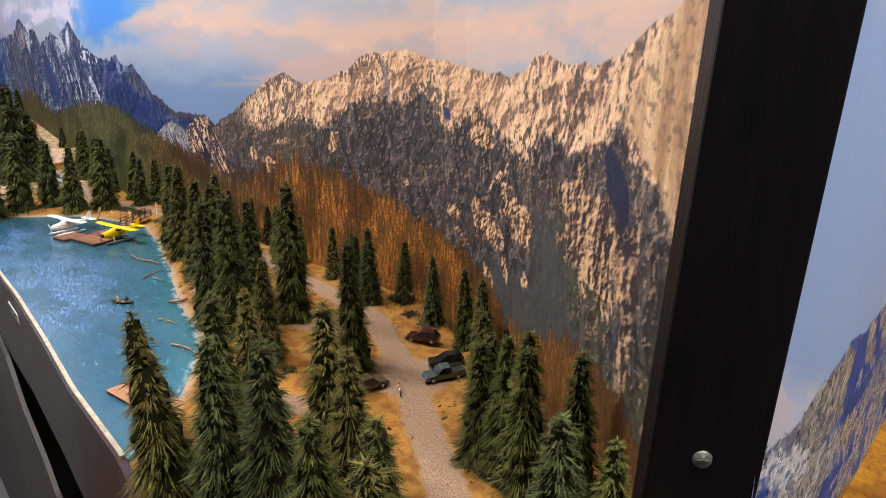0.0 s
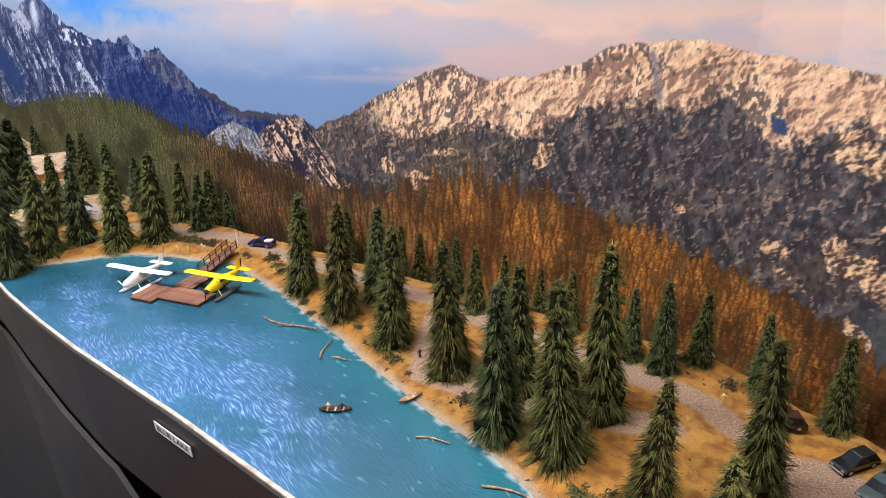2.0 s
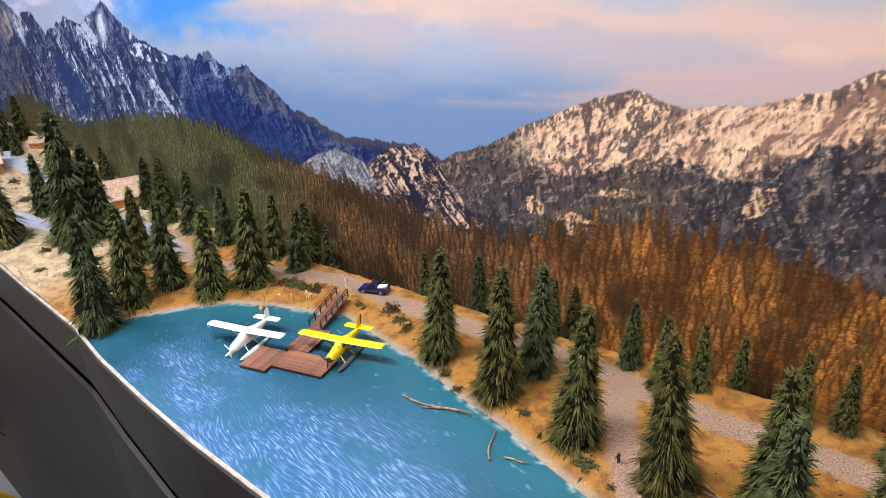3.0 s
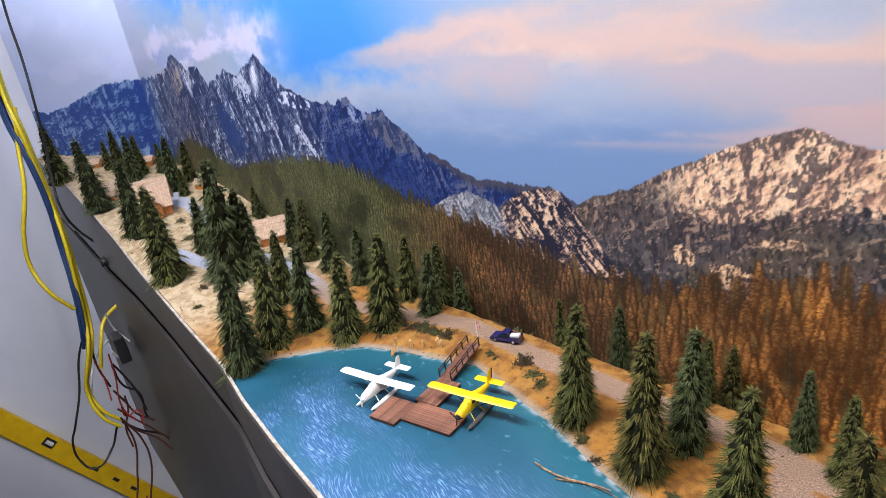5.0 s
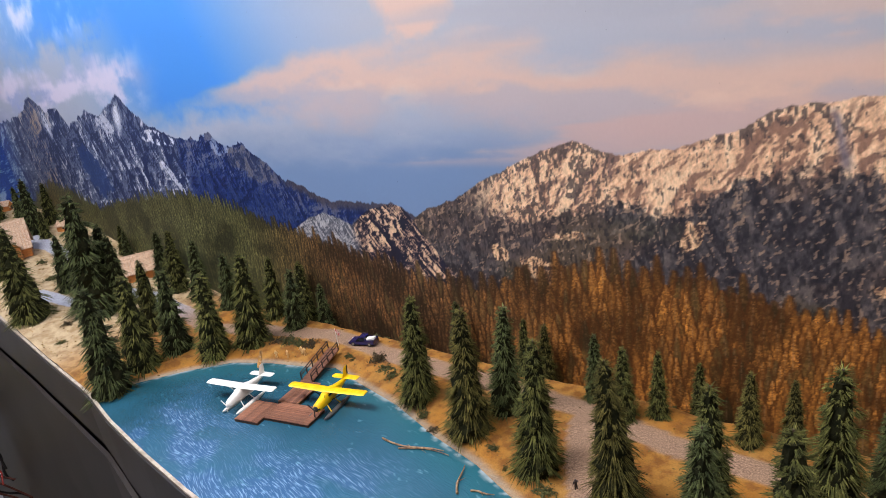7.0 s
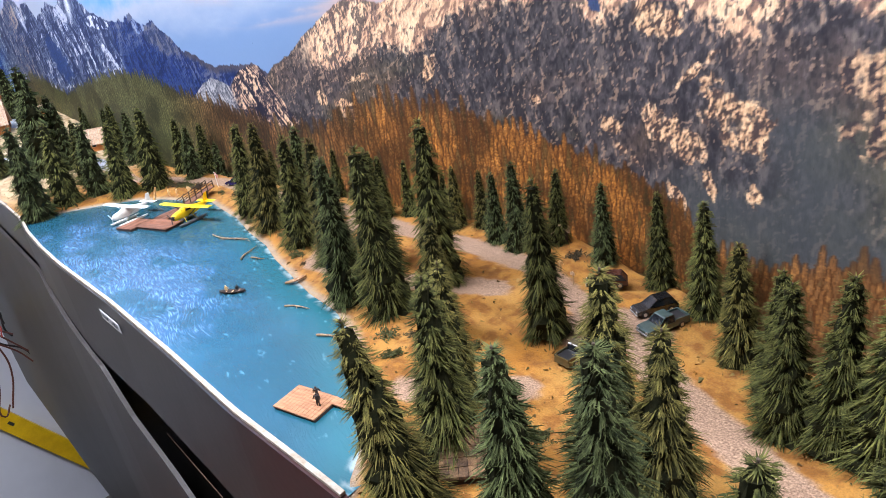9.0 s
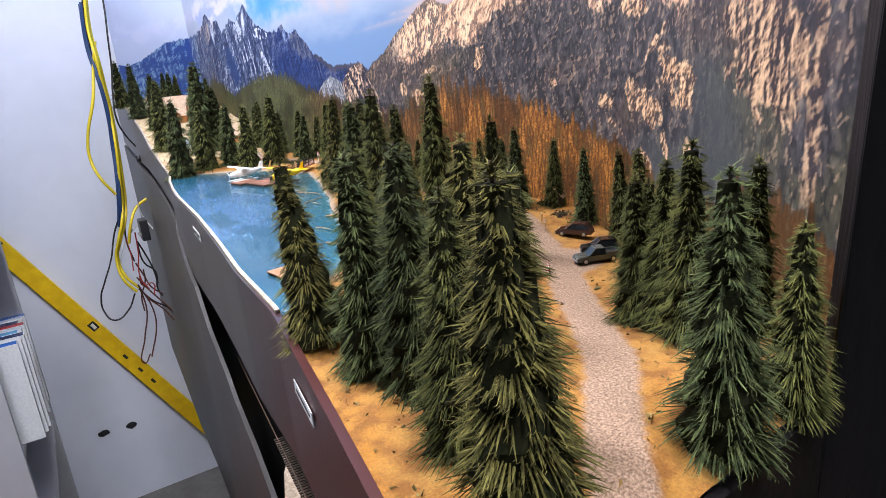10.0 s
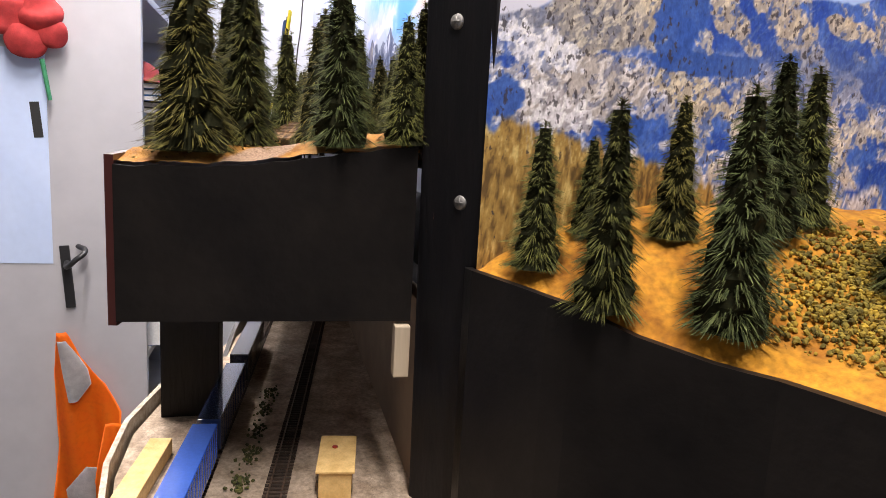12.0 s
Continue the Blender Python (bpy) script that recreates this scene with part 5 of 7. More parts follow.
def floatplane(at, turn, paint, float_paint, trim, label, glazed):
    """High-wing bush plane on floats; nose along +x."""
    p = thing("floatplane", at, label, "model plane", "floatplanes at the dock", turn)
    bm = bmesh.new()
    loft(bm, [oval(0.0225, 0, 0.0118, 0.0034, 0.0036), oval(0.020, 0, 0.0120, 0.0042, 0.0044), oval(0.012, 0, 0.0126, 0.0044, 0.0050, power=3), oval(0.006, 0, 0.0136, 0.0044, 0.0062, power=3.5),
              oval(-0.006, 0, 0.0136, 0.0043, 0.0062, power=3.5), oval(-0.012, 0, 0.0130, 0.0036, 0.0050, power=3), oval(-0.024, 0, 0.0134, 0.0022, 0.0030), oval(-0.033, 0, 0.0140, 0.0010, 0.0018)])
    part("fuselage", bm, paint, p, smooth=True)
    bm = bmesh.new()
    tube(bm, (0.0222, 0, 0.0118), (0.0236, 0, 0.0118), 0.0033, 0.0024, 14)
    tube(bm, (0.0236, 0, 0.0118), (0.0256, 0, 0.0118), 0.0010, 0.0004, 8)
    part("engine_nose", bm, trim, p, smooth=True)
    for a in (20, 140, 260):
        bm = bmesh.new()
        y, z = math.cos(radians(a)), math.sin(radians(a))
        box(bm, (0.0248, y * 0.0040, 0.0118 + z * 0.0040), (0.0004, 0.0080, 0.0013), (a, 0, 0))
        part("propeller_blade", bm, trim if glazed else paint, p)
    bm = bmesh.new()
    prof = [(0.0050, 0), (0.0035, 0.0008), (0.0, 0.0010), (-0.0050, 0.0002), (-0.0050, -0.0001), (0.0, -0.0005), (0.0035, -0.0005)]
    loft(bm, [[(x * k + 0.0005, y, z * k + 0.0201 + abs(y) * 0.02) for x, z in prof] for y, k in ((-0.0455, 0.75), (-0.0435, 0.96), (0, 1.0), (0.0435, 0.96), (0.0455, 0.75))])
    part("wing", bm, paint, p, smooth=False)
    bm = bmesh.new()
    loft(bm, [[(-0.031 + x * k, y, 0.0155 + z * 0.6 * k) for x, z in prof] for y, k in ((-0.0155, 0.55), (-0.014, 0.75), (0, 0.85), (0.014, 0.75), (0.0155, 0.55))])
    part("tailplane", bm, paint, p)
    bm = bmesh.new()
    loft(bm, [[(-0.0300 + dx + x * k, z * 0.5 * k, up) for x, z in prof] for up, k, dx in ((0.0135, 1.1, 0.001), (0.0195, 0.8, -0.0015), (0.0250, 0.6, -0.003), (0.0262, 0.35, -0.0034))])
    part("fin", bm, paint, p, "yellow fin" if glazed else "")
    if glazed:
        bm = bmesh.new()
        box(bm, (-0.0352, 0, 0.0215), (0.0022, 0.0007, 0.0095), (0, -12, 0), bevel=0.0003)
        part("rudder", bm, BLACK_PAINT, p, "black rudder")
        for s in (1, -1):
            bm = bmesh.new()
            box(bm, (0.0010, s * 0.00435, 0.0162), (0.0085, 0.0004, 0.0022), bevel=0.0001)
            part("side_window", bm, DARK_GLASS, p)
        bm = bmesh.new()
        box(bm, (0.0093, 0, 0.0168), (0.0030, 0.0064, 0.0024), (0, 30, 0), bevel=0.0004)
        part("windscreen", bm, DARK_GLASS, p)
    for s in (1, -1):
        y = s * 0.0095
        bm = bmesh.new()
        loft(bm, [oval(0.0245, y, 0.0030, 0.0004, 0.0005, 8), oval(0.020, y, 0.0020, 0.0018, 0.0017, 8, 3), oval(0.010, y, 0.0014, 0.0024, 0.0022, 8, 3), oval(-0.004, y, 0.0014, 0.0024, 0.0022, 8, 3), oval(-0.0185, y, 0.0022, 0.0010, 0.0010, 8)])
        part("float", bm, float_paint, p, smooth=True)
        for x, dx in ((0.012, -0.002), (-0.004, 0.002)):
            bm = bmesh.new()
            tube(bm, (x, y, 0.003), (x + dx, s * 0.0038, 0.0098), 0.0005, sides=6)
            part("float_strut", bm, paint, p)
        bm = bmesh.new()
        tube(bm, (0.0010, s * 0.0040, 0.0090), (0.0010, s * 0.0215, 0.0200), 0.0006, sides=6)
        part("wing_strut", bm, trim if glazed else paint, p)
    return p


floatplane((-1.020, 0.299, LAKE_Z), -77, WHITE_PLASTIC, WHITE_PLASTIC, WHITE_PLASTIC, "unpainted white plastic model floatplane moored at the dock", False)
floatplane((-0.924, 0.334, LAKE_Z), -77, YELLOW_PAINT, GREY_FLOAT, BLACK_PAINT, "bright yellow model floatplane with grey floats beside the dock", True)


# swim raft and its plank walk
RAFT_TIMBER = material("peach_raft_planks", srgb(176, 128, 92), srgb(146, 100, 70), 90, 0.8, stretch=(1, 8, 1), bump=0.2)
raft = thing("swim_raft", (-0.471, 0.182, LAKE_Z), "pale plank swimming raft on the lake", "raft", turn=9)
bm = bmesh.new()
box(bm, (0, 0, 0.0002), (0.036, 0.022, 0.003), bevel=0.0003)
part("frame", bm, DARK_TIMBER, raft)
for i in range(12):
    bm = bmesh.new()
    box(bm, (-0.0165 + 0.003 * i, 0, 0.0022), (0.0027, 0.0235, 0.0009))
    part("plank", bm, RAFT_TIMBER, raft)
bm = bmesh.new()
box(bm, (0.0325, 0.008, 0.0022), (0.030, 0.0065, 0.0010), bevel=0.0002)
part("walkway", bm, RAFT_TIMBER, raft)


def figurine(x, y, z, h, mat, label, turn=0, sit=False):
    """Plain tiny statue: body, head and arms in one mesh."""
    bm = bmesh.new()
    if not sit:
        tube(bm, (-0.10 * h, 0, 0), (-0.06 * h, 0, 0.45 * h), 0.055 * h, 0.07 * h, 6)
        tube(bm, (0.10 * h, 0, 0), (0.06 * h, 0, 0.45 * h), 0.055 * h, 0.07 * h, 6)
    tube(bm, (0, 0, 0.43 * h), (0, 0, 0.82 * h), 0.11 * h, 0.14 * h, 8)
    tube(bm, (-0.15 * h, 0, 0.80 * h), (-0.24 * h, 0.05 * h, 0.48 * h), 0.045 * h, 0.035 * h, 6)
    tube(bm, (0.15 * h, 0, 0.80 * h), (0.26 * h, 0.08 * h, 0.55 * h), 0.045 * h, 0.035 * h, 6)
    bmesh.ops.create_icosphere(bm, subdivisions=1, radius=0.085 * h, matrix=pose(0, 0, 0.92 * h))
    ob = finish("figurine", bm, mat)
    ob.matrix_basis = pose(x, y, z - (0.4 * h if sit else 0), 0, 0, turn)
    return tagged(ob, label, "figurine", "tiny figurines by the lake")


figurine(-0.466, 0.188, LAKE_Z + 0.0027, 0.0095, FIGURE_DARK, "tiny dark figurine standing on the raft", 40)
figurine(-0.460, 0.184, LAKE_Z + 0.0027, 0.0095, FIGURE_DARK, "tiny dark figurine standing on the raft", 200)
for x, y, turn in ((-1.064, 0.374, 20), (-1.050, 0.380, 130), (-1.037, 0.391, 200), (-1.030, 0.390, 80)):
    figurine(*on_ground(x, y), 0.0100, FIGURE_PALE, "tiny pale figurine on the sandy shore", turn)
figurine(*on_ground(-0.655, 0.334), 0.009, FIGURE_DARK, "tiny figurine on the gravel path", 60)
figurine(*on_ground(-0.426, 0.404), 0.009, FIGURE_PALE, "tiny pale figurine beside the hut", 10)


def rowing_boat(name, at, turn, length, hull_mat, label, tilt=(0, 0), crossbars=3):
    b = thing(name, at, label, "boat", "", turn)
    b.matrix_basis = pose(*at, tilt[0], tilt[1], turn)
    bm = bmesh.new()
    outer, inner = [], []
    for i in range(9):
        t = i / 8 * 2 - 1
        w, up = 0.14 * length * (1 - t * t) ** 0.7 + 0.004 * length, 0.05 * length * t * t
        outer.append([(t * length / 2, a * w, 0.13 * length * (1 - math.cos(a * 1.3)) * 1.15 + up) for a in (-1, -0.6, 0, 0.6, 1)])
        inner.append([(t * length / 2 * 0.94, a * w * 0.84, 0.13 * length * (1 - math.cos(a * 1.3)) * 1.15 + up + 0.012 * length * (1 - abs(a) * 0.9)) for a in (1, 0.6, 0, -0.6, -1)])
    rings = [[bm.verts.new(p) for p in o + q] for o, q in zip(outer, inner)]
    for a, c in zip(rings, rings[1:]):
        for i in range(10):
            bm.faces.new((a[i - 1], a[i], c[i], c[i - 1]))
    bm.faces.new(rings[0])
    bm.faces.new(rings[-1][::-1])
    part("hull", bm, hull_mat, b, smooth=True)
    for k in range(crossbars):
        x = (k - (crossbars - 1) / 2) * length * 0.24
        bm = bmesh.new()
        box(bm, (x, 0, 0.082 * length), (0.05 * length, 0.20 * length, 0.012 * length))
        part("thwart", bm, PALE_TIMBER, b)
    return b


rowing_boat("rowing_boat", (-0.672, 0.247, LAKE_Z - 0.0006), 33, 0.026, DARK_TIMBER, "small dark wooden rowing boat afloat on the lake")
figurine(-0.6765, 0.2441, LAKE_Z + 0.003, 0.0085, FIGURE_PALE, "tiny pale figurine seated in the boat", 30, True)
figurine(-0.6675, 0.2499, LAKE_Z + 0.003, 0.0085, FIGURE_DARK, "tiny dark figurine seated in the boat", 30, True)
rowing_boat("beached_skiff", (-0.630, 0.288, LAKE_Z + 0.0015), 62, 0.020, material("worn_skiff_wood", srgb(178, 138, 96), srgb(128, 88, 56), 260, 0.7), "brown wooden skiff pulled up on the shore", (0, -6), 2)
rowing_boat("canoe", (-1.070, 0.358, float(ground_height(-1.07, 0.358)) + 0.010), 60, 0.024, material("tan_canoe_wood", srgb(206, 158, 92), srgb(168, 116, 62), 200, 0.5), "tan wooden canoe stood on its end on the beach", (25, -68), 4)


# driftwood on the shore
def driftwood(a, b, r):
    a, b = Vector(a), Vector(b)
    bm = bmesh.new()
    n, side = 7, (b - a).cross(Vector((0, 0, 1))).normalized()
    rings = []
    for i in range(n):
        t = i / (n - 1)
        c = a.lerp(b, t) + side * (0.05 * (b - a).length * math.sin(t * 5 + a.x * 90)) + Vector((0, 0, r * 0.2 * math.sin(t * 9)))
        k = r * (1 - 0.55 * t) * (1 + 0.15 * math.sin(t * 17 + a.y * 50))
        rings.append([tuple(c + side * k * math.cos(q * math.pi / 3.5) + Vector((0, 0, k * math.sin(q * math.pi / 3.5)))) for q in range(7)])
    loft(bm, rings)
    mid = a.lerp(b, 0.45)
    tube(bm, mid, mid + side * r * 4 + (b - a) * 0.12, r * 0.35, r * 0.15, 5)
    return tagged(finish("driftwood_log", bm, DRIFTWOOD, smooth=True), "bleached driftwood log lying at the water's edge", "log", "driftwood along the shore")


for ax, ay, bx, by, r in ((-0.838, 0.318, -0.775, 0.325, 0.0013), (-0.815, 0.316, -0.768, 0.327, 0.0010), (-0.735, 0.293, -0.749, 0.320, 0.0015), (-0.727, 0.300, -0.708, 0.305, 0.0012), 
                          (-0.600, 0.255, -0.574, 0.262, 0.0012), (-0.535, 0.240, -0.500, 0.246, 0.0014), (-0.445, 0.197, -0.425, 0.205, 0.0012)):
    driftwood((ax, ay, LAKE_Z + 0.0012), (bx, by, LAKE_Z + 0.0020), 0.7 * r)
for ax, ay, bx, by in ((-0.603, 0.345, -0.575, 0.325), (-0.60, 0.338, -0.578, 0.33)):
    driftwood(on_ground(ax, ay, 0.001), on_ground(bx, by, 0.001), 0.0012)


# ---- vehicles ----
def vehicle(kind, x, y, turn, paint, label, cargo=None):
    """N-scale car or pickup, nose along +x, of bevelled body, cab and wheels."""
    v = thing("pickup_truck" if kind == "pickup" else "car", on_ground(x, y, 0.0004), label, "model " + ("truck" if kind == "pickup" else "car"), "parked model vehicles", turn)
    L, W = (0.034, 0.0125) if kind == "pickup" else (0.031, 0.0115)
    bm = bmesh.new()
    side = [(-0.5, 0.16), (-0.49, 0.42), (-0.46, 0.47), (0.20, 0.47), (0.44, 0.42), (0.49, 0.34), (0.5, 0.16)]
    loft(bm, [[(px * L, w * W / 2, pz * 0.0135) for px, pz in side] for w in (-0.94, -1.0, 1.0, 0.94)])
    part("body", bm, paint, v)
    cab = [(-0.16, 0.46), (-0.14, 0.80), (0.08, 0.80), (0.22, 0.46)] if kind == "pickup" else [(-0.46, 0.46), (-0.36, 0.78), (0.02, 0.80), (0.22, 0.46)]
    bm = bmesh.new()
    loft(bm, [[(px * L, w * W / 2 * (1 if pz < 0.6 else 0.84), pz * 0.0135) for px, pz in cab] for w in (-0.92, 0.92)])
    cabin = part("cab", bm, DARK_GLASS, v, "dark glazed cab")
    top = [(cab[1][0] - 0.01, 0.80), (cab[1][0] + 0.01, 0.84), (cab[2][0] - 0.02, 0.84), (cab[2][0] + 0.01, 0.80)]
    bm = bmesh.new()
    loft(bm, [[(px * L, w * W / 2, pz * 0.0135) for px, pz in top] for w in (-0.79, 0.79)])
    part("roof", bm, paint, v)
    for s in (-1, 1):
        for a, b in ((cab[0], cab[1]), (cab[3], cab[2])):
            bm = bmesh.new()
            tube(bm, (a[0] * L, s * W * 0.455, a[1] * 0.0135), (b[0] * L, s * W * 0.385, b[1] * 0.0135), 0.0004, sides=5)
            part("pillar", bm, paint, v)
    if kind == "pickup":
        for s in (-1, 1):
            bm = bmesh.new()
            box(bm, (-0.325 * L, s * W * 0.46, 0.0070), (0.33 * L, 0.0009, 0.0018))
            part("bed_side", bm, paint, v)
        bm = bmesh.new()
        box(bm, (-0.49 * L, 0, 0.0070), (0.0008, W * 0.9, 0.0018))
        part("tailgate", bm, paint, v)
        bm = bmesh.new()
        box(bm, (-0.32 * L, 0, 0.0064), (0.31 * L, W * 0.84, 0.0003))
        part("bed_floor", bm, BLACK_PAINT, v)
        if cargo:
            bm = bmesh.new()
            box(bm, (-0.34 * L, 0.001, 0.0085), (0.30 * L, W * 0.5, 0.0022), (0, 6, 4), bevel=0.0004)
            part("cargo", bm, cargo, v, "pale load in the bed")
    for px in (-0.31, 0.31):
        for s in (-1, 1):
            bm = bmesh.new()
            tube(bm, (px * L, s * W * 0.40, 0.0024), (px * L, s * W * 0.505, 0.0024), 0.0024, sides=14)
            tyre = part("wheel", bm, RUBBER, v)
            bm = bmesh.new()
            tube(bm, (px * L, s * W * 0.50, 0.0024), (px * L, s * W * 0.515, 0.0024), 0.0014, sides=10)
            part("rim", bm, CHROME, tyre)
    for s in (-1, 1):
        bm = bmesh.new()
        box(bm, (0.494 * L, s * W * 0.36, 0.0046), (0.0005, 0.0020, 0.0012))
        part("headlight", bm, CHROME, v)
    bm = bmesh.new()
    box(bm, (0.5 * L, 0, 0.0026), (0.0010, W * 0.96, 0.0011), bevel=0.0003)
    part("bumper", bm, CHROME, v)
    return v


def gloss(name, rgb):
    return material(name, rgb, tuple(c * 0.85 for c in rgb), 400, 0.25, fine=0.08, coat=0.6)


vehicle("pickup", -0.978, 0.436, 196, gloss("dark_blue_car_paint", (0.012, 0.014, 0.10)), "dark blue model pickup with a pale load on the gravel road", WHITE_PLASTIC)
vehicle("car", -0.386, 0.406, 208, gloss("maroon_car_paint", (0.055, 0.018, 0.014)), "maroon model car parked on the gravel lot")
vehicle("car", -0.340, 0.389, 233, gloss("black_car_paint", (0.008, 0.008, 0.009)), "black model car parked on the gravel lot")
vehicle("pickup", -0.325, 0.370, 244, gloss("grey_green_car_paint", (0.055, 0.085, 0.080)), "grey-green model pickup parked on the gravel lot")
vehicle("pickup", -0.356, 0.316, 80, gloss("olive_car_paint", (0.075, 0.062, 0.030)), "olive brown model pickup parked on dry grass")


# ---- cabins ----
def cabin(at, turn, w, d, wall_h, roof_h, label, wall=LOG_WALL, roof=SHINGLES, name="cabin", porch=False):
    """Gabled cabin; ridge along x, stepped shingle courses, door and windows."""
    c = thing(name, at, label, "model cabin", "", turn)
    bm = bmesh.new()
    loft(bm, [[(x, -d / 2, -0.006), (x, d / 2, -0.006), (x, d / 2, wall_h), (x, 0, wall_h + roof_h * 0.93), (x, -d / 2, wall_h)] for x in (-w / 2, w / 2)])
    part("wall", bm, wall, c)
    courses = max(5, int(d / 0.006))
    for s in (-1, 1):
        bm = bmesh.new()
        for k in range(courses):
            f0, f1 = k / courses, (k + 1.25) / courses
            y0, y1 = s * (d * 0.60) * (1 - f0), s * (d * 0.60) * (1 - min(f1, 1))
            z0, z1 = wall_h - 0.2 * roof_h + 1.2 * roof_h * f0, wall_h - 0.2 * roof_h + 1.2 * roof_h * min(f1, 1)
            t = 0.0011
            n = max(6, int(w / 0.004))
            for i in range(n):
                a, b = (i / n - 0.5) * w * 1.16, ((i + 0.94) / n - 0.5) * w * 1.16
                e = 0.0005 * math.sin(i * 12.9 + k * 78.2)
                lo = [bm.verts.new(p) for p in ((a, y0 + s * e, z0 + t), (b, y0 + s * e, z0 + t), (b, y1, z1 + 0.0003), (a, y1, z1 + 0.0003))]
                un = [bm.verts.new(p) for p in ((a, y0 + s * e, z0 - 0.0006), (b, y0 + s * e, z0 - 0.0006))]
                bm.faces.new(lo)
                bm.faces.new((lo[0], lo[1], un[1], un[0]))
        slope_part = part("roof_slope", bm, roof, c)
    bm = bmesh.new()
    box(bm, (0, 0, wall_h + roof_h + 0.0006), (w * 1.16, 0.0022, 0.0014))
    part("ridge_board", bm, roof, c)
    bm = bmesh.new()
    box(bm, (w / 2 + 0.0004, d * 0.15, wall_h * 0.36), (0.0010, d * 0.20, wall_h * 0.72))
    part("door", bm, DARK_TIMBER, c)
    for y, side in ((-d * 0.25, "x"), (0.0, "y")):
        bm = bmesh.new()
        if side == "x":
            box(bm, (w / 2 + 0.0004, y, wall_h * 0.55), (0.0010, d * 0.18, wall_h * 0.3))
        else:
            box(bm, (0, -d / 2 - 0.0004, wall_h * 0.55), (w * 0.2, 0.0010, wall_h * 0.3))
        win = part("window", bm, PALE_TIMBER, c)
        bm = bmesh.new()
        if side == "x":
            box(bm, (w / 2 + 0.0009, y, wall_h * 0.55), (0.0006, d * 0.13, wall_h * 0.22))
        else:
            box(bm, (0, -d / 2 - 0.0009, wall_h * 0.55), (w * 0.15, 0.0006, wall_h * 0.22))
        part("pane", bm, DARK_GLASS, win)
    if porch:
        bm = bmesh.new()
        loft(bm, [[(-0.24 * w, y, -0.006), (0.24 * w, y, -0.006), (0.24 * w, y, wall_h), (0, y, wall_h + 0.011), (-0.24 * w, y, wall_h)] for y in (-d * 0.74, -d * 0.30)])
        part("porch_gable", bm, wall, c)
        for s in (-1, 1):
            bm = bmesh.new()
            loft(bm, [[(s * 0.30 * w, y, wall_h - 0.002), (0, y, wall_h + 0.0125), (0, y, wall_h + 0.0140), (s * 0.30 * w, y, wall_h - 0.0004)] for y in (-d * 0.80, -d * 0.22)])
            part("porch_roof", bm, roof, c)
    return c


cabin(on_ground(-1.775, 0.347), 70, 0.056, 0.060, 0.018, 0.040, "log lodge with a steep pale cedar shingle roof on the hill", name="lodge", porch=True)
cabin(on_ground(-1.904, 0.320), 66, 0.044, 0.036, 0.014, 0.020, "low log annex with a pale shingle roof beside the lodge", name="annex")
cabin(on_ground(-1.518, 0.446), 62, 0.046, 0.040, 0.016, 0.022, "log cabin with a pale shingle roof among spruces")
cabin(on_ground(-1.811, 0.455), 40, 0.026, 0.022, 0.012, 0.008, "small orange log hut on the hill", name="hut")
cabin(on_ground(-2.200, 0.358), 50, 0.026, 0.022, 0.012, 0.008, "small orange log hut at the far end of the hill", name="hut")
cabin(on_ground(-2.091, 0.442), 50, 0.026, 0.022, 0.012, 0.008, "small orange log hut behind the lodge", name="hut")
cabin(on_ground(-0.453, 0.448), -60, 0.014, 0.012, 0.010, 0.007, "tiny dark wooden outhouse with a pale roof by the parking lot", DARK_TIMBER, name="outhouse")
BROWN_SHINGLES = material("striped_brown_shingles", srgb(128, 98, 68), srgb(78, 58, 42), 260, 0.9, fine=0.3, isle=0.45, bump=0.4)
cabin(on_ground(-0.352, 0.207), 42, 0.034, 0.030, 0.010, 0.013, "small dark cabin with a striped brown shingle roof under the spruces", DARK_TIMBER, BROWN_SHINGLES)

# red and white barrier board on the parking lot
SIGNAL_RED = material("barrier_red_paint", (0.45, 0.03, 0.02), (0.32, 0.02, 0.015), 300, 0.6)
barrier = thing("barrier", on_ground(-0.334, 0.330), "tiny red and white striped barrier board on the gravel lot", "barrier", turn=-38)
for k in range(5):
    bm = bmesh.new()
    box(bm, (-0.0064 + 0.0032 * k, 0, 0.0042), (0.0032, 0.0006, 0.0018), bevel=0.0001)
    part("stripe", bm, SIGNAL_RED if k % 2 == 0 else WHITE_PLASTIC, barrier, "red stripe" if k % 2 == 0 else "white stripe")
for sx in (-1, 1):
    bm = bmesh.new()
    tube(bm, (sx * 0.006, 0.0006, -0.001), (sx * 0.006, 0.0006, 0.005), 0.0004, sides=6)
    part("leg", bm, DARK_TIMBER, barrier)


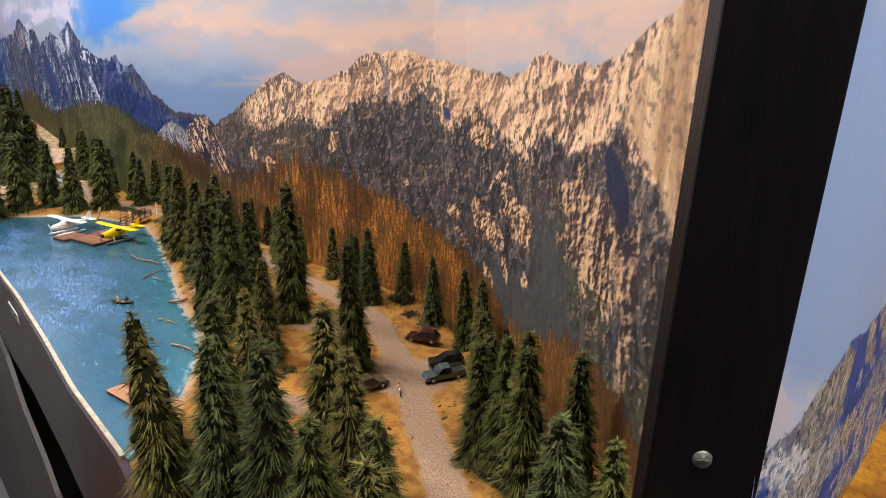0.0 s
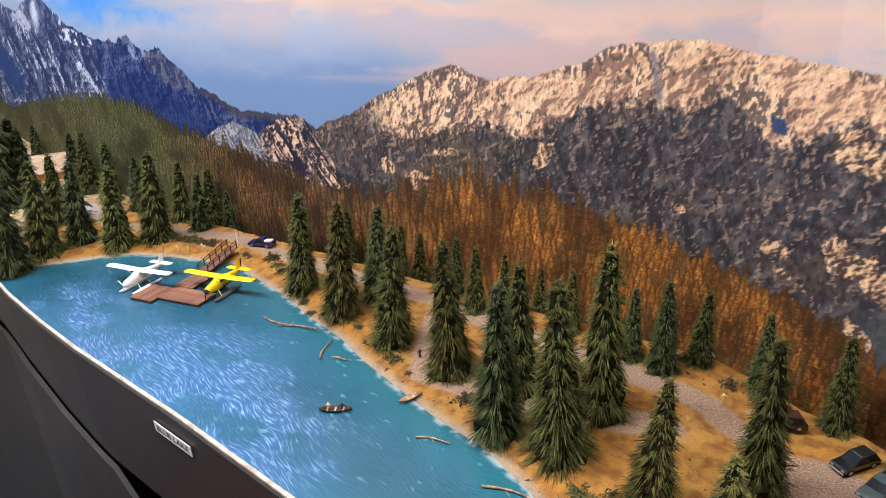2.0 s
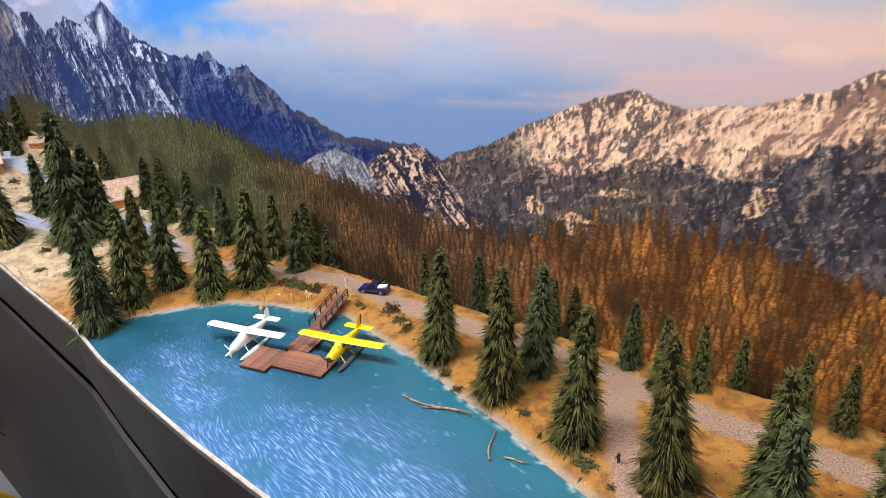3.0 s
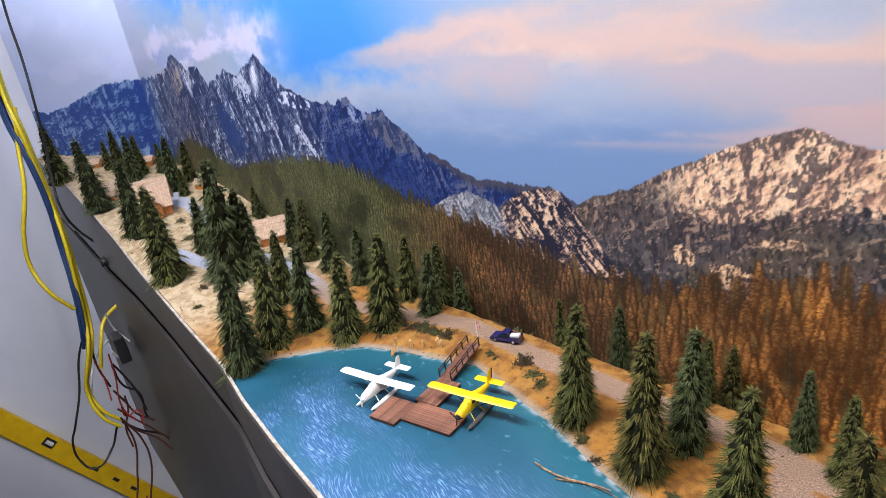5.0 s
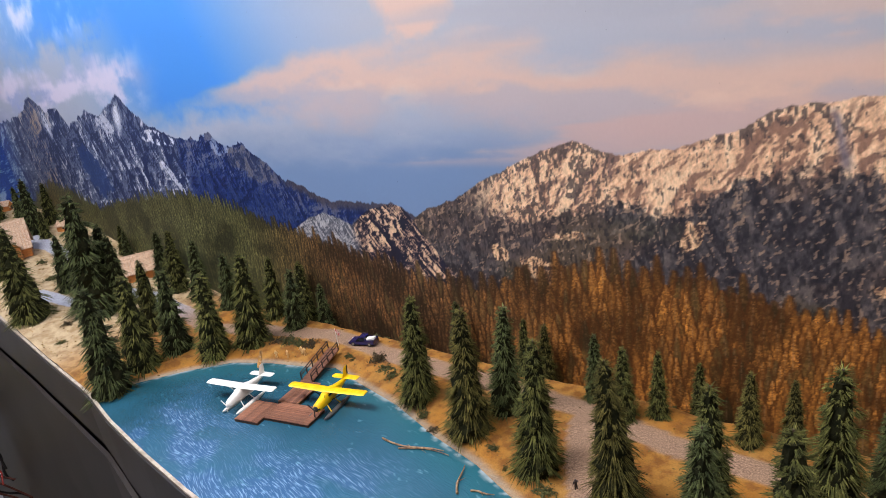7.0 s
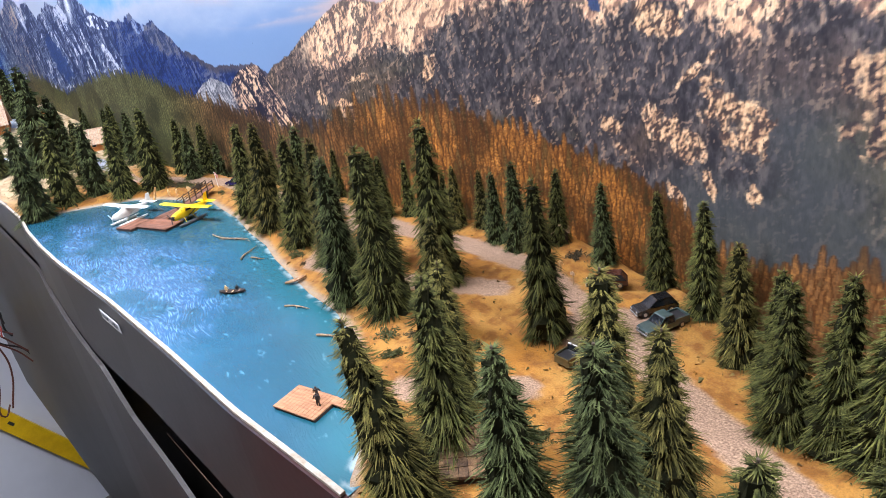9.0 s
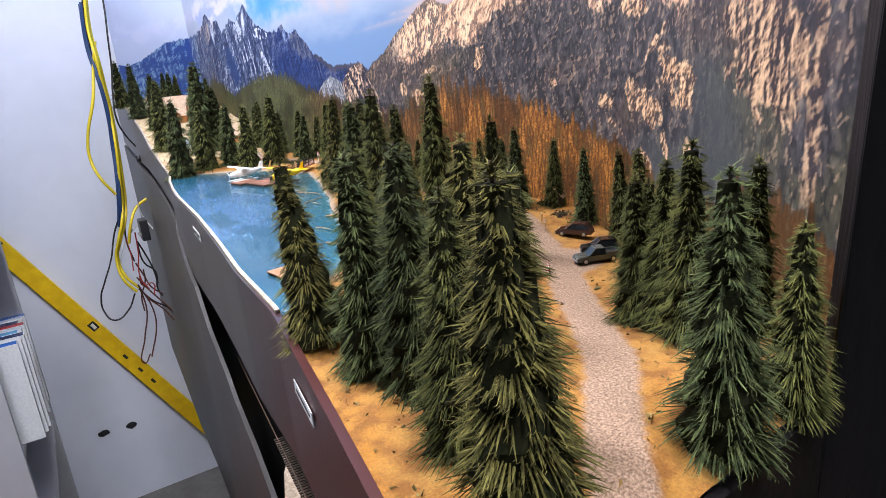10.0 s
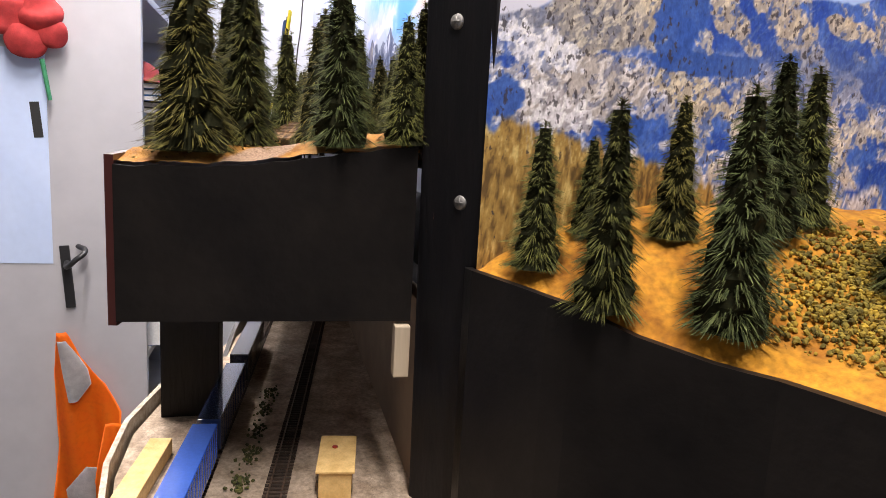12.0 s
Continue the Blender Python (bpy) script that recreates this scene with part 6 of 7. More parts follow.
# flag pole and sign posts
flag = thing("flag_pole", on_ground(-1.006, 0.421), "thin white flag pole with a small red and white flag", "flag pole")
bm = bmesh.new()
tube(bm, (0, 0, 0), (0, 0, 0.022), 0.0004, sides=6)
part("pole", bm, WHITE_PLASTIC, flag)
bm = bmesh.new()
for i in range(5):
    box(bm, (0.001 + 0.0014 * i, 0.0004 * math.sin(i * 1.6), 0.0195 - 0.0009 * i), (0.0015, 0.0003, 0.0042), (0, 25, 15 * math.cos(i * 1.6)))
part("flag", bm, material("red_white_cloth", (0.7, 0.65, 0.6), (0.5, 0.05, 0.04), 420, 0.8), flag)
for x, y, h in ((-0.407, 0.392, 0.012), (-0.327, 0.311, 0.013), (-0.290, 0.262, 0.022)):
    sign = thing("sign_post", on_ground(x, y), "pale post with a small plain sign board", "sign post")
    bm = bmesh.new()
    tube(bm, (0, 0, 0), (0, 0, h), 0.0004, sides=6)
    part("post", bm, PALE_TIMBER, sign)
    bm = bmesh.new()
    box(bm, (0, -0.0005, h - 0.0018), (0.0036, 0.0004, 0.0026))
    part("board", bm, PALE_TIMBER, sign)


# ---- shrubs ----
def shrub_mesh(seed, count):
    rng = np.random.default_rng(seed)
    verts, faces = [], []
    for _ in range(count):
        d = rng.normal(size=3)
        d = d / np.linalg.norm(d) * (0.25 + 0.75 * rng.random() ** 0.6) * (1 + 0.35 * math.sin(5 * math.atan2(d[1], d[0]) + seed))
        c = np.array([d[0], d[1], 0.55 * abs(d[2]) + 0.03])
        s = rng.uniform(0.05, 0.12)
        k = len(verts)
        axes = rng.normal(size=(3, 3)) * s * 0.75
        verts.extend([c + axes[0], c + axes[1], c + axes[2], c - axes[0] - axes[1] - axes[2] * 0.4])
        faces.extend([(k, k + 1, k + 2), (k, k + 2, k + 3), (k, k + 3, k + 1), (k + 1, k + 3, k + 2)])
    return verts, faces


SHRUBS = []
for i, mat in enumerate((SHRUB_GREEN, SHRUB_BROWN)):
    v, f = shrub_mesh(20 + i, 330)
    ob = raw_mesh("shrub", v, f, mat)
    SHRUBS.append(tagged(ob, "low clump of %s foam shrub on sandy ground" % ("olive green" if i == 0 else "brown green"), "shrub", "shrubs along the shore and roads"))
spots = [(-0.674, 0.322, 0.010), (-0.589, 0.304, 0.009), (-0.477, 0.260, 0.008), (-0.455, 0.243, 0.007), (-0.935, 0.414, 0.011), (-0.913, 0.404, 0.009), (-0.898, 0.397, 0.008), (-0.842, 0.369, 0.009), (-0.824, 0.360, 0.007), (-1.106, 0.397, 0.008), (-1.091, 0.400, 0.010), (-1.077, 0.404, 0.011), (-1.058, 0.405, 0.011), (-1.043, 0.409, 0.010), (-0.975, 0.409, 0.005), (-0.965, 0.407, 0.004), (-1.031, 0.471, 0.011), (-1.007, 0.471, 0.012), (-0.981, 0.471, 0.010), (-0.801, 0.348, 0.005), (-0.791, 0.359, 0.006), (-0.736, 0.346, 0.006), (-0.427, 0.428, 0.008), (-0.409, 0.430, 0.009), (-0.465, 0.442, 0.007), (-0.398, 0.421, 0.007), (-0.558, 0.471, 0.008), (-0.637, 0.471, 0.009), (-0.590, 0.471, 0.008)]
more = [(-0.335, 0.240, 0.007), (-0.300, 0.245, 0.006), (-0.460, 0.270, 0.006), (-0.420, 0.285, 0.007), (-1.290, 0.283, 0.010), (-1.330, 0.300, 0.009), (-1.360, 0.278, 0.008), (-1.400, 0.262, 0.008), (-1.450, 0.290, 0.009), (-1.550, 0.285, 0.010), (-1.600, 0.275, 0.009), (-1.660, 0.300, 0.010), (-1.630, 0.345, 0.011), (-1.700, 0.360, 0.010), (-1.780, 0.310, 0.010), (-1.820, 0.300, 0.010), (-2.020, 0.300, 0.012), (-1.184, 0.471, 0.008), (-0.761, 0.353, 0.004), (-0.715, 0.332, 0.004), (-0.650, 0.312, 0.004)]
for i, (x, y, r) in enumerate(spots + more):
    m = pose(*on_ground(x, y, -0.001), 0, 0, i * 77) @ Matrix.Diagonal((r * (1.0 + 0.15 * (i % 4)), r * (0.75 + 0.15 * (i % 3)), r * (0.75 + 0.12 * (i % 5)), 1))
    if i < 2:
        first_shrub = m
        SHRUBS[i]["keep"] = i
        if i == 0:
            keep0 = m
        else:
            keep1 = m
    else:
        copy_thing(SHRUBS[(i * 5 + i // 3) % 2], m)
for ob, m in zip(SHRUBS, (keep0, keep1)):
    ob.matrix_basis = m
    del ob["keep"]

# flecks of scatter: twigs, stones and tufts on the ground, too many to count
rng = np.random.default_rng(5)
verts, faces = [], []
for _ in range(5200):
    x = rng.uniform(-2.2, -0.12)
    y = rng.uniform(float(along(FRONT, x)) + 0.004, float(along(SKYWALL, x)) - 0.006)
    if lake_distance(x, y) < 0.003 or (road_weight(x, y) > 0.4 and rng.random() > 0.10):
        continue
    c = np.array(on_ground(x, y, 0.0002))
    s = rng.uniform(0.0005, 0.0014) * (1.6 if rng.random() < 0.08 else 1)
    k = len(verts)
    axes = rng.normal(size=(3, 3)) * s * 0.7
    axes[:, 2] = np.abs(axes[:, 2]) * 0.7
    verts.extend([c + axes[0], c + axes[1], c + axes[2] + [0, 0, s * 0.5], c - axes[0] - axes[1]])
    faces.extend([(k, k + 1, k + 2), (k, k + 2, k + 3), (k, k + 3, k + 1)])
tagged(raw_mesh("ground_scatter", verts, faces, material("scatter_of_grit_and_turf", srgb(150, 112, 60), srgb(86, 80, 44), 60, 0.95, isle=0.6)), "loose grit, twigs and dry turf on the sandy ground", "scatter", "", "stuff")

# dry gold bushes of the next scene
rng = np.random.default_rng(8)
verts, faces = [], []
ico = bmesh.new()
bmesh.ops.create_icosphere(ico, subdivisions=1, radius=1.0)
lump = np.array([tuple(v.co) for v in ico.verts])
lump_faces = [tuple(v.index for v in f.verts) for f in ico.faces]
ico.free()
for _ in range(3600):
    x, y = rng.normal(0.058, 0.024), rng.normal(0.462, 0.028)
    if y < float(along(FRONT2, x)) + 0.016 or x < -0.02:
        continue
    s = rng.uniform(0.0006, 0.0016)
    c = np.array((x, y, float(ground2_height(x, y)) + s * rng.uniform(0.0, 1.6) + 0.0035 * max(0.0, math.sin(x * 330) * math.sin(y * 290))))
    k = len(verts)
    verts.extend(c + lump * s * rng.uniform(0.65, 1.3, size=(len(lump), 1)))
    faces.extend([tuple(q + k for q in f) for f in lump_faces])
tagged(raw_mesh("moss_bushes", verts, faces, material("yellow_green_moss", srgb(150, 122, 40), srgb(104, 92, 36), 150, 0.95, isle=0.5)), "patch of yellow-green moss bushes on golden ground", "bushes", "", "stuff")


# ---- labels on the fascia ----
def fascia_label(x0, x1, drop, words, height):
    """A paper strip glued along the fascia, with raised letters where they can be read."""
    a, b = Vector((x0, float(along(FRONT, x0)), 0)), Vector((x1, float(along(FRONT, x1)), 0))
    d = b - a
    mid = (a + b) / 2 + Vector((d.y, -d.x, 0)).normalized() * 0.0062
    top = float(along(FRONT_TOP, (x0 + x1) / 2))
    lab = thing("name_label", (mid.x, mid.y, top - drop), "white paper name label glued on the black fascia", "label", turn=math.degrees(math.atan2(d.y, d.x)))
    bm = bmesh.new()
    box(bm, (0, 0, 0), (d.length, 0.0006, height))
    part("paper_strip", bm, PAPER, lab)
    if words:
        cu = bpy.data.curves.new("letters", "FONT")
        cu.body, cu.size, cu.align_x, cu.align_y, cu.extrude = words, height * 0.82, "CENTER", "CENTER", 0.0001
        tmp = new("letters", cu)
        me = bpy.data.meshes.new_from_object(tmp.evaluated_get(bpy.context.evaluated_depsgraph_get()))
        bpy.data.objects.remove(tmp)
        me.materials.clear()
        me.materials.append(INK)
        ob = new("lettering", me)
        ob.parent = lab
        ob.matrix_basis = pose(0, -0.0005, 0, 90, 0, 0) @ Matrix.Diagonal((1.25, 1, 1, 1))
        ob["label"] = "black printed capital letters"
    else:
        bm = bmesh.new()
        box(bm, (0, -0.0004, 0), (d.length * 0.75, 0.0003, height * 0.3))
        part("print_bar", bm, INK, lab)


fascia_label(-0.802, -0.748, 0.020, "BLUE LAKE", 0.0095)
fascia_label(-0.335, -0.290, 0.024, "", 0.0085)
knob = thing("fascia_knob", (-1.906, 0.258, 1.114), "black round knob on the fascia", "knob", turn=-90)
bm = bmesh.new()
tube(bm, (0, 0, 0), (0.012, 0, 0), 0.009, 0.008, 16)
part("cap", bm, BLACK_PAINT, knob, smooth=True)
bm = bmesh.new()
tube(bm, (-0.002, 0, 0), (0.003, 0, 0), 0.012, 0.012, 16)
part("collar", bm, BLACK_PAINT, knob, smooth=True)


# ---- cables ----
def cable(parent, points, r, mat, label=""):
    cu = bpy.data.curves.new("cable", "CURVE")
    cu.dimensions, cu.bevel_depth, cu.bevel_resolution, cu.resolution_u = "3D", r, 2, 6
    sp = cu.splines.new("BEZIER")
    sp.bezier_points.add(len(points) - 1)
    for bp, p in zip(sp.bezier_points, points):
        bp.co, bp.handle_left_type, bp.handle_right_type = p, "AUTO", "AUTO"
    tmp = new("cable", cu)
    me = bpy.data.meshes.new_from_object(tmp.evaluated_get(bpy.context.evaluated_depsgraph_get()))
    bpy.data.objects.remove(tmp)
    me.materials.clear()
    me.materials.append(mat)
    ob = new("cable", me)
    ob.parent = parent
    if label:
        ob["label"] = label
    return ob


def wire_colour(name, rgb):
    return material(name, rgb, tuple(c * 0.8 for c in rgb), 200, 0.45, fine=0.05)


YELLOW_W, BLACK_W, BLUE_W = wire_colour("yellow_cable", srgb(222, 196, 40)), wire_colour("black_cable", (0.015, 0.013, 0.013)), wire_colour("dark_blue_cable", (0.02, 0.05, 0.14))
RED_W, WHITE_W, BROWN_W, GREEN_W = wire_colour("red_cable", (0.35, 0.03, 0.02)), wire_colour("white_cable", (0.7, 0.7, 0.68)), wire_colour("brown_cable", (0.10, 0.03, 0.02)), wire_colour("green_cable", (0.25, 0.35, 0.05))
bundle = thing("cable_bundle", (-2.00, 0.2, 0.8), "hanging tangle of yellow, black, blue, white and brown cables", "cables")
rng = np.random.default_rng(12)
# runs of (across, up) from the bundle's foot
RUNS = [
    (YELLOW_W, 0.0040, [(0.029, 0.759), (0.018, 0.655), (0.019, 0.585), (0.021, 0.518), (0.022, 0.436), (0.016, 0.353), (0.010, 0.266), (0.003, 0.189), (-0.010, 0.141), (-0.035, 0.084), (-0.051, 0.035), (-0.044, -0.020), (-0.017, -0.063)]),
    (YELLOW_W, 0.0040, [(0.025, 0.760), (0.012, 0.656), (0.013, 0.587), (0.015, 0.517), (0.017, 0.433), (0.010, 0.348), (0.001, 0.262), (-0.007, 0.186), (-0.021, 0.138), (-0.041, 0.087), (-0.056, 0.033), (-0.050, -0.030), (-0.025, -0.070)]),
    (YELLOW_W, 0.0040, [(0.022, 0.628), (0.002, 0.557), (-0.016, 0.484), (-0.052, 0.379), (-0.058, 0.327), (-0.047, 0.272), (-0.018, 0.219)]),
    (YELLOW_W, 0.0040, [(0.059, 0.191), (0.027, 0.171), (0.003, 0.134), (-0.015, 0.073)]),
    (BLACK_W, 0.0024, [(0.074, 0.869), (0.066, 0.788), (0.061, 0.703), (0.052, 0.631), (0.045, 0.551), (0.034, 0.491), (0.027, 0.422), (0.042, 0.374), (0.069, 0.326), (0.087, 0.260)]),
    (BLACK_W, 0.0024, [(0.017, 0.741), (0.009, 0.641), (0.010, 0.530), (0.010, 0.440), (0.007, 0.356), (-0.003, 0.246), (-0.012, 0.142), (-0.018, 0.074), (-0.010, 0.011)]),
    (BLACK_W, 0.0024, [(-0.019, 0.159), (-0.045, 0.103), (-0.070, 0.032), (-0.102, -0.029), (-0.118, -0.071), (-0.119, -0.116), (-0.099, -0.143), (-0.057, -0.127), (-0.030, -0.083)]),
    (BLACK_W, 0.0024, [(0.007, 0.061), (0.016, -0.003), (0.038, -0.031), (0.033, -0.083), (0.043, -0.113)]),
    (BLACK_W, 0.0024, [(-0.018, -0.067), (0.015, -0.119), (0.050, -0.150), (0.065, -0.188)]),
    (BLACK_W, 0.0024, [(0.006, 0.076), (0.018, 0.040), (0.031, -0.012), (0.034, -0.060)]),
    (BLUE_W, 0.0036, [(0.007, 0.723), (-0.000, 0.606), (0.007, 0.522), (0.009, 0.429), (0.004, 0.357), (-0.005, 0.272), (-0.018, 0.186), (-0.029, 0.123)]),
    (BLUE_W, 0.0036, [(0.010, 0.727), (0.003, 0.611), (0.010, 0.525), (0.012, 0.430), (0.007, 0.354), (-0.001, 0.271), (-0.014, 0.181), (-0.028, 0.094)]),
    (WHITE_W, 0.0022, [(0.028, 0.122), (-0.002, 0.095), (-0.033, 0.054), (-0.048, 0.004), (-0.040, -0.061), (-0.027, -0.092)]),
    (WHITE_W, 0.0022, [(0.031, 0.183), (0.039, 0.137), (0.057, 0.100)]),
    (RED_W, 0.0018, [(-0.012, 0.142), (-0.018, 0.089), (-0.015, 0.029), (-0.020, -0.012)]),
    (RED_W, 0.0018, [(0.005, 0.105), (0.003, 0.048), (-0.007, -0.035), (0.007, -0.067)]),
    (RED_W, 0.0018, [(-0.010, -0.026), (-0.004, -0.060), (0.022, -0.060), (0.018, -0.090)]),
    (BROWN_W, 0.0022, [(-0.016, -0.060), (0.005, -0.129), (0.005, -0.186), (-0.029, -0.278)]),
    (BROWN_W, 0.0022, [(-0.016, -0.060), (-0.010, -0.143), (-0.034, -0.225), (-0.051, -0.296), (-0.029, -0.278)]),
    (BROWN_W, 0.0022, [(-0.017, -0.029), (0.005, -0.073), (0.030, -0.113), (0.056, -0.154)]),
    (BROWN_W, 0.0022, [(-0.019, -0.051), (0.001, -0.102), (0.037, -0.150), (0.055, -0.186)]),
    (BROWN_W, 0.0022, [(-0.010, 0.011), (0.005, -0.035), (0.017, -0.073), (0.043, -0.100)]),
    (BROWN_W, 0.0022, [(0.006, -0.013), (0.004, -0.057), (-0.014, -0.092), (-0.017, -0.138)]),
]
for mat, r, run in RUNS:
    drift = rng.normal() * 0.012
    cable(bundle, [Vector((drift + 0.010 * math.sin(2.0 * j + r * 900), y, z)) for j, (y, z) in enumerate(run)], r, mat)
plug = thing("terminal_box", (-1.970, 0.230, 0.909), "black terminal box with plugged cables under the fascia", "terminal box")
bm = bmesh.new()
box(bm, (0, 0, 0), (0.05, 0.022, 0.06), bevel=0.003)
part("case", bm, BLACK_PAINT, plug)
for k in range(4):
    bm = bmesh.new()
    tube(bm, (-0.016 + 0.011 * k, -0.011, -0.012), (-0.016 + 0.011 * k, -0.016, -0.012), 0.003, sides=10)
    part("terminal", bm, SCREW_STEEL, plug)


# ---- spirit level against the end wall ----
LEVEL_YELLOW = material("yellow_level_enamel", srgb(240, 196, 20), srgb(224, 176, 14), 30, 0.4, fine=0.05)
lv = thing("spirit_level", (-2.612, 0.088, 0.435), "yellow box spirit level leaning diagonally on the white wall", "spirit level")
lv.matrix_basis = pose(-2.606, 0.132, 0.300, -60.4, 0, 0)
bm = bmesh.new()
box(bm, (0, 0, 0), (0.022, 1.34, 0.060), bevel=0.002)
part("beam", bm, LEVEL_YELLOW, lv)
for y, r in ((-0.19, 0.016), (-0.62, 0.012), (0.62, 0.012)):
    bm = bmesh.new()
    box(bm, (0.0114, y, 0.008), (0.002, r * 2.2, 0.026), bevel=0.0008)
    vial = part("vial_frame", bm, BLACK_PAINT, lv)
    bm = bmesh.new()
    tube(bm, (0.0125, y - r * 0.7, 0.008), (0.0125, y + r * 0.7, 0.008), 0.006, sides=10)
    part("vial", bm, WHITE_PLASTIC, vial)
for y in (-0.02, 0.06, 0.13):
    bm = bmesh.new()
    box(bm, (0.0112, y, 0.0), (0.001, 0.022, 0.010))
    part("print_bar", bm, BLACK_PAINT, lv)
for y, z in ((-0.016, 0.026), (0.082, 0.020)):
    hole = thing("cable_hole", (-2.619, y, z), "rough dark cable hole through the white wall", "hole")
    bm = bmesh.new()
    bmesh.ops.create_icosphere(bm, subdivisions=2, radius=0.014, matrix=Matrix.Diagonal((0.22, 1.5, 1, 1)))
    for q in bm.verts:
        q.co *= 1 + 0.3 * noise.noise(q.co * 120 + Vector((y * 50, 0, 0)))
    part("plug", bm, BLACK_PAINT, hole)


# ---- bookcase along the aisle ----
MELAMINE = material("white_melamine", (0.44, 0.43, 0.45), (0.40, 0.39, 0.41), 6, 0.4, fine=0.02)
case = thing("bookcase", (-1.60, -0.155, -0.3), "tall white melamine bookcase standing against the end wall", "bookcase")
for name, at, size in (("side_panel", (0, -0.30, 1.30), (0.022, 0.60, 2.6)), ("side_panel", (-1.0, -0.30, 1.30), (0.022, 0.60, 2.6)), ("back_panel", (-0.5, -0.597, 1.30), (0.98, 0.006, 2.6))):
    bm = bmesh.new()
    box(bm, at, size, bevel=0.001)
    part(name, bm, MELAMINE, case)
for z in (0.06, 0.45, 0.80, 1.16, 1.475, 1.80, 2.15, 2.55):
    bm = bmesh.new()
    box(bm, (-0.5, -0.295, z), (0.976, 0.58, 0.020), bevel=0.001)
    part("shelf", bm, MELAMINE, case)


def book(x, y, z, size, turn, cover, label):
    b = thing("book", (x, y, z), label, "book", "books and magazines on the shelves", turn)
    bm = bmesh.new()
    box(bm, (0, 0, size[2] / 2), size, bevel=0.0008)
    part("cover", bm, cover, b)
    bm = bmesh.new()
    box(bm, (0.002, 0.001, size[2] / 2), (size[0] - 0.002, size[1] + 0.001, size[2] - 0.003))
    part("page_block", bm, PAPER, b)


COVERS = [gloss("blue_cover", (0.03, 0.12, 0.40)), gloss("white_cover", (0.65, 0.65, 0.66)), gloss("navy_cover", (0.02, 0.03, 0.10)), gloss("red_cover", (0.45, 0.04, 0.04)), gloss("sky_cover", (0.15, 0.40, 0.65))]
for i in range(9):
    book(-1.70 - 0.028 * i, -0.215 + 0.006 * (i % 3), 0.51, (0.022, 0.20, 0.25), 2 * math.sin(i * 3), COVERS[(0, 1, 2, 4, 1, 3, 2, 1, 0)[i]], "standing paperback with a coloured cover on the shelf")
for i in range(5):
    book(-1.76 + 0.01 * i, -0.20 + 0.012 * math.sin(i * 2), 1.186 + 0.016 * i, (0.20, 0.26, 0.014), 10 * math.sin(i * 2.3), COVERS[(1, 2, 0, 4, 0)[i]], "magazine lying in a pile on the shelf")
cap = thing("baseball_cap", (-1.70, -0.20, 1.27), "dark red cloth cap lying on a pile of magazines", "cap", turn=60)
bm = bmesh.new()
bmesh.ops.create_uvsphere(bm, u_segments=18, v_segments=10, radius=0.085, matrix=Matrix.Diagonal((1.1, 0.9, 0.75, 1)))
bmesh.ops.bisect_plane(bm, geom=bm.verts[:] + bm.edges[:] + bm.faces[:], plane_co=(0, 0, 0), plane_no=(0, 0, -1), clear_outer=True)
for q in bm.verts:
    q.co *= 1 + 0.12 * noise.noise(q.co * 18)
RED_CLOTH = material("dark_red_cloth", (0.22, 0.02, 0.02), (0.14, 0.012, 0.014), 60, 0.9, bump=0.4)
part("crown", bm, RED_CLOTH, cap, smooth=True)
bm = bmesh.new()
loft(bm, [[(0.08 + 0.07 * t, s * (0.062 * (1 - t * t) ** 0.5 + 0.004), 0.004 - 0.012 * t + up) for s, up in ((-1, 0), (-0.5, 0.006), (0.5, 0.006), (1, 0), (0.5, 0.003), (-0.5, 0.003))] for t in (0, 0.3, 0.6, 0.85, 0.97)])
part("peak", bm, RED_CLOTH, cap)

# things hung on the bookcase's side
VEST = material("orange_safety_cloth", (1.0, 0.23, 0.012), (1.0, 0.18, 0.01), 14, 0.7, fine=0.08, bump=0.2)
SILVER_TAPE = material("reflective_grey_tape", (0.55, 0.55, 0.55), (0.45, 0.45, 0.46), 60, 0.35, fine=0.1)


vest = thing("safety_vest", (-1.589, -0.285, 0.575), "bright orange safety vest with grey reflective tape hung on the bookcase", "safety vest")


def cloth(parent, name, left, right, mat, depth, seed, fold=0.012):
    """A hanging sheet between two edge lines of (height, across) points, with soft folds."""
    bm = bmesh.new()
    n, k = 24, 34
    top, low = left[0][0], left[-1][0]
    grid = []
    for j in range(k + 1):
        z = top + (low - top) * j / k
        a = float(np.interp(-z, [-p[0] for p in left], [p[1] for p in left]))
        b = float(np.interp(-z, [-p[0] for p in right], [p[1] for p in right]))
        row = []
        for i in range(n + 1):
            u = i / n
            y = a + (b - a) * u
            x = depth + fold * math.sin(y * 70 + seed + 5 * z) + 0.5 * fold * math.sin(y * 31 - 14 * z + seed) + 0.02 * u * (1 - u)
            row.append(bm.verts.new((x, y, z)))
        grid.append(row)
    for j in range(k):
        for i in range(n):
            bm.faces.new((grid[j][i], grid[j][i + 1], grid[j + 1][i + 1], grid[j + 1][i]))
    bmesh.ops.solidify(bm, geom=bm.faces[:], thickness=0.002)
    return part(name, bm, mat, parent, "", True)


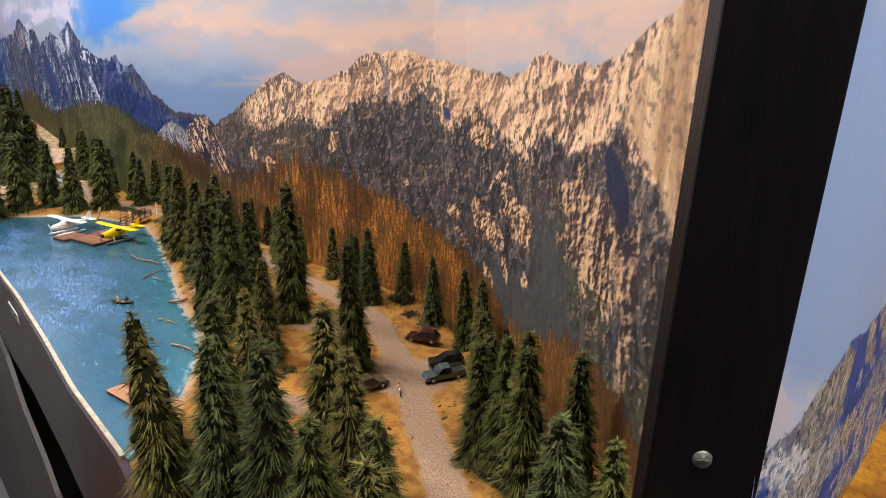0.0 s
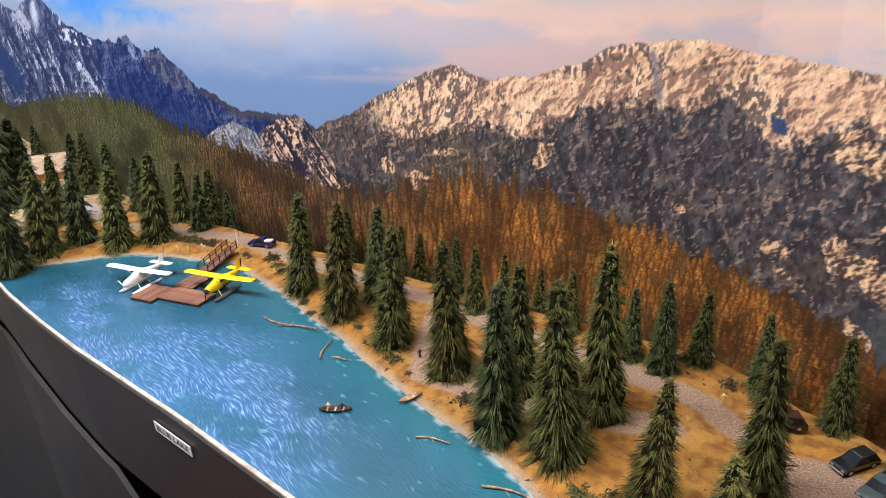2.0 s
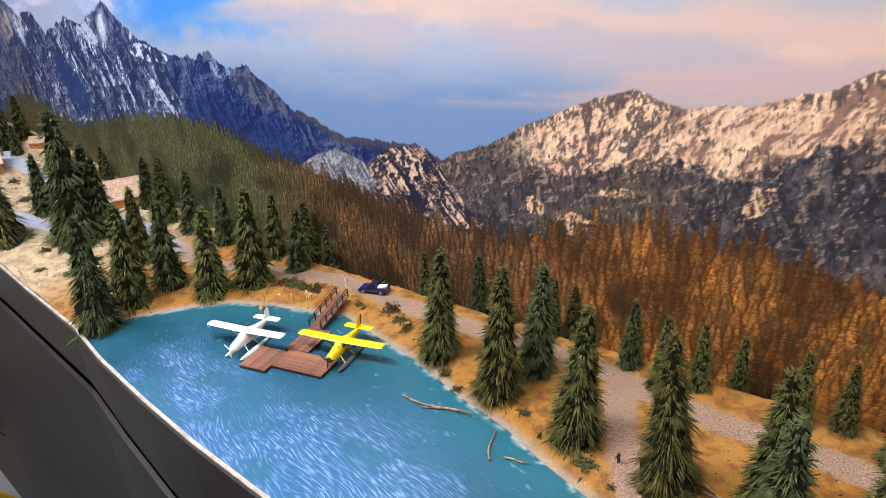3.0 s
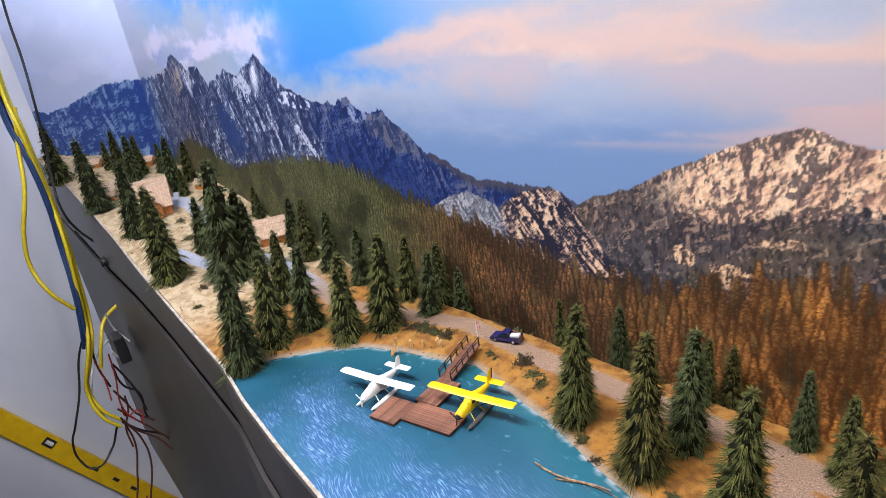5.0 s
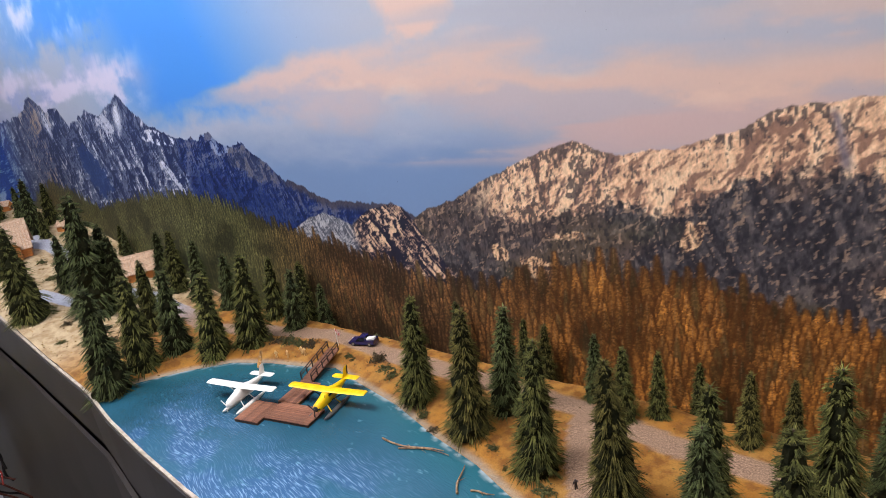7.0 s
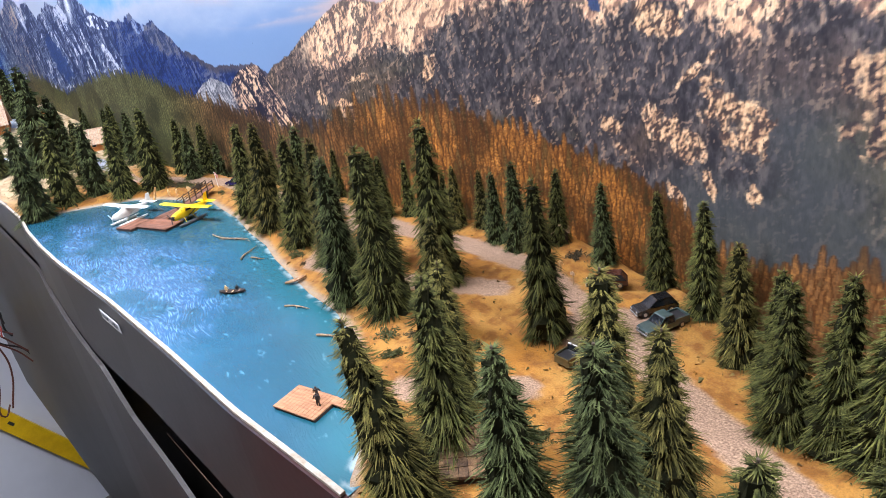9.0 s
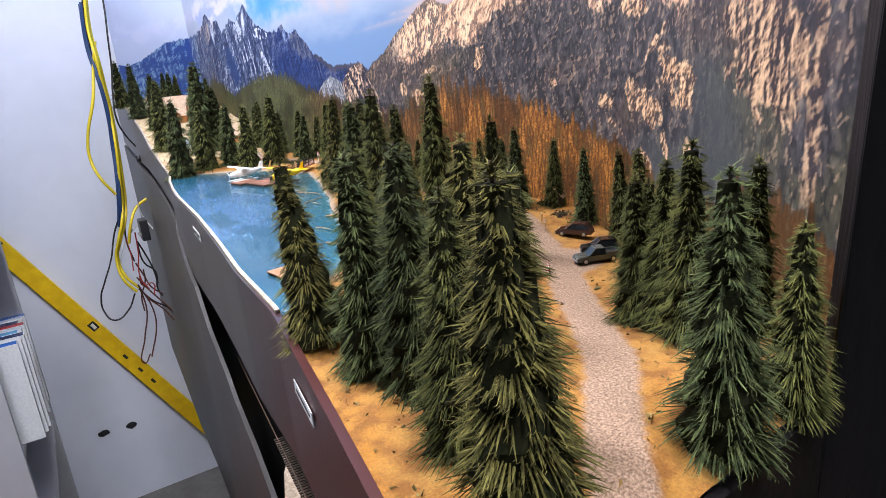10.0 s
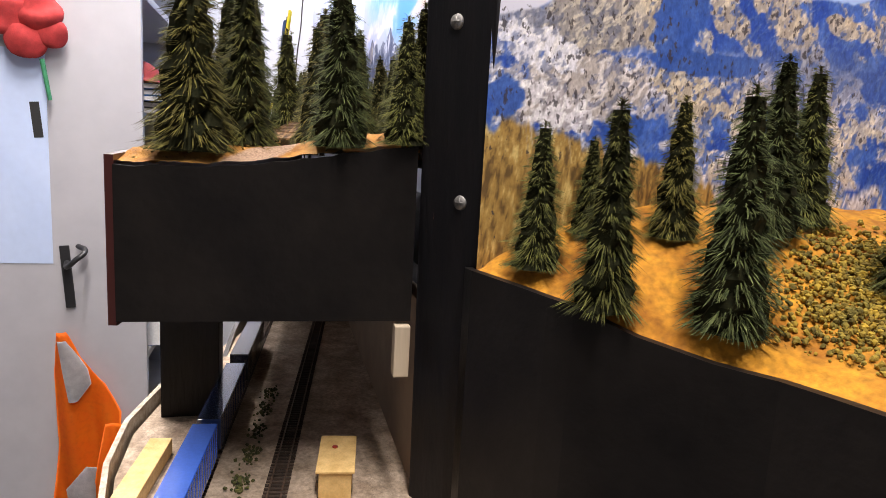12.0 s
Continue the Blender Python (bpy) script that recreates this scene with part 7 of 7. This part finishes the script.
cloth(vest, "front", [(0.02, -0.085), (-0.10, -0.100), (-0.30, -0.092), (-0.60, -0.125)], [(0.02, -0.062), (-0.06, -0.030), (-0.12, 0.030), (-0.22, 0.066), (-0.36, 0.055), (-0.60, 0.040)], VEST, 0.030, 0.4)
cloth(vest, "side_fold", [(-0.24, 0.030), (-0.36, 0.010), (-0.60, -0.030)], [(-0.24, 0.095), (-0.28, 0.118), (-0.36, 0.100), (-0.60, 0.085)], VEST, 0.046, 2.2)
cloth(vest, "reflective_tape", [(0.0, -0.080), (-0.08, -0.070), (-0.17, -0.055)], [(0.0, -0.060), (-0.08, -0.008), (-0.12, 0.000), (-0.17, -0.035)], SILVER_TAPE, 0.048, 0.4, 0.006)
cloth(vest, "reflective_tape", [(-0.36, -0.020), (-0.42, -0.070), (-0.50, -0.060)], [(-0.36, 0.010), (-0.42, 0.025), (-0.50, -0.030)], SILVER_TAPE, 0.056, 1.0, 0.006)
hook = thing("coat_hook", (-1.588, -0.346, 0.74), "black metal coat hook on the bookcase side", "hook")
bm = bmesh.new()
box(bm, (0.004, 0, 0), (0.006, 0.024, 0.17), (4, 0, 0), bevel=0.002)
part("back_plate", bm, BLACK_PAINT, hook)
cable(hook, [Vector(p) for p in ((0.006, 0, 0.04), (0.045, 0.012, 0.035), (0.060, 0.035, 0.055), (0.045, 0.055, 0.075), (0.012, 0.03, 0.085))], 0.007, BLACK_PAINT, "bent prong")
bow = thing("red_cloth_flower", (-1.585, -0.41, 1.36), "red cloth flower with a green stem pinned on the bookcase", "cloth flower")
for k, (dy, dz, r) in enumerate(((-0.05, 0.04, 0.06), (0.03, 0.05, 0.055), (0.0, -0.02, 0.05), (0.055, 0.0, 0.04), (-0.02, 0.09, 0.05))):
    bm = bmesh.new()
    bmesh.ops.create_icosphere(bm, subdivisions=3, radius=r, matrix=pose(0.03, dy, dz) @ Matrix.Diagonal((0.45, 1, 0.9, 1)))
    for q in bm.verts:
        q.co += Vector((1, 1, 1)) * 0.012 * noise.noise(q.co * 22 + Vector((k, 0, 0)))
    part("petal", bm, material("red_felt", (0.42, 0.03, 0.03), (0.30, 0.02, 0.02), 60, 0.9), bow, smooth=True)
bm = bmesh.new()
tube(bm, (0.02, 0.03, -0.06), (0.02, 0.045, -0.16), 0.006, 0.005, 8)
part("stem", bm, material("green_felt", (0.03, 0.22, 0.10), (0.02, 0.16, 0.08), 60, 0.9), bow)
notice = thing("paper_notice", (-1.588, -0.46, 1.05), "pale blue paper notice on the bookcase side", "notice")
bm = bmesh.new()
box(bm, (0, 0, 0), (0.0012, 0.16, 0.55), bevel=0.0003)
part("sheet", bm, material("pale_blue_paper", (0.50, 0.60, 0.80), (0.46, 0.56, 0.76), 8, 0.6, fine=0.03), notice)
bm = bmesh.new()
box(bm, (0.001, 0.055, 0.10), (0.0008, 0.022, 0.09), (5, 0, 0))
part("print_bar", bm, INK, notice)


# ---- lower deck with the railway ----
SAND = material("grey_sand_ballast", srgb(186, 166, 146), srgb(146, 127, 108), 60, 0.95, fine=0.35, bump=0.5, bump_scale=700)
bm = bmesh.new()
outline = [(-1.2, 0.46), (-1.2, 0.31), (-0.78, 0.27), (-0.58, 0.172), (-0.42, 0.120), (-0.33, 0.100), (-0.25, 0.087), (-0.18, 0.089), (-0.10, 0.103), (0.02, 0.115), (0.02, 0.46)]
hi, lo = [bm.verts.new((x, y, 0.893)) for x, y in outline], [bm.verts.new((x, y, 0.872)) for x, y in outline]
bm.faces.new(hi)
bm.faces.new(lo[::-1])
for q in range(len(outline)):
    bm.faces.new((hi[q - 1], hi[q], lo[q], lo[q - 1]))
tagged(finish("lower_deck", bm, SAND), "sandy lower railway deck under the lake shelf", "deck", "", "structure")
slab("lower_backdrop", (-1.2, 0.292, 0.893), (-0.128, 0.300, 1.028), material("tan_lower_backdrop", srgb(150, 128, 106), srgb(124, 104, 86), 8, 0.8, fine=0.1), label="plain tan backdrop of the lower deck")
edge = ribbon("trim_2", [(-0.42, 0.118), (-0.33, 0.098), (-0.25, 0.084), (-0.18, 0.086), (-0.10, 0.100), (0.02, 0.112)], [(-0.42, 0.905), (0.02, 0.905)], [(-0.42, 0.80), (0.02, 0.80)], 0.004, RAW_EDGE, "pale raw edge board of the lower deck", "trim")
# added black sheet, keeps the view through the slot as dark as shade
ribbon("slot_shade", [(-2.5, 0.33), (-1.2, 0.262), (-0.9, 0.226), (-0.62, 0.20)], [(-2.5, 1.09), (-0.62, 1.09)], [(-2.5, 0.60), (-0.62, 0.60)], 0.004, FASCIA_BLACK, "added black sheet that stands in for the shade behind the slot", "fascia board")
pillar = thing("support_pillar", (-0.300, 0.126, -0.3), "black painted timber pillar under the lake shelf", "pillar")
bm = bmesh.new()
box(bm, (0, 0, 0.66), (0.04, 0.047, 1.32), bevel=0.001)
part("timber", bm, POST_BLACK, pillar)

TIE = material("brown_track_ties", srgb(70, 54, 44), srgb(52, 42, 36), 300, 0.9, obj_random=0.25)
RAIL = material("rusty_rail", srgb(116, 92, 76), srgb(90, 70, 58), 300, 0.5, metal=0.4)
tie_mesh = bpy.data.meshes.new("tie")
bm = bmesh.new()
box(bm, (0, 0, 0), (0.0022, 0.0165, 0.0012))
bm.to_mesh(tie_mesh)
bm.free()
tie_mesh.materials.append(TIE)


def track(x0, y0, x1, y1, label):
    d = Vector((x1 - x0, y1 - y0))
    t = thing("railway_track", (x0, y0, 0.893), label, "track", "tracks of the lower deck", math.degrees(math.atan2(d.y, d.x)))
    for s in (-0.0046, 0.0046):
        bm = bmesh.new()
        box(bm, (d.length / 2, s, 0.0024), (d.length, 0.0009, 0.0016))
        part("rail", bm, RAIL, t)
    n = int(min(d.length, 0.6) / 0.0048)
    for i in range(n):
        ob = new("tie", tie_mesh)
        ob.parent = t
        ob.matrix_basis = pose(0.002 + i * 0.0048, 0, 0.0010, 0, 0, 1.5 * math.sin(i * 5.1))
    return t


track(-0.05, 0.186, -0.90, 0.295, "rusty model track on grey sandy ballast")
track(-0.05, 0.135, -0.90, 0.215, "rusty model track under the blue freight train")
BLUE_CAR = gloss("bright_blue_car_paint", (0.03, 0.12, 0.55))


def freight(x, y, length, mat, label, name, tall):
    c = thing(name, (x, y, 0.8965), label, "model train car", "freight train on the lower deck", 174.6)
    bm = bmesh.new()
    box(bm, (0, 0, 0.0040 + tall / 2), (length, 0.0175, tall), bevel=0.0006)
    part("body", bm, mat, c)
    for i in range(14):
        for s in (-1, 1):
            bm = bmesh.new()
            box(bm, (-length * 0.46 + i * length * 0.92 / 13, s * 0.00885, 0.0042 + tall / 2), (0.0012, 0.0005, tall * 0.9))
            part("rib", bm, mat, c)
    bm = bmesh.new()
    box(bm, (0, 0, 0.0034), (length * 1.02, 0.012, 0.0014))
    part("underframe", bm, BLACK_PAINT, c)
    for px in (-0.36, 0.36):
        bm = bmesh.new()
        box(bm, (px * length, 0, 0.0018), (0.020, 0.010, 0.0026), bevel=0.0005)
        truck = part("bogie", bm, BLACK_PAINT, c)
        for q in (-0.006, 0.006):
            bm = bmesh.new()
            tube(bm, (px * length + q, -0.0052, 0.0017), (px * length + q, 0.0052, 0.0017), 0.0026, sides=12)
            part("wheelset", bm, RAIL, truck)
    bm = bmesh.new()
    box(bm, (-length * 0.1, 0.0092, 0.004 + tall * 0.55), (length * 0.30, 0.0003, tall * 0.22))
    part("lettering_bar", bm, WHITE_PLASTIC, c, "white unreadable lettering")
    return c


freight(-0.135, 0.143, 0.105, BLUE_CAR, "bright blue model container car with white lettering", "container_car", 0.0265)
freight(-0.262, 0.155, 0.125, gloss("navy_engine_paint", (0.02, 0.035, 0.09)), "dark blue model locomotive in the shade under the shelf", "locomotive", 0.024)
freight(-0.405, 0.1685, 0.125, gloss("brown_car_paint", (0.03, 0.025, 0.022)), "dark model box car in the shade under the shelf", "box_car", 0.026)
CREAM = material("cream_card", srgb(226, 190, 128), srgb(206, 166, 104), 120, 0.8, fine=0.1)
shed = thing("cream_shed", (-0.150, 0.240, 0.893), "small cream model building with a red dot on its roof", "model building", turn=-8)
bm = bmesh.new()
box(bm, (0, 0, 0.011), (0.050, 0.022, 0.022), bevel=0.0005)
part("wall", bm, CREAM, shed)
bm = bmesh.new()
box(bm, (0, 0, 0.0228), (0.054, 0.026, 0.0016), bevel=0.0004)
part("roof", bm, CREAM, shed)
bm = bmesh.new()
tube(bm, (-0.008, -0.002, 0.0236), (-0.008, -0.002, 0.0246), 0.002, sides=10)
part("roof_dot", bm, RED_W, shed, "red dot")
lane = thing("cream_platform", (-0.17, 0.109, 0.893), "cream loading platform beside the blue train", "platform", turn=174)
bm = bmesh.new()
box(bm, (0, 0, 0.006), (0.09, 0.016, 0.012), bevel=0.0006)
part("deck", bm, CREAM, lane)
verts, faces = [], []
for _ in range(700):
    x = rng.uniform(-0.34, -0.06)
    y = 0.162 - (x + 0.05) * 0.11 + rng.normal() * 0.0036
    if math.sin(x * 150) + rng.normal() * 0.5 < -0.2:
        continue
    s = rng.uniform(0.0006, 0.0016)
    c = np.array((x, y, 0.8936 + s * rng.uniform(0.2, 1.6)))
    k = len(verts)
    verts.extend(c + lump * s * rng.uniform(0.65, 1.3, size=(len(lump), 1)))
    faces.extend([tuple(q + k for q in f) for f in lump_faces])
tagged(raw_mesh("lineside_weeds", verts, faces, SHRUB_GREEN), "green weeds between the two tracks", "weeds", "", "stuff")
